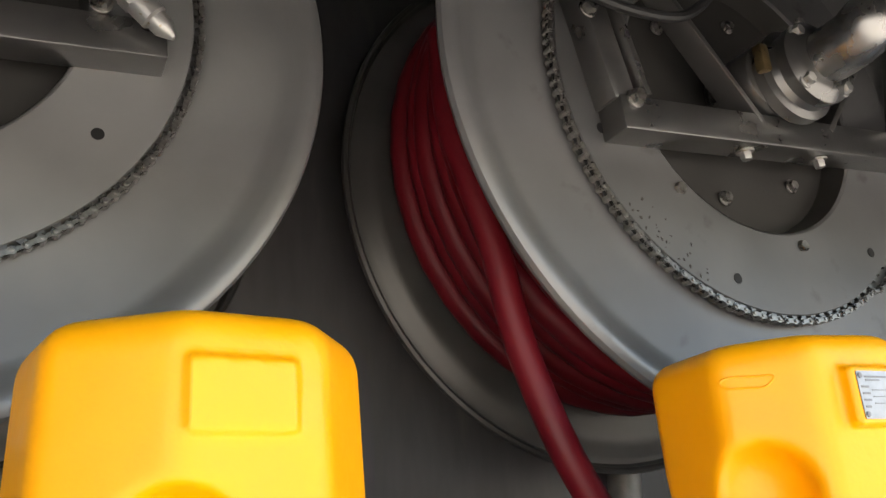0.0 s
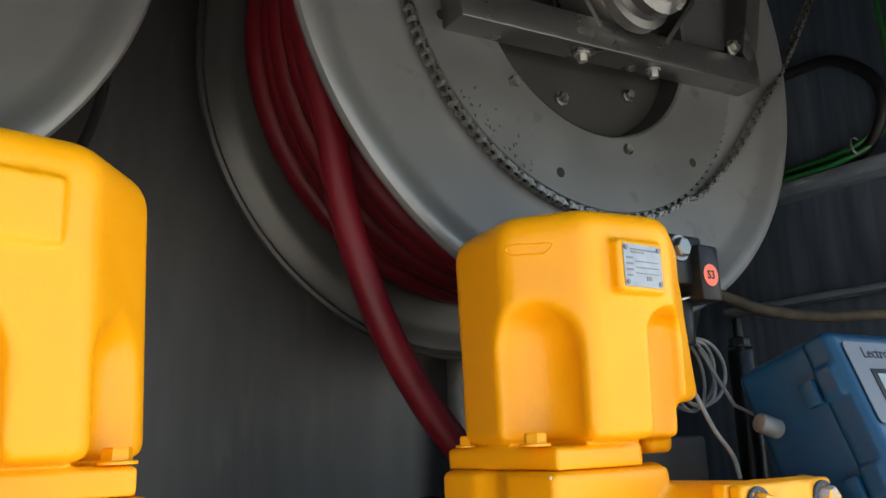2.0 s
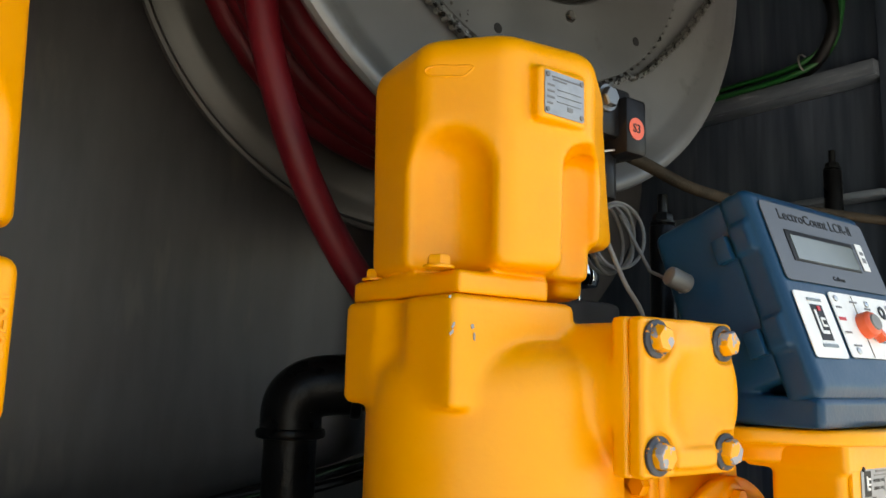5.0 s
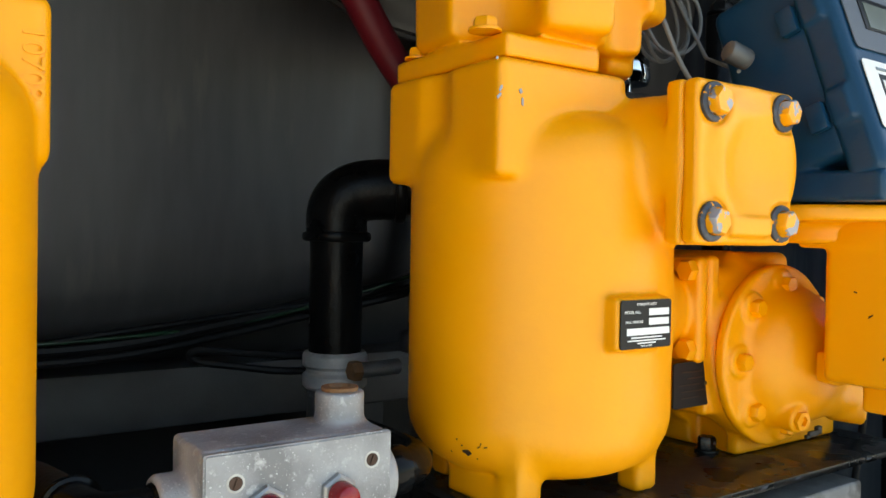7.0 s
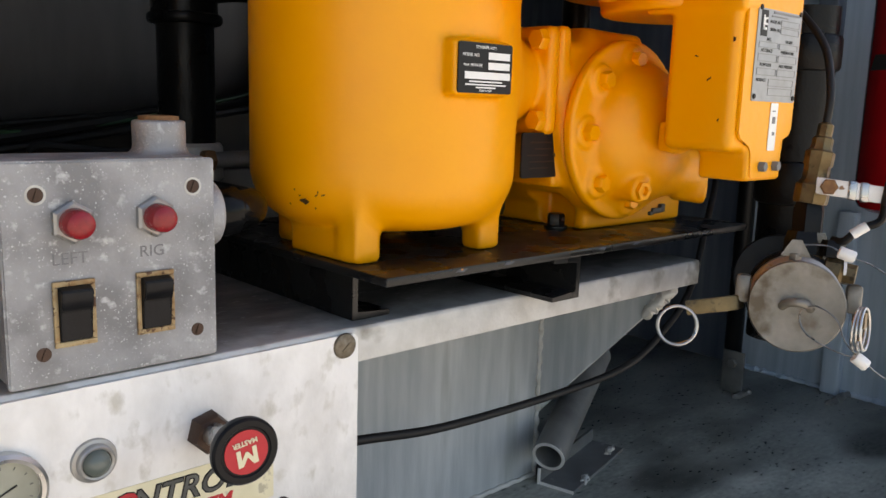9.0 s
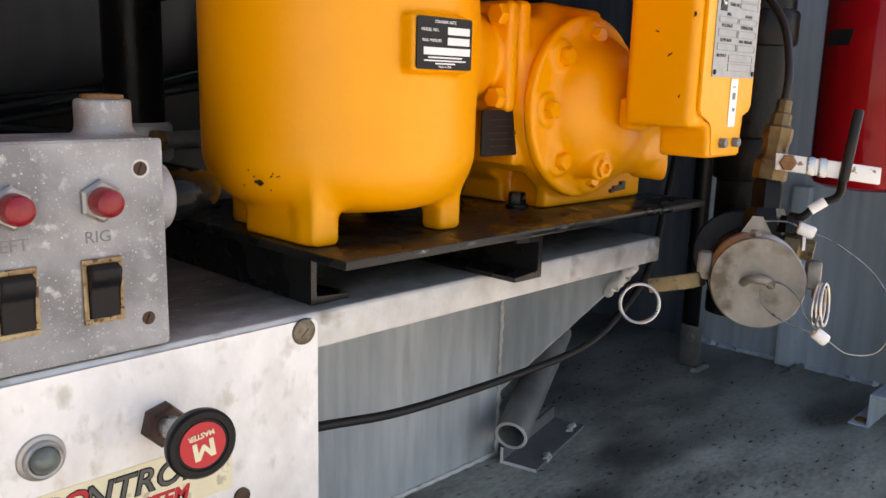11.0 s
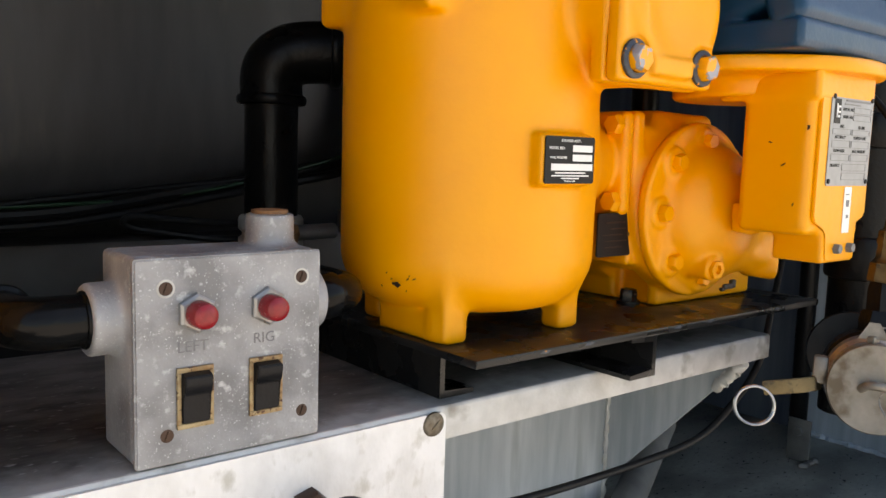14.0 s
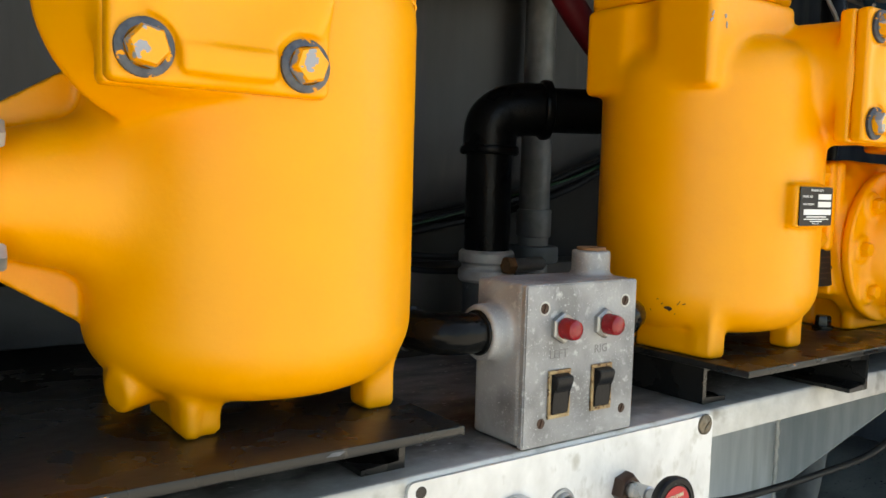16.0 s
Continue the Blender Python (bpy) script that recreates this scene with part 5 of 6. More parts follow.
    for x, y in ((-0.020, -0.014), (-0.014, -0.072), (0.038, -0.016), (0.080, -0.018)):
        part("screw", lathe([(0.0038, 0), (0.0036, 0.001), (0, 0.0022)], u @ Matrix.Translation((x, y, 0)), 14), STEEL, ctl)
    for x, y in ((0.064, -0.024), (0.066, -0.060)):
        part("button", plate_with_hole(0.0065, (u @ Vector((x, y, 0.0004))), u.to_3x3() @ Vector((0, 0, 1)), 0.0035, 0.0006, 24), INK, ctl)
    knob = part("rotary_knob", lathe([(0.0145, 0), (0.0138, 0.008), (0.0115, 0.0105), (0.010, 0.011), (0, 0.011)], u @ Matrix.Translation((0.016, -0.043, 0)), 28), ORANGE, ob, "orange-red rotary knob")
    part("pointer", box(None, (0.008, 0.036, 0.010), 0.003, None, u @ Matrix.Translation((0.020, -0.047, 0.006)) @ pose(0, 0, 0, 0, 0, 38)), ORANGE, knob)
    part("knob_cap", lathe([(0.0092, 0.0105), (0.0085, 0.0125), (0, 0.013)], u @ Matrix.Translation((0.016, -0.043, 0)), 24), CABLE, knob, "pale grey cap")
    # cable gland at the back left
    part("gland", rod((0.790, 0.514, 0.666), (0.812, 0.508, 0.658), 0.0095, 12, 0.003), WELDED, ob, "grey ribbed plastic cable gland")
    part("gland", rod((0.806, 0.49, 0.610), (0.83, 0.49, 0.606), 0.010, 16, 0.003), CABLE, ob, "pale plastic cable gland")
    return ob


register()

# ---- hose reels ----
def chain_link():
    """One roller-chain link lying along x, waisted plates facing z."""
    own = bmesh.new()
    h, rr = 0.00635, 0.0041
    for s in (-1, 1):
        pts = []
        for k in range(8):
            a = radians(38 + 40.6 * k)
            pts.append((-h + rr * math.cos(a), rr * math.sin(a)))
        for k in range(8):
            a = radians(218 + 40.6 * k)
            pts.append((h + rr * math.cos(a), rr * math.sin(a)))
        prism(pts, 0.0015, Matrix.Translation((0, 0, s * 0.0055 - 0.00075)), 0, own)
        for x in (-h, h):
            lathe([(0.0021, 0), (0.0021, 0.0016), (0, 0.002)], Matrix.Translation((x, 0, s * 0.0063)) @ pose(0, 0, 0, 0 if s > 0 else 180, 0, 0), 6, own)
    for x in (-h, h):
        lathe([(0.0042, -0.0045), (0.0042, 0.0045)], Matrix.Translation((x, 0, 0)), 8, own)
    return own


def reel(cx, cz, yf, label, tail, with_swivel, paint):
    """A hose reel whose axis runs front to back; yf: its front flange."""
    ob = thing("hose_reel", (cx, yf + 0.19, 0.86), label, "hose reel", "hose reels")
    yb = yf + 0.33
    front = axis_matrix((cx, yf, cz), (0, -1, 0))   # z comes out towards the front
    rear = axis_matrix((cx + 0.022, yb, cz - 0.004), (0, 1, 0))
    k_ = 0.848
    rim = [(0.215, 0.0), (0.30, 0.0), (0.44, -0.002), (0.455, 0.002), (0.470, 0.013), (0.482, 0.017), (0.490, 0.017), (0.4965, 0.0135), (0.4995, 0.007), (0.498, 0.0005), (0.493, -0.003), (0.4885, 0.000),
           (0.487, 0.006), (0.482, 0.0125), (0.470, 0.009), (0.456, -0.002), (0.44, -0.006), (0.215, -0.005)]
    rim = [(r * k_, h * k_) for r, h in rim]
    part("flange", lathe(rim, front, 128, caps=False), paint, ob, "grey painted dished flange with a rolled rim")
    part("flange", lathe(rim, rear, 128, caps=False), REEL_SHADED, ob, "rear flange with a rolled rim, painted darker for its shade")
    part("drum", rod((cx, yf + 0.030, cz), (cx, yb - 0.004, cz), 0.17, 64), REEL_DARK, ob)
    # sprocket disc with a hub opening
    disc = [(0.212, -0.004), (0.214, 0.010), (0.218, 0.0125), (0.318, 0.0125), (0.331, 0.0125), (0.333, 0.010), (0.333, 0.0005)]
    disc = [(r * k_, h) for r, h in disc]
    part("sprocket_disc", lathe(disc, front, 128, caps=False), REEL_DISC if with_swivel else paint, ob, "darker grey sprocket disc" if with_swivel else "grey sprocket disc")
    part("hub_dish", lathe([(0.181, 0.010), (0.175, -0.022), (0.10, -0.024), (0.0, -0.024)], front, 96, caps=False), HUB, ob, "dark hub plate with the shade of its recess painted in")
    # teeth
    n = 112
    own = bmesh.new()
    for i in range(n):
        a = 2 * math.pi * (i + 0.5) / n
        prism([(0.2805, -0.005), (0.2805, 0.005), (0.2860, 0.0022), (0.2860, -0.0022)], 0.005, front @ pose(0, 0, 0.006) @ Matrix.Rotation(a, 4, "Z"), 0, own)
    part("teeth", own, REEL_DARK, ob, "sprocket teeth")
    # chain: wrapped round all but the upper right, where it runs off to the motor
    link_me = finish("link", chain_link(), CHAIN, True, 40)
    r = 0.2890
    arc0, arc1 = (-58, -246) if with_swivel else (0, -358)       # degrees in the picture of the front, anticlockwise seen from the front
    steps = int(radians(arc0 - arc1) * r / 0.0127)
    chain = part("chain", tube([(cx + r * math.cos(radians(arc0 - k * (arc0 - arc1) / 60)), yf - 0.0095, cz + r * math.sin(radians(arc0 - k * (arc0 - arc1) / 60))) for k in range(61)], 0.0024, 6, curve=False), INK, ob,
                 "oily roller chain")
    places = []
    for k in range(steps):
        a = radians(arc0) - k * 0.0127 / r
        places.append((cx + r * math.cos(a), cz + r * math.sin(a), a + math.pi / 2))
    if with_swivel:
        # slack run up to the motor
        a = radians(arc0)
        lead = [(cx + r * math.cos(a - 0.06), 0, cz + r * math.sin(a - 0.06)), (cx + r * math.cos(a), 0, cz + r * math.sin(a))]
        lead += [(cx + x, 0, cz + z) for x, z in ((0.190, -0.230), (0.272, -0.160), (0.333, -0.093), (0.408, -0.008), (0.476, 0.080), (0.556, 0.192), (0.640, 0.315))]
        dense = smooth_path(lead, 24)[24:]
        gone, want = 0.0, 0.0127
        for p, q in zip(dense, dense[1:]):
            gone += (q - p).length
            if gone >= want:
                places.append((q.x, q.z, math.atan2(q.z - p.z, q.x - p.x)))
                want += 0.0127
    for k, (x, z, turn) in enumerate(places):
        lk = new("link", link_me)
        w = 1.0 if k % 2 else 0.72
        attach(lk, ob)
        lk.parent = chain
        lk.location = Vector((x, yf - 0.0095, z))
        lk.rotation_euler = (Matrix.Rotation(-turn, 3, "Y") @ Matrix.Rotation(radians(90), 3, "X")).to_euler()
        lk.scale = (1, w, w)
    # bolts and holes of the disc
    for a, rad, mat_ in ((226.5, 0.198, ZINC), (283, 0.200, ZINC), (345, 0.198, ZINC), (165, 0.198, ZINC), (105, 0.198, ZINC), (45, 0.198, ZINC)):
        q = (cx + rad * math.cos(radians(a)), yf - 0.0125, cz + rad * math.sin(radians(a)))
        part("bolt", hex_head(q, (0, -1, 0), 0.0072, 0.006, washer=0.0), CHAIN, ob)
    for a, rad in ((257, 0.132), (314, 0.135), (14, 0.134), (74, 0.134), (134, 0.134), (194, 0.134)):
        q = (cx + rad * math.cos(radians(a)), yf + 0.0215, cz + rad * math.sin(radians(a)))
        part("bolt", hex_head(q, (0, -1, 0), 0.0072, 0.006, washer=0.0095), CHAIN, ob)
    for a, rad in ((253.5, 0.2540), (312, 0.257), (200, 0.250), (140, 0.250), (80, 0.250), (20, 0.250)) if with_swivel else ((326, 0.238), (266, 0.245), (206, 0.245), (146, 0.245), (86, 0.245), (26, 0.245)):
        q = (cx + rad * math.cos(radians(a)), yf - 0.0127, cz + rad * math.sin(radians(a)))
        part("hole", lathe([(0.0062, 0), (0.0062, 0.0004), (0, 0.0004)], axis_matrix(q, (0, -1, 0)), 16), INK, ob, "drilled hole")
    # square-tube bearing frame in front
    t = Matrix.Translation((cx + 0.022, yf - 0.030, cz + 0.014) if with_swivel else (cx - 0.023, yf - 0.030, cz + 0.020))

    def bar(p, q, w=0.040, name="frame_bar", deep=0.040):
        p, q = t @ Vector(p), t @ Vector(q)
        m = axis_matrix((p + q) / 2, q - p)
        ax = (q - p).normalized()
        side = Vector((0, 1, 0))
        m = Matrix((( *ax.cross(side).normalized(), 0), (*side, 0), (*ax, 0), (0, 0, 0, 1))).transposed()
        m.translation = (p + q) / 2
        return part(name, box(None, (w, deep, (q - p).length), 0.0022, None, m), REEL_DARK, ob, "square steel tube")
    bar((-0.256, 0, -0.097), (0.274, 0, -0.061))
    bar((-0.247, 0, -0.078), (-0.325, 0, 0.28), 0.030, deep=0.036)
    if with_swivel:
        bar((0.258, 0, -0.042), (0.355, 0, 0.29), 0.030, deep=0.036)
    bar((-0.36, 0, 0.30), (0.40, 0, 0.30))
    for p, q in (((-0.195, -0.004, 0.12), (-0.045, -0.004, -0.072)), ((0.20, -0.004, 0.09), (0.075, -0.004, -0.064)), ((-0.222, -0.01, -0.075), (-0.30, -0.01, 0.24))):
        P0, Q0 = t @ Vector(p), t @ Vector(q)
        ax = (Q0 - P0).normalized()
        side = Vector((0, 1, 0))
        m = Matrix(((*ax.cross(side).normalized(), 0), (*side, 0), (*ax, 0), (0, 0, 0, 1))).transposed()
        m.translation = (P0 + Q0) / 2
        part("brace", box(None, (0.008, 0.034, (Q0 - P0).length), 0.0015, None, m), REEL_DARK, ob, "flat steel brace")
    for x in (-0.062, 0.066):
        q = t @ Vector((x, 0.0, -0.1045 + 0.068 * (x + 0.062)))
        part("bolt", hex_head(q, (0.07, 0, -1), 0.0072, 0.009, washer=0.0105), ZINC, ob, "bright bolt under the bar")
    for x, z in ((-0.238, -0.080), (0.213, -0.036), (-0.285, 0.02)):
        q = t @ Vector((x, -0.0205, z))
        part("bolt", hex_head(q, (0, -1, 0), 0.0085, 0.009, washer=0.011), CHAIN, ob, "bright bolt")
    # dried grease flung from the chain
    if with_swivel:
        rng_ = random.Random(5)
        own = bmesh.new()
        for k in range(30):
            a_ = radians(rng_.uniform(219, 246))
            rad_ = 0.276 - abs(rng_.gauss(0, 0.010)) - (0.022 if rng_.random() < 0.25 else 0.0)
            q = Vector((cx + rad_ * math.cos(a_), yf - 0.0126, cz + rad_ * math.sin(a_)))
            lathe([(rng_.uniform(0.0008, 0.0028), 0), (0.0010, 0.0009), (0, 0.0010)], axis_matrix(q, (0, -1, 0)) @ pose(0, 0, 0, 0, 0, rng_.uniform(0, 180)) @ Matrix.Diagonal((1, rng_.uniform(0.3, 0.8), 1, 1)), 7, own)
        part("grease_flecks", own, GRIME, ob, "dark grease flecks beside the chain")
    # swivel joint in the middle
    sw = 0.024 if with_swivel else 0.0
    part("shaft", rod((cx, yf + 0.01, cz), (cx, yf - 0.06, cz), 0.045, 32, 0.004), REEL_DARK, ob)
    part("swivel", lathe([(0.056, 0), (0.059, 0.004), (0.059, 0.018), (0.050, 0.022), (0.046, 0.030), (0.052, 0.034), (0.053, 0.048), (0.045, 0.054), (0.036, 0.06), (0, 0.06)], axis_matrix((cx + sw, yf - 0.055, cz), (0, -1, 0)), 48), REEL_DARK, ob,
         "cast metal swivel joint")
    for k in range(4):
        a = radians(45 + 90 * k)
        part("bolt", hex_head((cx + sw + 0.044 * math.cos(a), yf - 0.104, cz + 0.044 * math.sin(a)), (0, -1, 0), 0.0075, 0.008, washer=0.010), ZINC, ob)
    part("grease_seal", box((cx + sw - 0.058, yf - 0.075, cz + 0.008), (0.014, 0.014, 0.035), 0.003), BRASS, ob, "brass fitting with dried grease")
    if with_swivel:
        part("inlet_pipe", tube([(cx + sw, yf - 0.10, cz), (cx + sw + 0.004, yf - 0.15, cz + 0.004), (cx + 0.04, yf - 0.178, cz + 0.02), (cx + 0.12, yf - 0.18, cz + 0.04), (cx + 0.34, yf - 0.17, cz + 0.085)], 0.033, 24), SATIN, ob,
             "bare aluminium inlet elbow")
        part("inlet_collar", rod((cx + 0.115, yf - 0.18, cz + 0.038), (cx + 0.128, yf - 0.18, cz + 0.041), 0.038, 24, 0.003), SATIN, ob)
    # wound hose
    pts = []
    for layer, rad in ((0, 0.338), (1, 0.306)):
        turns = 7.4
        for k in range(int(turns * 40)):
            u = k / (turns * 40)
            a = 2 * math.pi * turns * u
            y = yf + 0.030 + 0.270 * (u if layer == 0 else 1 - u)
            pts.append((cx + (rad + 0.004 * math.sin(u * 40)) * math.cos(a), y + 0.006 * math.sin(a * 0.5), cz + (rad + 0.004 * math.sin(u * 40)) * math.sin(a)))
    hose = part("hose", tube(pts, 0.0185, 12, curve=False), HOSE, ob, "red rubber hose wound on the drum")
    if tail:
        part("hose_end", tube(tail, 0.0172, 20, 12), HOSE, ob, "red rubber hose end hanging down")
    # stand that carries the reel from the roof
    for s in (-1, 1):
        part("hanger", box((cx + s * 0.20, yb + 0.03, (cz + ROOF_Z) / 2 - 0.05), (0.05, 0.02, ROOF_Z - cz + 0.10), 0.003), REEL_DARK, ob, "steel hanger to the roof")
    part("axle_bar", box((cx, yb + 0.03, cz), (0.45, 0.021, 0.06), 0.003), REEL_DARK, ob, "steel axle bar")
    part("axle", rod((cx, yb - 0.01, cz), (cx, yb + 0.035, cz), 0.03, 24), REEL_DARK, ob)
    return ob


reel(0.829, 1.205, 0.728, "grey hose reel with red hose and a chain-driven sprocket disc",
     [(0.486, 0.86, 1.30), (0.472, 0.83, 1.17), (0.482, 0.81, 1.08), (0.498, 0.80, 1.00), (0.517, 0.80, 0.90), (0.556, 0.80, 0.795), (0.606, 0.80, 0.710), (0.655, 0.79, 0.645), (0.72, 0.78, 0.59), (0.80, 0.76, 0.56)], True, REEL)
reel(-0.094, 1.227, 0.860, "grey hose reel with a chain-driven sprocket disc, painted lighter for its light", None, False, REEL_LIT)


# ---- pipework behind ----
def black_elbow():
    px, py = 0.648, 0.955
    ob = thing("black_pipe", (px, py, DECK_Z), "black iron pipe with an elbow, clamped in a pale coupling", "pipe")
    part("pipe", rod((px, py, 0.345), (px, py, 0.53), 0.0318, 32), BLACK_PIPE, ob)
    part("elbow", tube([(px, py, 0.495), (px, py, 0.525), (px + 0.006, py - 0.004, 0.541), (px + 0.022, py - 0.012, 0.552), (px + 0.045, py - 0.025, 0.556), (px + 0.072, py - 0.040, 0.556)], 0.0368, 28), BLACK_PIPE, ob)
    part("elbow_bead", rod((px, py, 0.492), (px, py, 0.504), 0.0415, 32, 0.004), BLACK_PIPE, ob)
    part("elbow_bead", rod((px + 0.060, py - 0.0335, 0.556), (px + 0.072, py - 0.040, 0.556), 0.0415, 32, 0.004), BLACK_PIPE, ob)
    part("nipple", rod((px + 0.068, py - 0.038, 0.556), (px + 0.16, py - 0.09, 0.556), 0.031, 28), BLACK_PIPE, ob)
    part("coupling", lathe([(0.035, 0), (0.039, 0.004), (0.039, 0.016), (0.0345, 0.02), (0.0345, 0.024), (0.039, 0.028), (0.039, 0.040), (0.036, 0.044)], Matrix.Translation((px, py, 0.316)), 36), ALU, ob, "pale cast coupling")
    part("clamp_bolt", rod((px + 0.003, py - 0.047, 0.342), (px + 0.062, py - 0.046, 0.343), 0.0095, 16, 0.002), ZINC, ob, "clamp bolt")
    part("clamp_nut", hex_head((px + 0.007, py - 0.047, 0.342), (-1, 0, 0), 0.0125, 0.012), RUST, ob, "rusty nut")
    part("riser", rod((px, py, DECK_Z), (px, py, 0.317), 0.033, 28), WELDED, ob, "grey lower pipe")
    return ob


black_elbow()


def grey_riser():
    gx, gy = 0.922, 1.160
    ob = thing("grey_pipe", (gx, gy, DECK_Z), "grey galvanised riser pipe behind the black elbow", "pipe")
    part("pipe", rod((gx, gy, DECK_Z), (gx, gy, 0.86), 0.027, 24), PIPE_GREY, ob)
    part("pipe_collar", rod((gx, gy, 0.36), (gx, gy, 0.41), 0.031, 24, 0.003), PIPE_GREY, ob)
    part("pipe_flange", rod((gx, gy, 0.315), (gx, gy, 0.345), 0.045, 24, 0.004), WELDED, ob)
    return ob


grey_riser()

# cables along the tank's lower edge
def edge_z(x, y_off=0.0):
    return 1.047 - 0.708 * math.sqrt(max(0.0, 1 - ((x - 0.25) / 1.45) ** 2))


for k, (m_, r_, dy, dz) in enumerate(((RUBBER, 0.010, 0.0, 0.0), (RUBBER, 0.004, -0.012, 0.010), (GREEN, 0.0028, -0.015, 0.004), (RUBBER, 0.007, -0.004, -0.016))):
    pts = [(x, 1.225 + dy + 0.006 * math.sin(x * 9 + k), edge_z(x) + 0.006 + dz + 0.005 * math.sin(x * 11 + 2 * k)) for x in np.linspace(-0.75, 1.22, 14)]
    solo("cable", tube(pts, r_, 10, 8), m_, (0.25, 1.225, 0.33), "green sheathed cable run along the tank's lower edge" if m_ is GREEN else "black sheathed cable run along the tank's lower edge",
         "cable", "cables along the tank")
solo("cable", tube([(0.72, 1.05, 0.318), (0.64, 1.08, 0.318), (0.58, 1.10, 0.326), (0.535, 1.11, 0.334), (0.522, 1.11, 0.343), (0.535, 1.105, 0.350), (0.58, 1.09, 0.345), (0.65, 1.045, 0.342), (0.685, 1.010, 0.352), (0.676, 0.975, 0.372)], 0.005, 10), RUBBER,
     (0.6, 1.08, 0.31), "loose black cable looped under the tank", "cable")


# ---- camlock outlet with valves ----
CC = Vector((0.890, 0.340, 0.2545))
CD = Vector((-0.88, -0.42, 0.12)).normalized()
CS = Vector((0, 0, 1)).cross(CD).normalized()
CU = CD.cross(CS)
CM = Matrix(((*CD, 0), (*CS, 0), (*CU, 0), (0, 0, 0, 1))).transposed()


def at(s, u, o=0.0):
    """A place beside the coupling: s along its side, u up, o out of its face."""
    return CC + CS * s + CU * u + CD * o


def strap(pts, t, w):
    """A flat strap bent in plan: pts are (out, side), t its thickness, w its height."""
    left, right = [], []
    for i, p in enumerate(pts):
        q0, q1 = Vector(pts[max(i - 1, 0)]), Vector(pts[min(i + 1, len(pts) - 1)])
        e = (q1 - q0).normalized()
        nrm = Vector((-e.y, e.x)) * t / 2
        left.append(tuple(Vector(p) + nrm))
        right.append(tuple(Vector(p) - nrm))
    return left + right[::-1]


def camlock():
    ob = thing("camlock_coupling", (CC.x, CC.y, 0.21), "silver camlock coupling with a dust cap, brass levers and finger rings", "pipe coupling")
    m = axis_matrix(CC, CD)
    part("cap", lathe([(0.033, -0.030), (0.0368, -0.026), (0.0368, -0.006), (0.0380, -0.004), (0.0380, 0.0005), (0.0368, 0.0025), (0.030, 0.0016), (0.012, 0.0010), (0, 0.0010)], m, 72), CAST, ob, "dull silver dust cap, scuffed")
    part("adapter", lathe([(0.034, -0.10), (0.040, -0.096), (0.040, -0.06), (0.036, -0.055), (0.036, -0.028)], m, 48), ZINC, ob)
    part("eye", tube([at(-0.011, -0.001, 0.000), at(-0.007, 0.003, 0.008), at(0.0, 0.004, 0.011), at(0.007, 0.003, 0.008), at(0.011, -0.001, 0.000)], 0.0036, 12), CAST, ob, "cast eye")
    part("lug", merge(prism([(-0.012, -0.003), (0.012, -0.003), (0.004, 0.011), (-0.004, 0.011)], 0.004, axis_matrix(at(-0.004, 0.044, -0.014), CD) @ pose(0, 0, 0)), box(None, (0.012, 0.006, 0.006), 0.001, None, Matrix.Translation(at(-0.004, 0.041, -0.012)))), CAST, ob, "cable lug")
    for s in (-1, 1):
        part("ear", box(None, (0.018, 0.012, 0.024), 0.003, None, Matrix.Translation(at(s * 0.043, 0.010, -0.014)) @ CM), CAST, ob)
        if s < 0:
            pts, turn_, rc = [(-0.014, -0.042), (-0.004, -0.046), (0.001, -0.055), (0.000, -0.072), (0.001, -0.087)], 13, at(-0.0935, -0.0270, 0.004)
        else:
            pts, turn_, rc = [(-0.014, 0.044), (-0.010, 0.050), (0.004, 0.051), (0.016, 0.049), (0.022, 0.047)], 0, at(0.0445, -0.0105, 0.020)
        lm = Matrix.Translation(CC) @ CM @ Matrix.Translation((0, 0, -0.008 if s < 0 else -0.010)) @ Matrix.Translation((0, s * 0.044, 0)) @ Matrix.Rotation(radians(turn_), 4, "X") @ Matrix.Translation((0, -s * 0.044, 0))
        lever = part("lever", prism(strap(pts, 0.0045, 0), 0.0125, lm, 0.0008), BRASS, ob, "brass cam lever")
        for j in range(2 if s < 0 else 3):
            n_ = (CD * 0.92 + CS * 0.3 + CU * (0.05 * j)).normalized() if s < 0 else (CS * 0.95 + CD * 0.28 + CU * 0.05 * (j - 1)).normalized()
            e1 = n_.orthogonal().normalized()
            e2 = n_.cross(e1)
            rr = 0.0168 if s < 0 else 0.0165
            ring = [rc + n_ * 0.0028 * j + rr * (math.cos(2 * math.pi * k / 36) * e1 + math.sin(2 * math.pi * k / 36) * e2) for k in range(36)]
            part("finger_ring", tube(ring, 0.0013, 8, closed=True, curve=False), STEEL, ob, "bright steel split ring")
    # safety cable from the lug, round and back to the eye
    part("safety_cable", tube([at(-0.003, 0.051, -0.014), at(0.020, 0.052, -0.012), at(0.034, 0.045, -0.012), at(0.056, 0.038, -0.01), at(0.088, 0.014, -0.005), at(0.102, -0.016, 0.0), at(0.095, -0.044, 0.004), at(0.072, -0.049, 0.01), at(0.053, -0.037, 0.014),
                               at(0.038, -0.023, 0.018), at(0.030, -0.006, 0.016), at(0.015, 0.003, 0.012), at(0.003, -0.004, 0.010), at(0.008, -0.019, 0.012), at(0.028, -0.030, 0.016), at(0.048, -0.035, 0.014)], 0.00065, 8, 8), CHAIN, ob,
         "thin steel safety cable")
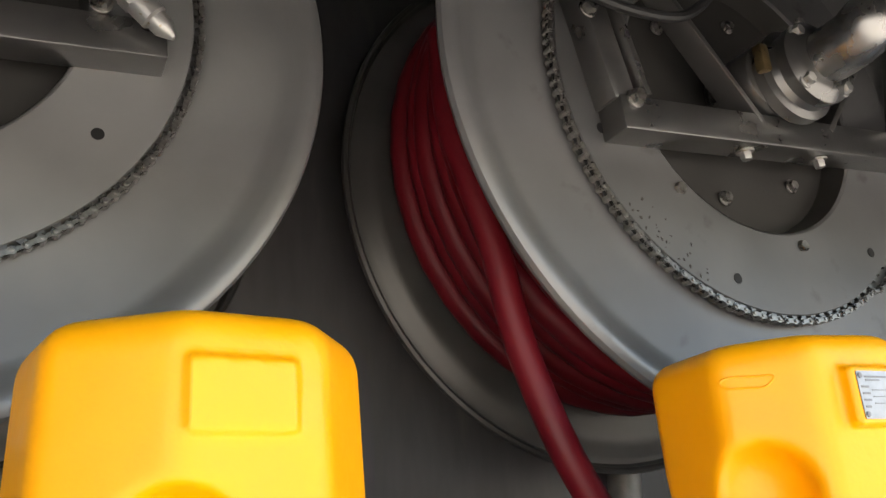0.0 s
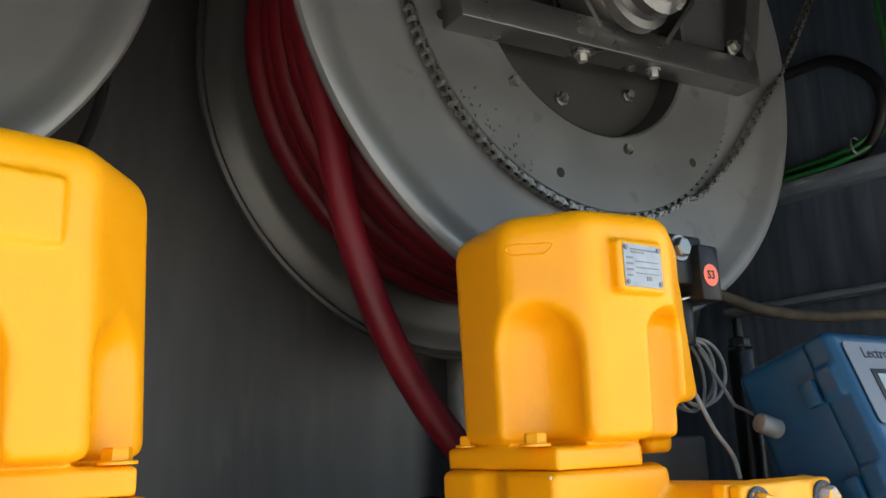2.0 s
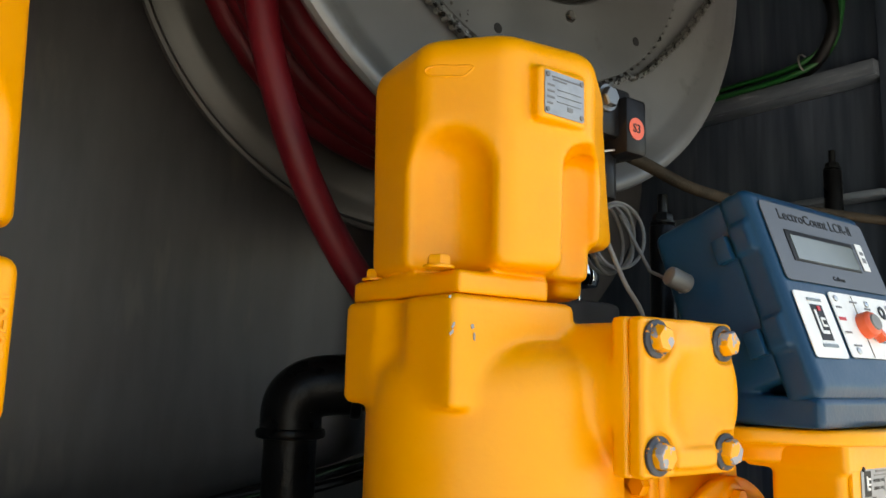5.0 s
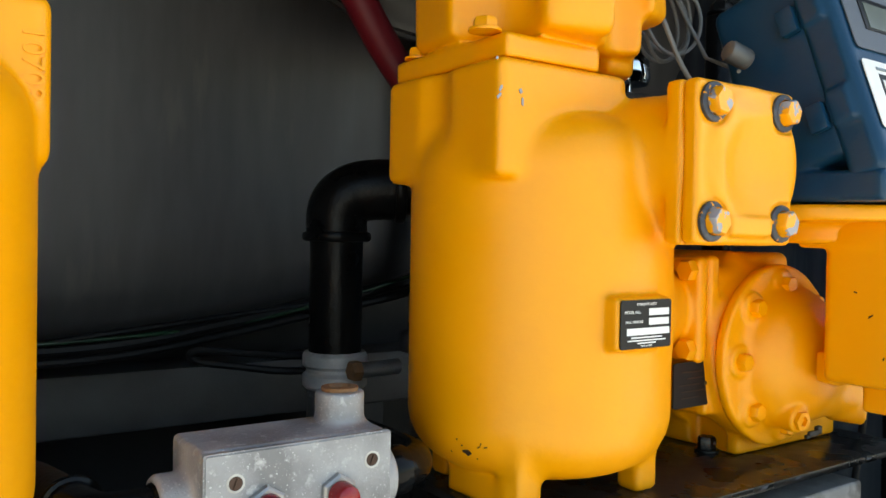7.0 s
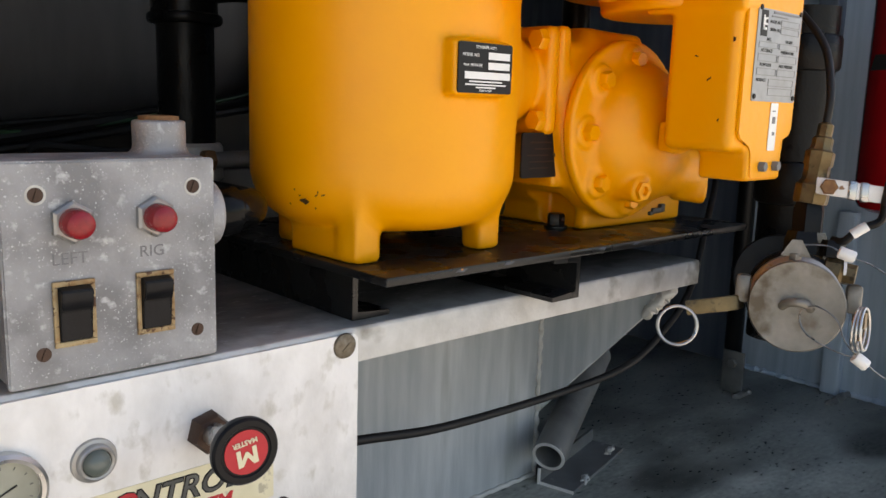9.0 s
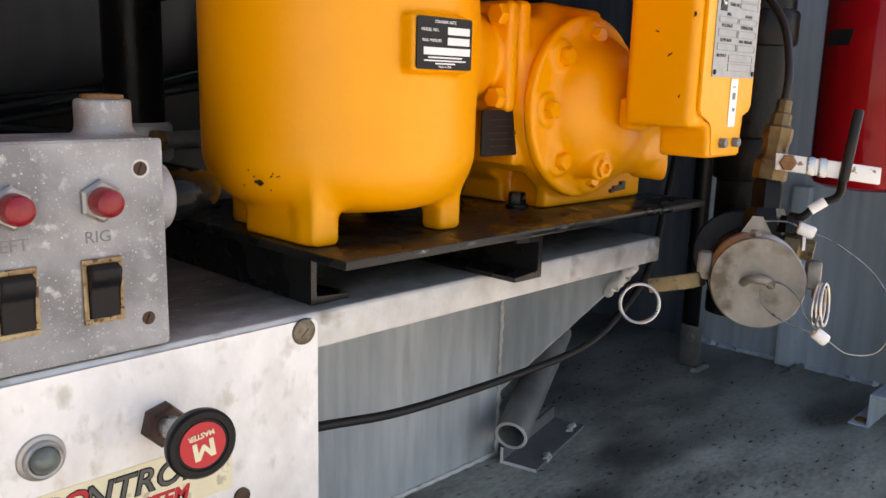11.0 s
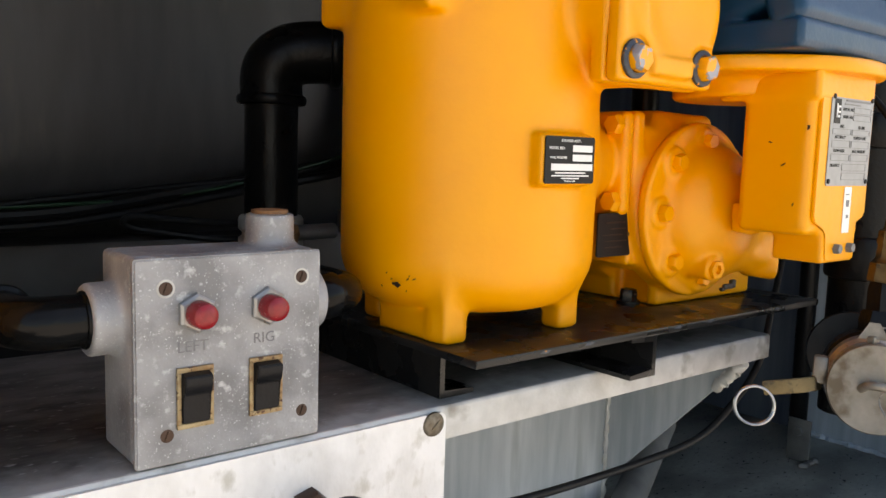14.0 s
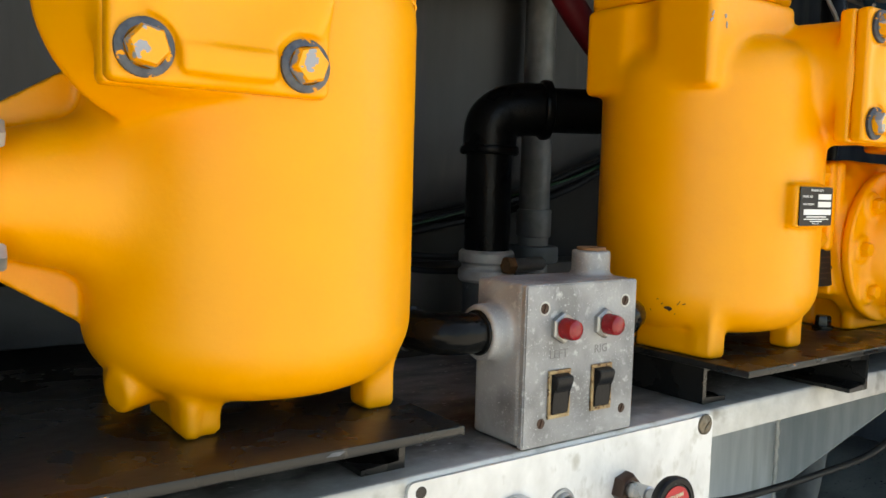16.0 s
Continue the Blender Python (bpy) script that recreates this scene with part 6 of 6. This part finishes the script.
    for p, q in ((at(0.045, -0.033, 0.016), at(0.055, -0.040, 0.014)), (at(0.028, 0.048, -0.012), at(0.041, 0.044, -0.012))):
        part("cable_ferrule", rod(p, q, 0.0052, 10, 0.0015), WHITE, ob, "white crimp sleeve")
    return ob


camlock()


def valve_group():
    ob = thing("drain_manifold", (1.14, 0.46, DECK_Z), "black iron pipe and standpipe with brass bleed valves", "pipe")
    part("link_pipe", rod(at(0, 0, -0.095), at(0, 0, -0.30), 0.035, 32), BLACK_PIPE, ob, "black iron nipple")
    part("tee", lathe([(0.038, 0), (0.043, 0.004), (0.043, 0.055), (0.038, 0.06)], axis_matrix(at(0, 0, -0.155), CD), 36), BLACK_PIPE, ob, "black iron tee")
    part("pipe_union", lathe([(0.0, 0), (0.040, 0), (0.044, 0.002), (0.0445, 0.005), (0.043, 0.008), (0.0, 0.009)], axis_matrix(at(-0.014, 0.012, -0.20), CD), 48), PLASTIC, ob, "black flange disc")
    t = at(-0.008, 0, -0.31)
    part("standpipe", rod((t.x, t.y, 0.15), (t.x, t.y, 0.53), 0.034, 32), BLACK_PIPE, ob, "black iron standpipe")
    part("pipe_collar", rod((t.x, t.y, 0.31), (t.x, t.y, 0.36), 0.040, 32, 0.005), BLACK_PIPE, ob)
    part("pipe_collar", rod((t.x, t.y, 0.46), (t.x, t.y, 0.50), 0.039, 32, 0.005), BLACK_PIPE, ob)
    v = at(0.007, 0.026, -0.125)
    part("black_bush", hex_head(v, CU, 0.0195, 0.036), BLACK_PIPE, ob, "black reducing bush")
    part("black_bush", hex_head(v + CU * 0.034, CU, 0.015, 0.030, spin=20), BLACK_PIPE, ob, "black reducing bush")
    p = v + CU * 0.063
    part("bleed_valve", lathe([(0.0150, 0), (0.0160, 0.003), (0.0160, 0.018), (0.0140, 0.020), (0.0120, 0.024), (0.0120, 0.036), (0.0135, 0.038), (0.0135, 0.050), (0.0105, 0.052), (0.0095, 0.055), (0.0095, 0.063), (0.0072, 0.065), (0.0072, 0.076), (0.005, 0.078)],
                               axis_matrix(p, CU + CS * 0.10), 8), BRASS, ob, "brass bleed valve")
    part("flange_edge", box(None, (0.010, 0.012, 0.040), 0.002, None, Matrix.Translation(at(0.030, 0.030, -0.135)) @ CM), BRASS, ob, "brown brass side boss")
    h0 = p + CU * 0.016 + CS * 0.014
    part("valve_stem", rod(h0 + CD * 0.004, h0 + CD * 0.026, 0.006, 14), ZINC, ob)
    part("stem_nut", hex_head(h0 + CD * 0.024, CD, 0.0078, 0.006), RUST, ob, "rusty nut")
    ax = (CS * 0.995 - CU * 0.10).normalized()
    mm = Matrix(((*CU, 0), (*CD, 0), (*ax, 0), (0, 0, 0, 1))).transposed()
    mm.translation = h0 + CD * 0.022 + ax * 0.034
    part("valve_handle", box(None, (0.0155, 0.0035, 0.090), 0.0014, None, mm), CHIPPED_WHITE, ob, "white painted lever, rust showing through")
    for o in (0.020, 0.030):
        mm2 = mm.copy()
        mm2.translation = h0 + CD * 0.022 + ax * o
        part("handle_sleeve", box(None, (0.0180, 0.0065, 0.008), 0.002, None, mm2), STEEL, ob, "bright metal sleeve")
    # second valve with a black lever
    part("ball_valve", lathe([(0.008, 0), (0.0115, 0.003), (0.0115, 0.011), (0.0085, 0.013), (0.0135, 0.016), (0.0135, 0.029), (0.010, 0.032), (0.010, 0.042)], axis_matrix(at(0.0100, 0.0300, -0.1100), CS * 0.95 - CU * 0.12 + CD * 0.15), 8), BRASS, ob, "small brass ball valve")
    part("valve_neck", hex_head(at(0.0300, 0.0400, -0.1080), CU, 0.011, 0.016), BLACK_PIPE, ob)
    part("washer", lathe([(0.006, 0), (0.012, 0), (0.012, 0.0025), (0.006, 0.0025)], axis_matrix(at(0.0400, 0.0300, -0.1060), CS), 24, caps=False), WHITE, ob, "pale plastic washer")
    part("lever_arm", tube([at(0.0280, 0.0560, -0.1050), at(0.0380, 0.0560, -0.1000), at(0.0500, 0.0680, -0.1000), at(0.0660, 0.0770, -0.1000), at(0.0690, 0.0940, -0.1000)], 0.0038, 10), BLACK_PIPE, ob, "black bent lever")
    part("band", rod(at(0.0440, 0.0625, -0.1000), at(0.0560, 0.0715, -0.1000), 0.0047, 12), WHITE, ob, "white band")
    part("lever_grip", rod(at(0.0690, 0.0900, -0.1000), at(0.0760, 0.1560, -0.1000), 0.0046, 14, 0.002), RUBBER, ob, "black plastic grip")
    # small hose up from the bleed valve
    e = p + (CU + CS * 0.10).normalized() * 0.076
    part("bleed_hose", tube([e, e + CU * 0.03 + CS * 0.001, e + CU * 0.075 - CS * 0.006 - CD * 0.02, e + CU * 0.11 - CS * 0.026 - CD * 0.04, e + CU * 0.135 - CS * 0.05 - CD * 0.06, e + CU * 0.15 - CS * 0.075 - CD * 0.09], 0.0038, 12), RUBBER, ob, "thin black hose")
    return ob


valve_group()


# ---- red filter and corner post ----
def filter_can():
    fx, fy, z0, z1, r = 1.311, 0.398, 0.299, 0.565, 0.0630
    ob = thing("spin_on_filter", (fx, fy, z0), "glossy red spin-on filter canister, mounted upside down", "filter")
    part("canister", lathe([(0.0, z0), (0.046, z0 - 0.001), (0.057, z0 + 0.004), (0.0615, z0 + 0.012), (r, z0 + 0.024), (r, z1 - 0.008), (0.061, z1 - 0.001), (0.058, z1)], Matrix.Translation((fx, fy, 0)), 64), RED, ob)
    part("filter_head", lathe([(0.056, z1 - 0.002), (0.066, z1 + 0.002), (0.067, z1 + 0.04), (0.05, z1 + 0.055), (0.0, z1 + 0.06)], Matrix.Translation((fx, fy, 0)), 48), GALV, ob, "grey cast filter head")
    part("inlet", rod((fx, fy, z1 + 0.025), (WALL_X, fy + 0.10, z1 + 0.025), 0.024, 20), BLACK_PIPE, ob)
    for a, txt in ((160, "BF"), (264, "69")):
        t = Matrix.Translation((fx + (r + 0.0004) * math.cos(radians(a)), fy + (r + 0.0004) * math.sin(radians(a)), 0.524)) @ pose(0, 0, 0, 90, 0, a + 90) @ pose(0, 0, 0, 0, 0, 180)
        words(txt, 0.022, t, INK, ob, bold=0.0004)
    for a in (154, 262):
        t = Matrix.Translation((fx + (r + 0.0005) * math.cos(radians(a)), fy + (r + 0.0005) * math.sin(radians(a)), 0.475)) @ pose(0, 0, 0, 90, 0, a + 90)
        part("emblem", prism([(-0.020, -0.009), (0.015, -0.009), (0.020, 0.009), (-0.015, 0.009)], 0.0004, t), INK, ob, "dark slanted emblem")
    return ob


filter_can()
def air_canister():
    ob = thing("air_canister", (1.60, 0.332, -0.027), "pale blue-grey painted round steel canister standing on a folded foot", "canister")
    m = Matrix.Translation((1.60, 0.332, 0))
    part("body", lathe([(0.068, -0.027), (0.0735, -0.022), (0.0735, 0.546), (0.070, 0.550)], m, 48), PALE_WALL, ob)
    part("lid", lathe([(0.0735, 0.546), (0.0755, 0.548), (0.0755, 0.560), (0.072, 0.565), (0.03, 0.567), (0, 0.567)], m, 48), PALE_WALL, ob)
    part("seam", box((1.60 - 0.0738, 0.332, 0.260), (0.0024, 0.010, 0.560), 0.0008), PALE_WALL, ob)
    return ob


air_canister()


def foot_bracket():
    ob = thing("foot_bracket", (1.55, 0.39, DECK_Z), "folded pale steel bracket fixed to the deck", "bracket")
    prof = [(0, 0), (0.025, 0), (0.025, 0.050), (0.20, 0.050), (0.20, 0.047), (0.028, 0.047), (0.028, -0.003), (0, -0.003)]
    m = Matrix.Translation((1.625, 0.436, DECK_Z + 0.003)) @ Matrix(((0, 0, -1, 0), (-1, 0, 0, 0), (0, 1, 0, 0), (0, 0, 0, 1)))
    part("strip", prism(prof, 0.12, m), PALE_WALL, ob)
    part("bolt", hex_head((1.522, 0.424, DECK_Z + 0.003), (0, 0, 1), 0.009, 0.004), RUST, ob, "rusty bolt")
    return ob


foot_bracket()
solo("deck_fitting", lathe([(0.016, 0), (0.020, 0.004), (0.020, 0.018), (0.012, 0.022), (0.012, 0.034), (0, 0.034)], axis_matrix((1.475, 0.30, DECK_Z + 0.02), (-0.8, -0.2, 0.1)), 6), BRASS, (1.475, 0.30, DECK_Z), "tarnished brass pipe fitting lying on the deck", "fitting")
solo("tab", merge(box((1.557, 0.729, DECK_Z + 0.038), (0.005, 0.040, 0.076), 0.001), hex_head((1.554, 0.729, DECK_Z + 0.055), (-1, 0, 0), 0.009, 0.006)), WELDED, (1.557, 0.729, DECK_Z), "small welded steel tab with a bolt on the deck", "bracket")
for x, y, w in ((1.557, 0.729, 0.026), (WALL_X - 0.0425, 0.610, 0.045)):
    part("weld_bead", tube([(x - w + 2 * w * k / 16, y - 0.022 + 0.003 * math.sin(k * 1.3), DECK_Z + 0.002) for k in range(17)], lambda u: 0.006 + 0.002 * math.sin(u * 50), 8, curve=False), WELDED, floor, "pale weld on the deck")


# ---- pipe stub, angle iron and black cable on the deck ----
stub = thing("pipe_stub", (1.0, 0.68, DECK_Z), "open-ended grey steel pipe stub welded beside the support", "pipe")
stub_axis = axis_matrix((0.992, 0.677, -0.026), (0.80, 0.34, 0.28))
part("pipe", lathe([(0.0170, 0), (0.0215, 0), (0.0215, 0.24), (0.0170, 0.24), (0.0170, 0)], stub_axis, 32, caps=False), WELDED, stub)
part("cut_rim", lathe([(0.0172, 0.0), (0.0176, -0.0012), (0.0210, -0.0012), (0.0214, 0.0)], stub_axis, 40, caps=False), ALU, stub, "pale rubbed rim")
def angle_iron():
    prof = [(0, 0), (0.052, 0), (0.052, 0.004), (0.004, 0.004), (0.004, 0.022), (0, 0.022)]
    m = Matrix.Translation((1.022, 0.657, DECK_Z + 0.0005)) @ pose(0, 0, 0, 0, 0, 14) @ Matrix(((0, 0, 1, 0), (-1, 0, 0, 0.052), (0, 1, 0, 0), (0, 0, 0, 1)))
    ob = thing("angle_iron", (1.10, 0.68, DECK_Z), "short grimy steel angle welded to the deck, cut end rubbed bright", "bracket")
    part("angle", prism(prof, 0.17, m), WELDED, ob)
    part("cut_end", prism(prof, 0.0012, m @ Matrix.Translation((0, 0, -0.0013))), PANEL, ob, "bright cut end")


angle_iron()
for a, b in (((1.055, 0.668), (1.072, 0.675)), ((1.150, 0.700), (1.178, 0.710))):
    part("weld_bead", tube([(a[0] + (b[0] - a[0]) * k / 10, a[1] + (b[1] - a[1]) * k / 10 + 0.002 * math.sin(k * 1.7), DECK_Z + 0.002) for k in range(11)], lambda u: 0.005 + 0.002 * math.sin(u * 40), 8, curve=False), ALU, floor, "pale weld on the deck")
solo("black_cable", tube([(0.56, 0.60, 0.125), (0.63, 0.590, 0.122), (0.73, 0.590, 0.109), (0.90, 0.590, 0.105), (1.00, 0.575, 0.120), (1.075, 0.575, 0.152), (1.125, 0.575, 0.195), (1.165, 0.585, 0.262), (1.21, 0.60, 0.325), (1.26, 0.62, 0.40)],
                         0.0043, 12), RUBBER, (0.80, 0.59, 0.10), "black sheathed cable sagging across the support", "cable")


# ---- pulse sensor, cables and rods beside the right-hand cap ----
def sensor():
    ob = thing("pulse_sensor", (0.725, 0.545, 0.75), "black plug-in sensor block with an orange sticker on the yellow cap", "sensor")
    part("block", box((0.715, 0.548, 0.808), (0.060, 0.060, 0.050), 0.004), PLASTIC, ob)
    part("plug_body", box((0.741, 0.538, 0.795), (0.030, 0.060, 0.056), 0.004), PLASTIC, ob)
    part("bolt", hex_head((0.708, 0.5175, 0.818), (0, -1, 0), 0.010, 0.006, washer=0.0135), REEL_DARK, ob, "steel bolt and washer")
    part("nut_column", rod((0.728, 0.545, 0.772), (0.728, 0.545, 0.726), 0.0165, 20, 0.003), PLASTIC, ob)
    part("wire_clip", tube([(0.709, 0.530, 0.768), (0.728, 0.524, 0.772), (0.748, 0.534, 0.768)], 0.0013, 8), STEEL, ob)
    fm = face_front(0.7395, 0.5077, 0.792)
    st = part("sticker", lathe([(0.0108, 0), (0.0108, 0.0004), (0, 0.0004)], fm, 32), ORANGE, ob, "round orange sticker")
    words("S3", 0.0118, fm @ Matrix.Translation((0, 0, 0.0006)), INK, st, bold=0.0002)
    part("lead", tube([(0.726, 0.545, 0.728), (0.726, 0.540, 0.70), (0.731, 0.532, 0.675), (0.742, 0.525, 0.645), (0.760, 0.522, 0.622), (0.772, 0.525, 0.60)], 0.0023, 10), CABLE, ob, "pale grey lead")
    # seated against the cap's flank
    ob.matrix_world = Matrix.Translation((0.039, 0.031, 0.015)) @ ob.matrix_world
    return ob


sensor()
pts = []
for k in range(150):
    a = 2 * math.pi * k / 36
    rr = 0.036 + 0.004 * math.sin(k * 0.21)
    pts.append((0.836 + rr * math.cos(a), 0.62 + 0.012 * math.sin(k * 0.13), 0.720 + rr * math.sin(a)))
solo("cable_coil", tube(pts + [(0.875, 0.60, 0.685), (0.88, 0.575, 0.672), (0.86, 0.55, 0.66), (0.83, 0.53, 0.655)], 0.0020, 8, curve=False), CABLE, (0.845, 0.62, 0.68), "coil of thin pale grey cable hung behind the cap", "cable")
solo("conduit_run", tube([(0.785, 0.592, 0.805), (0.82, 0.600, 0.807), (0.885, 0.615, 0.808), (0.98, 0.62, 0.796), (1.09, 0.62, 0.795), (1.20, 0.62, 0.803), (1.40, 0.625, 0.82), (1.71, 0.64, 0.85)], 0.0072, 12), ROPE,
     (0.95, 0.62, 0.79), "dirty brown flexible conduit run above the register", "conduit")
def upright_rod(x, y, z0, z1, label):
    ob = thing("threaded_rod", (x, y, z0), label, "rod", "black threaded rods")
    part("rod", rod((x, y, z0), (x, y, z1), 0.006, 14), BLACK_PIPE, ob)
    part("nut", hex_head((x, y, z1 - 0.035), (0, 0, 1), 0.012, 0.010, washer=0.015), BLACK_PIPE, ob)
    part("sleeve", rod((x, y, z0), (x, y, z1 - 0.038), 0.016, 18, 0.002), BLACK_PIPE, ob, "black tube sleeve")
    return ob


upright_rod(0.965, 0.65, 0.2905, 0.79, "black threaded rod in a tube sleeve with nut")
upright_rod(1.64, 0.775, DECK_Z, 1.00, "black threaded rod in a tube sleeve with nut")
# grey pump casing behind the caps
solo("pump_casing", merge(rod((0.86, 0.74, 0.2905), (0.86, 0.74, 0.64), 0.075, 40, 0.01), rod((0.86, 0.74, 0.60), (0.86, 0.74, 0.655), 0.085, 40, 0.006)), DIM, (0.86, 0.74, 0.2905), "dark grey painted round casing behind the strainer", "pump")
solo("vent_cap", lathe([(0.012, 0), (0.012, 0.018), (0.030, 0.020), (0.033, 0.026), (0.031, 0.040), (0.022, 0.050), (0.010, 0.054), (0, 0.055)], Matrix.Translation((0.905, 0.74, 0.655)) @ Matrix.Diagonal((1, 1, 1.3, 1)), 40), CHROME, (0.905, 0.74, 0.655), "bright chrome vent cap on the dark casing", "vent cap")
# green cables and black hose by the side wall
for k, dz in enumerate((0.0, 0.011, -0.009)):
    solo("green_cable", tube([(1.70 - 0.012 * k, 1.25, 1.176 + dz), (1.69 - 0.012 * k, 1.10, 1.178 + dz), (1.685 - 0.012 * k, 1.0, 1.18 + dz), (1.68 - 0.01 * k, 0.87, 1.182 + dz), (1.68, 0.80, 1.21 + dz), (1.68, 0.765, 1.27 + dz * 0.5), (1.67, 0.75, 1.40), (1.67, 0.76, 1.55)], 0.0055, 10), GREEN_BRIGHT,
         (1.68, 0.9, 1.165), "green sheathed cable looped on the side wall", "cable", "green wall cables")
solo("black_hose", tube([(1.66, 1.00, 1.395), (1.68, 0.93, 1.405), (1.685, 0.86, 1.395), (1.68, 0.79, 1.33), (1.675, 0.775, 1.26), (1.68, 0.81, 1.20), (1.69, 0.88, 1.175), (1.70, 1.0, 1.17)], 0.012, 14), RUBBER, (1.68, 0.90, 1.16),
     "black rubber hose looped on the side wall", "hose")
solo("hose_fitting", rod((1.62, 1.05, 1.385), (1.662, 0.995, 1.395), 0.019, 10, 0.003), RUST, (1.64, 1.02, 1.37), "rusty steel hose fitting at the wall", "fitting")
solo("loose_wire", tube([(0.50, 0.66, 1.27), (0.52, 0.645, 1.235), (0.58, 0.635, 1.215), (0.65, 0.635, 1.222), (0.70, 0.64, 1.255), (0.74, 0.65, 1.30)], 0.006, 10), RUBBER, (0.60, 0.64, 1.21), "black cable looped over the reel frame", "cable")

for x, y, z in ((1.685, 1.02, 1.178), (1.677, 0.835, 1.196)):
    solo("cable_tie", lathe([(0.0175, -0.002), (0.019, -0.002), (0.019, 0.002), (0.0175, 0.002)], axis_matrix((x - 0.008, y, z), (0.05, 1, -0.12)), 20, caps=False), CABLE, (x - 0.008, y, z), "pale plastic tie round the green cables", "cable tie", "cable ties")


# ---- hydraulic fitting above the left-hand reel bar ----
def hose_fitting(p, q):
    p, q = Vector(p), Vector(q)
    d = (q - p).normalized()
    ob = thing("hydraulic_fitting", tuple(q), "grey steel hydraulic fitting hanging at the end of the reel bar", "fitting")
    part("nipple", lathe([(0.003, 0), (0.009, 0.010), (0.011, 0.014), (0.011, 0.024), (0.014, 0.026), (0.014, 0.046), (0.010, 0.050), (0.010, 0.075)], axis_matrix(q, -d), 20), ZINC, ob)
    part("sleeve", hex_head(q - d * 0.046, -d, 0.0155, 0.016), ZINC, ob)
    part("hose", tube([q - d * 0.072, q - d * 0.12 + Vector((0, 0, 0.01)), q - d * 0.17 + Vector((-0.01, 0.03, 0.04)), q - d * 0.20 + Vector((-0.02, 0.10, 0.12))], 0.0105, 14), RUBBER, ob, "black hydraulic hose")
    return ob


hose_fitting((0.130, 0.792, 1.206), (0.160, 0.792, 1.177))

# grease run at the foot of the meter's cover
solo("grease", merge(box((0.965, 0.529, 0.3085), (0.016, 0.004, 0.006), 0.0015), merge(box((0.976, 0.530, 0.3105), (0.008, 0.005, 0.009), 0.0015), box((0.957, 0.530, 0.306), (0.007, 0.004, 0.004), 0.001))), GRIME, (0.965, 0.53, 0.304), "black grease clotted under the meter cover's edge", "grease")
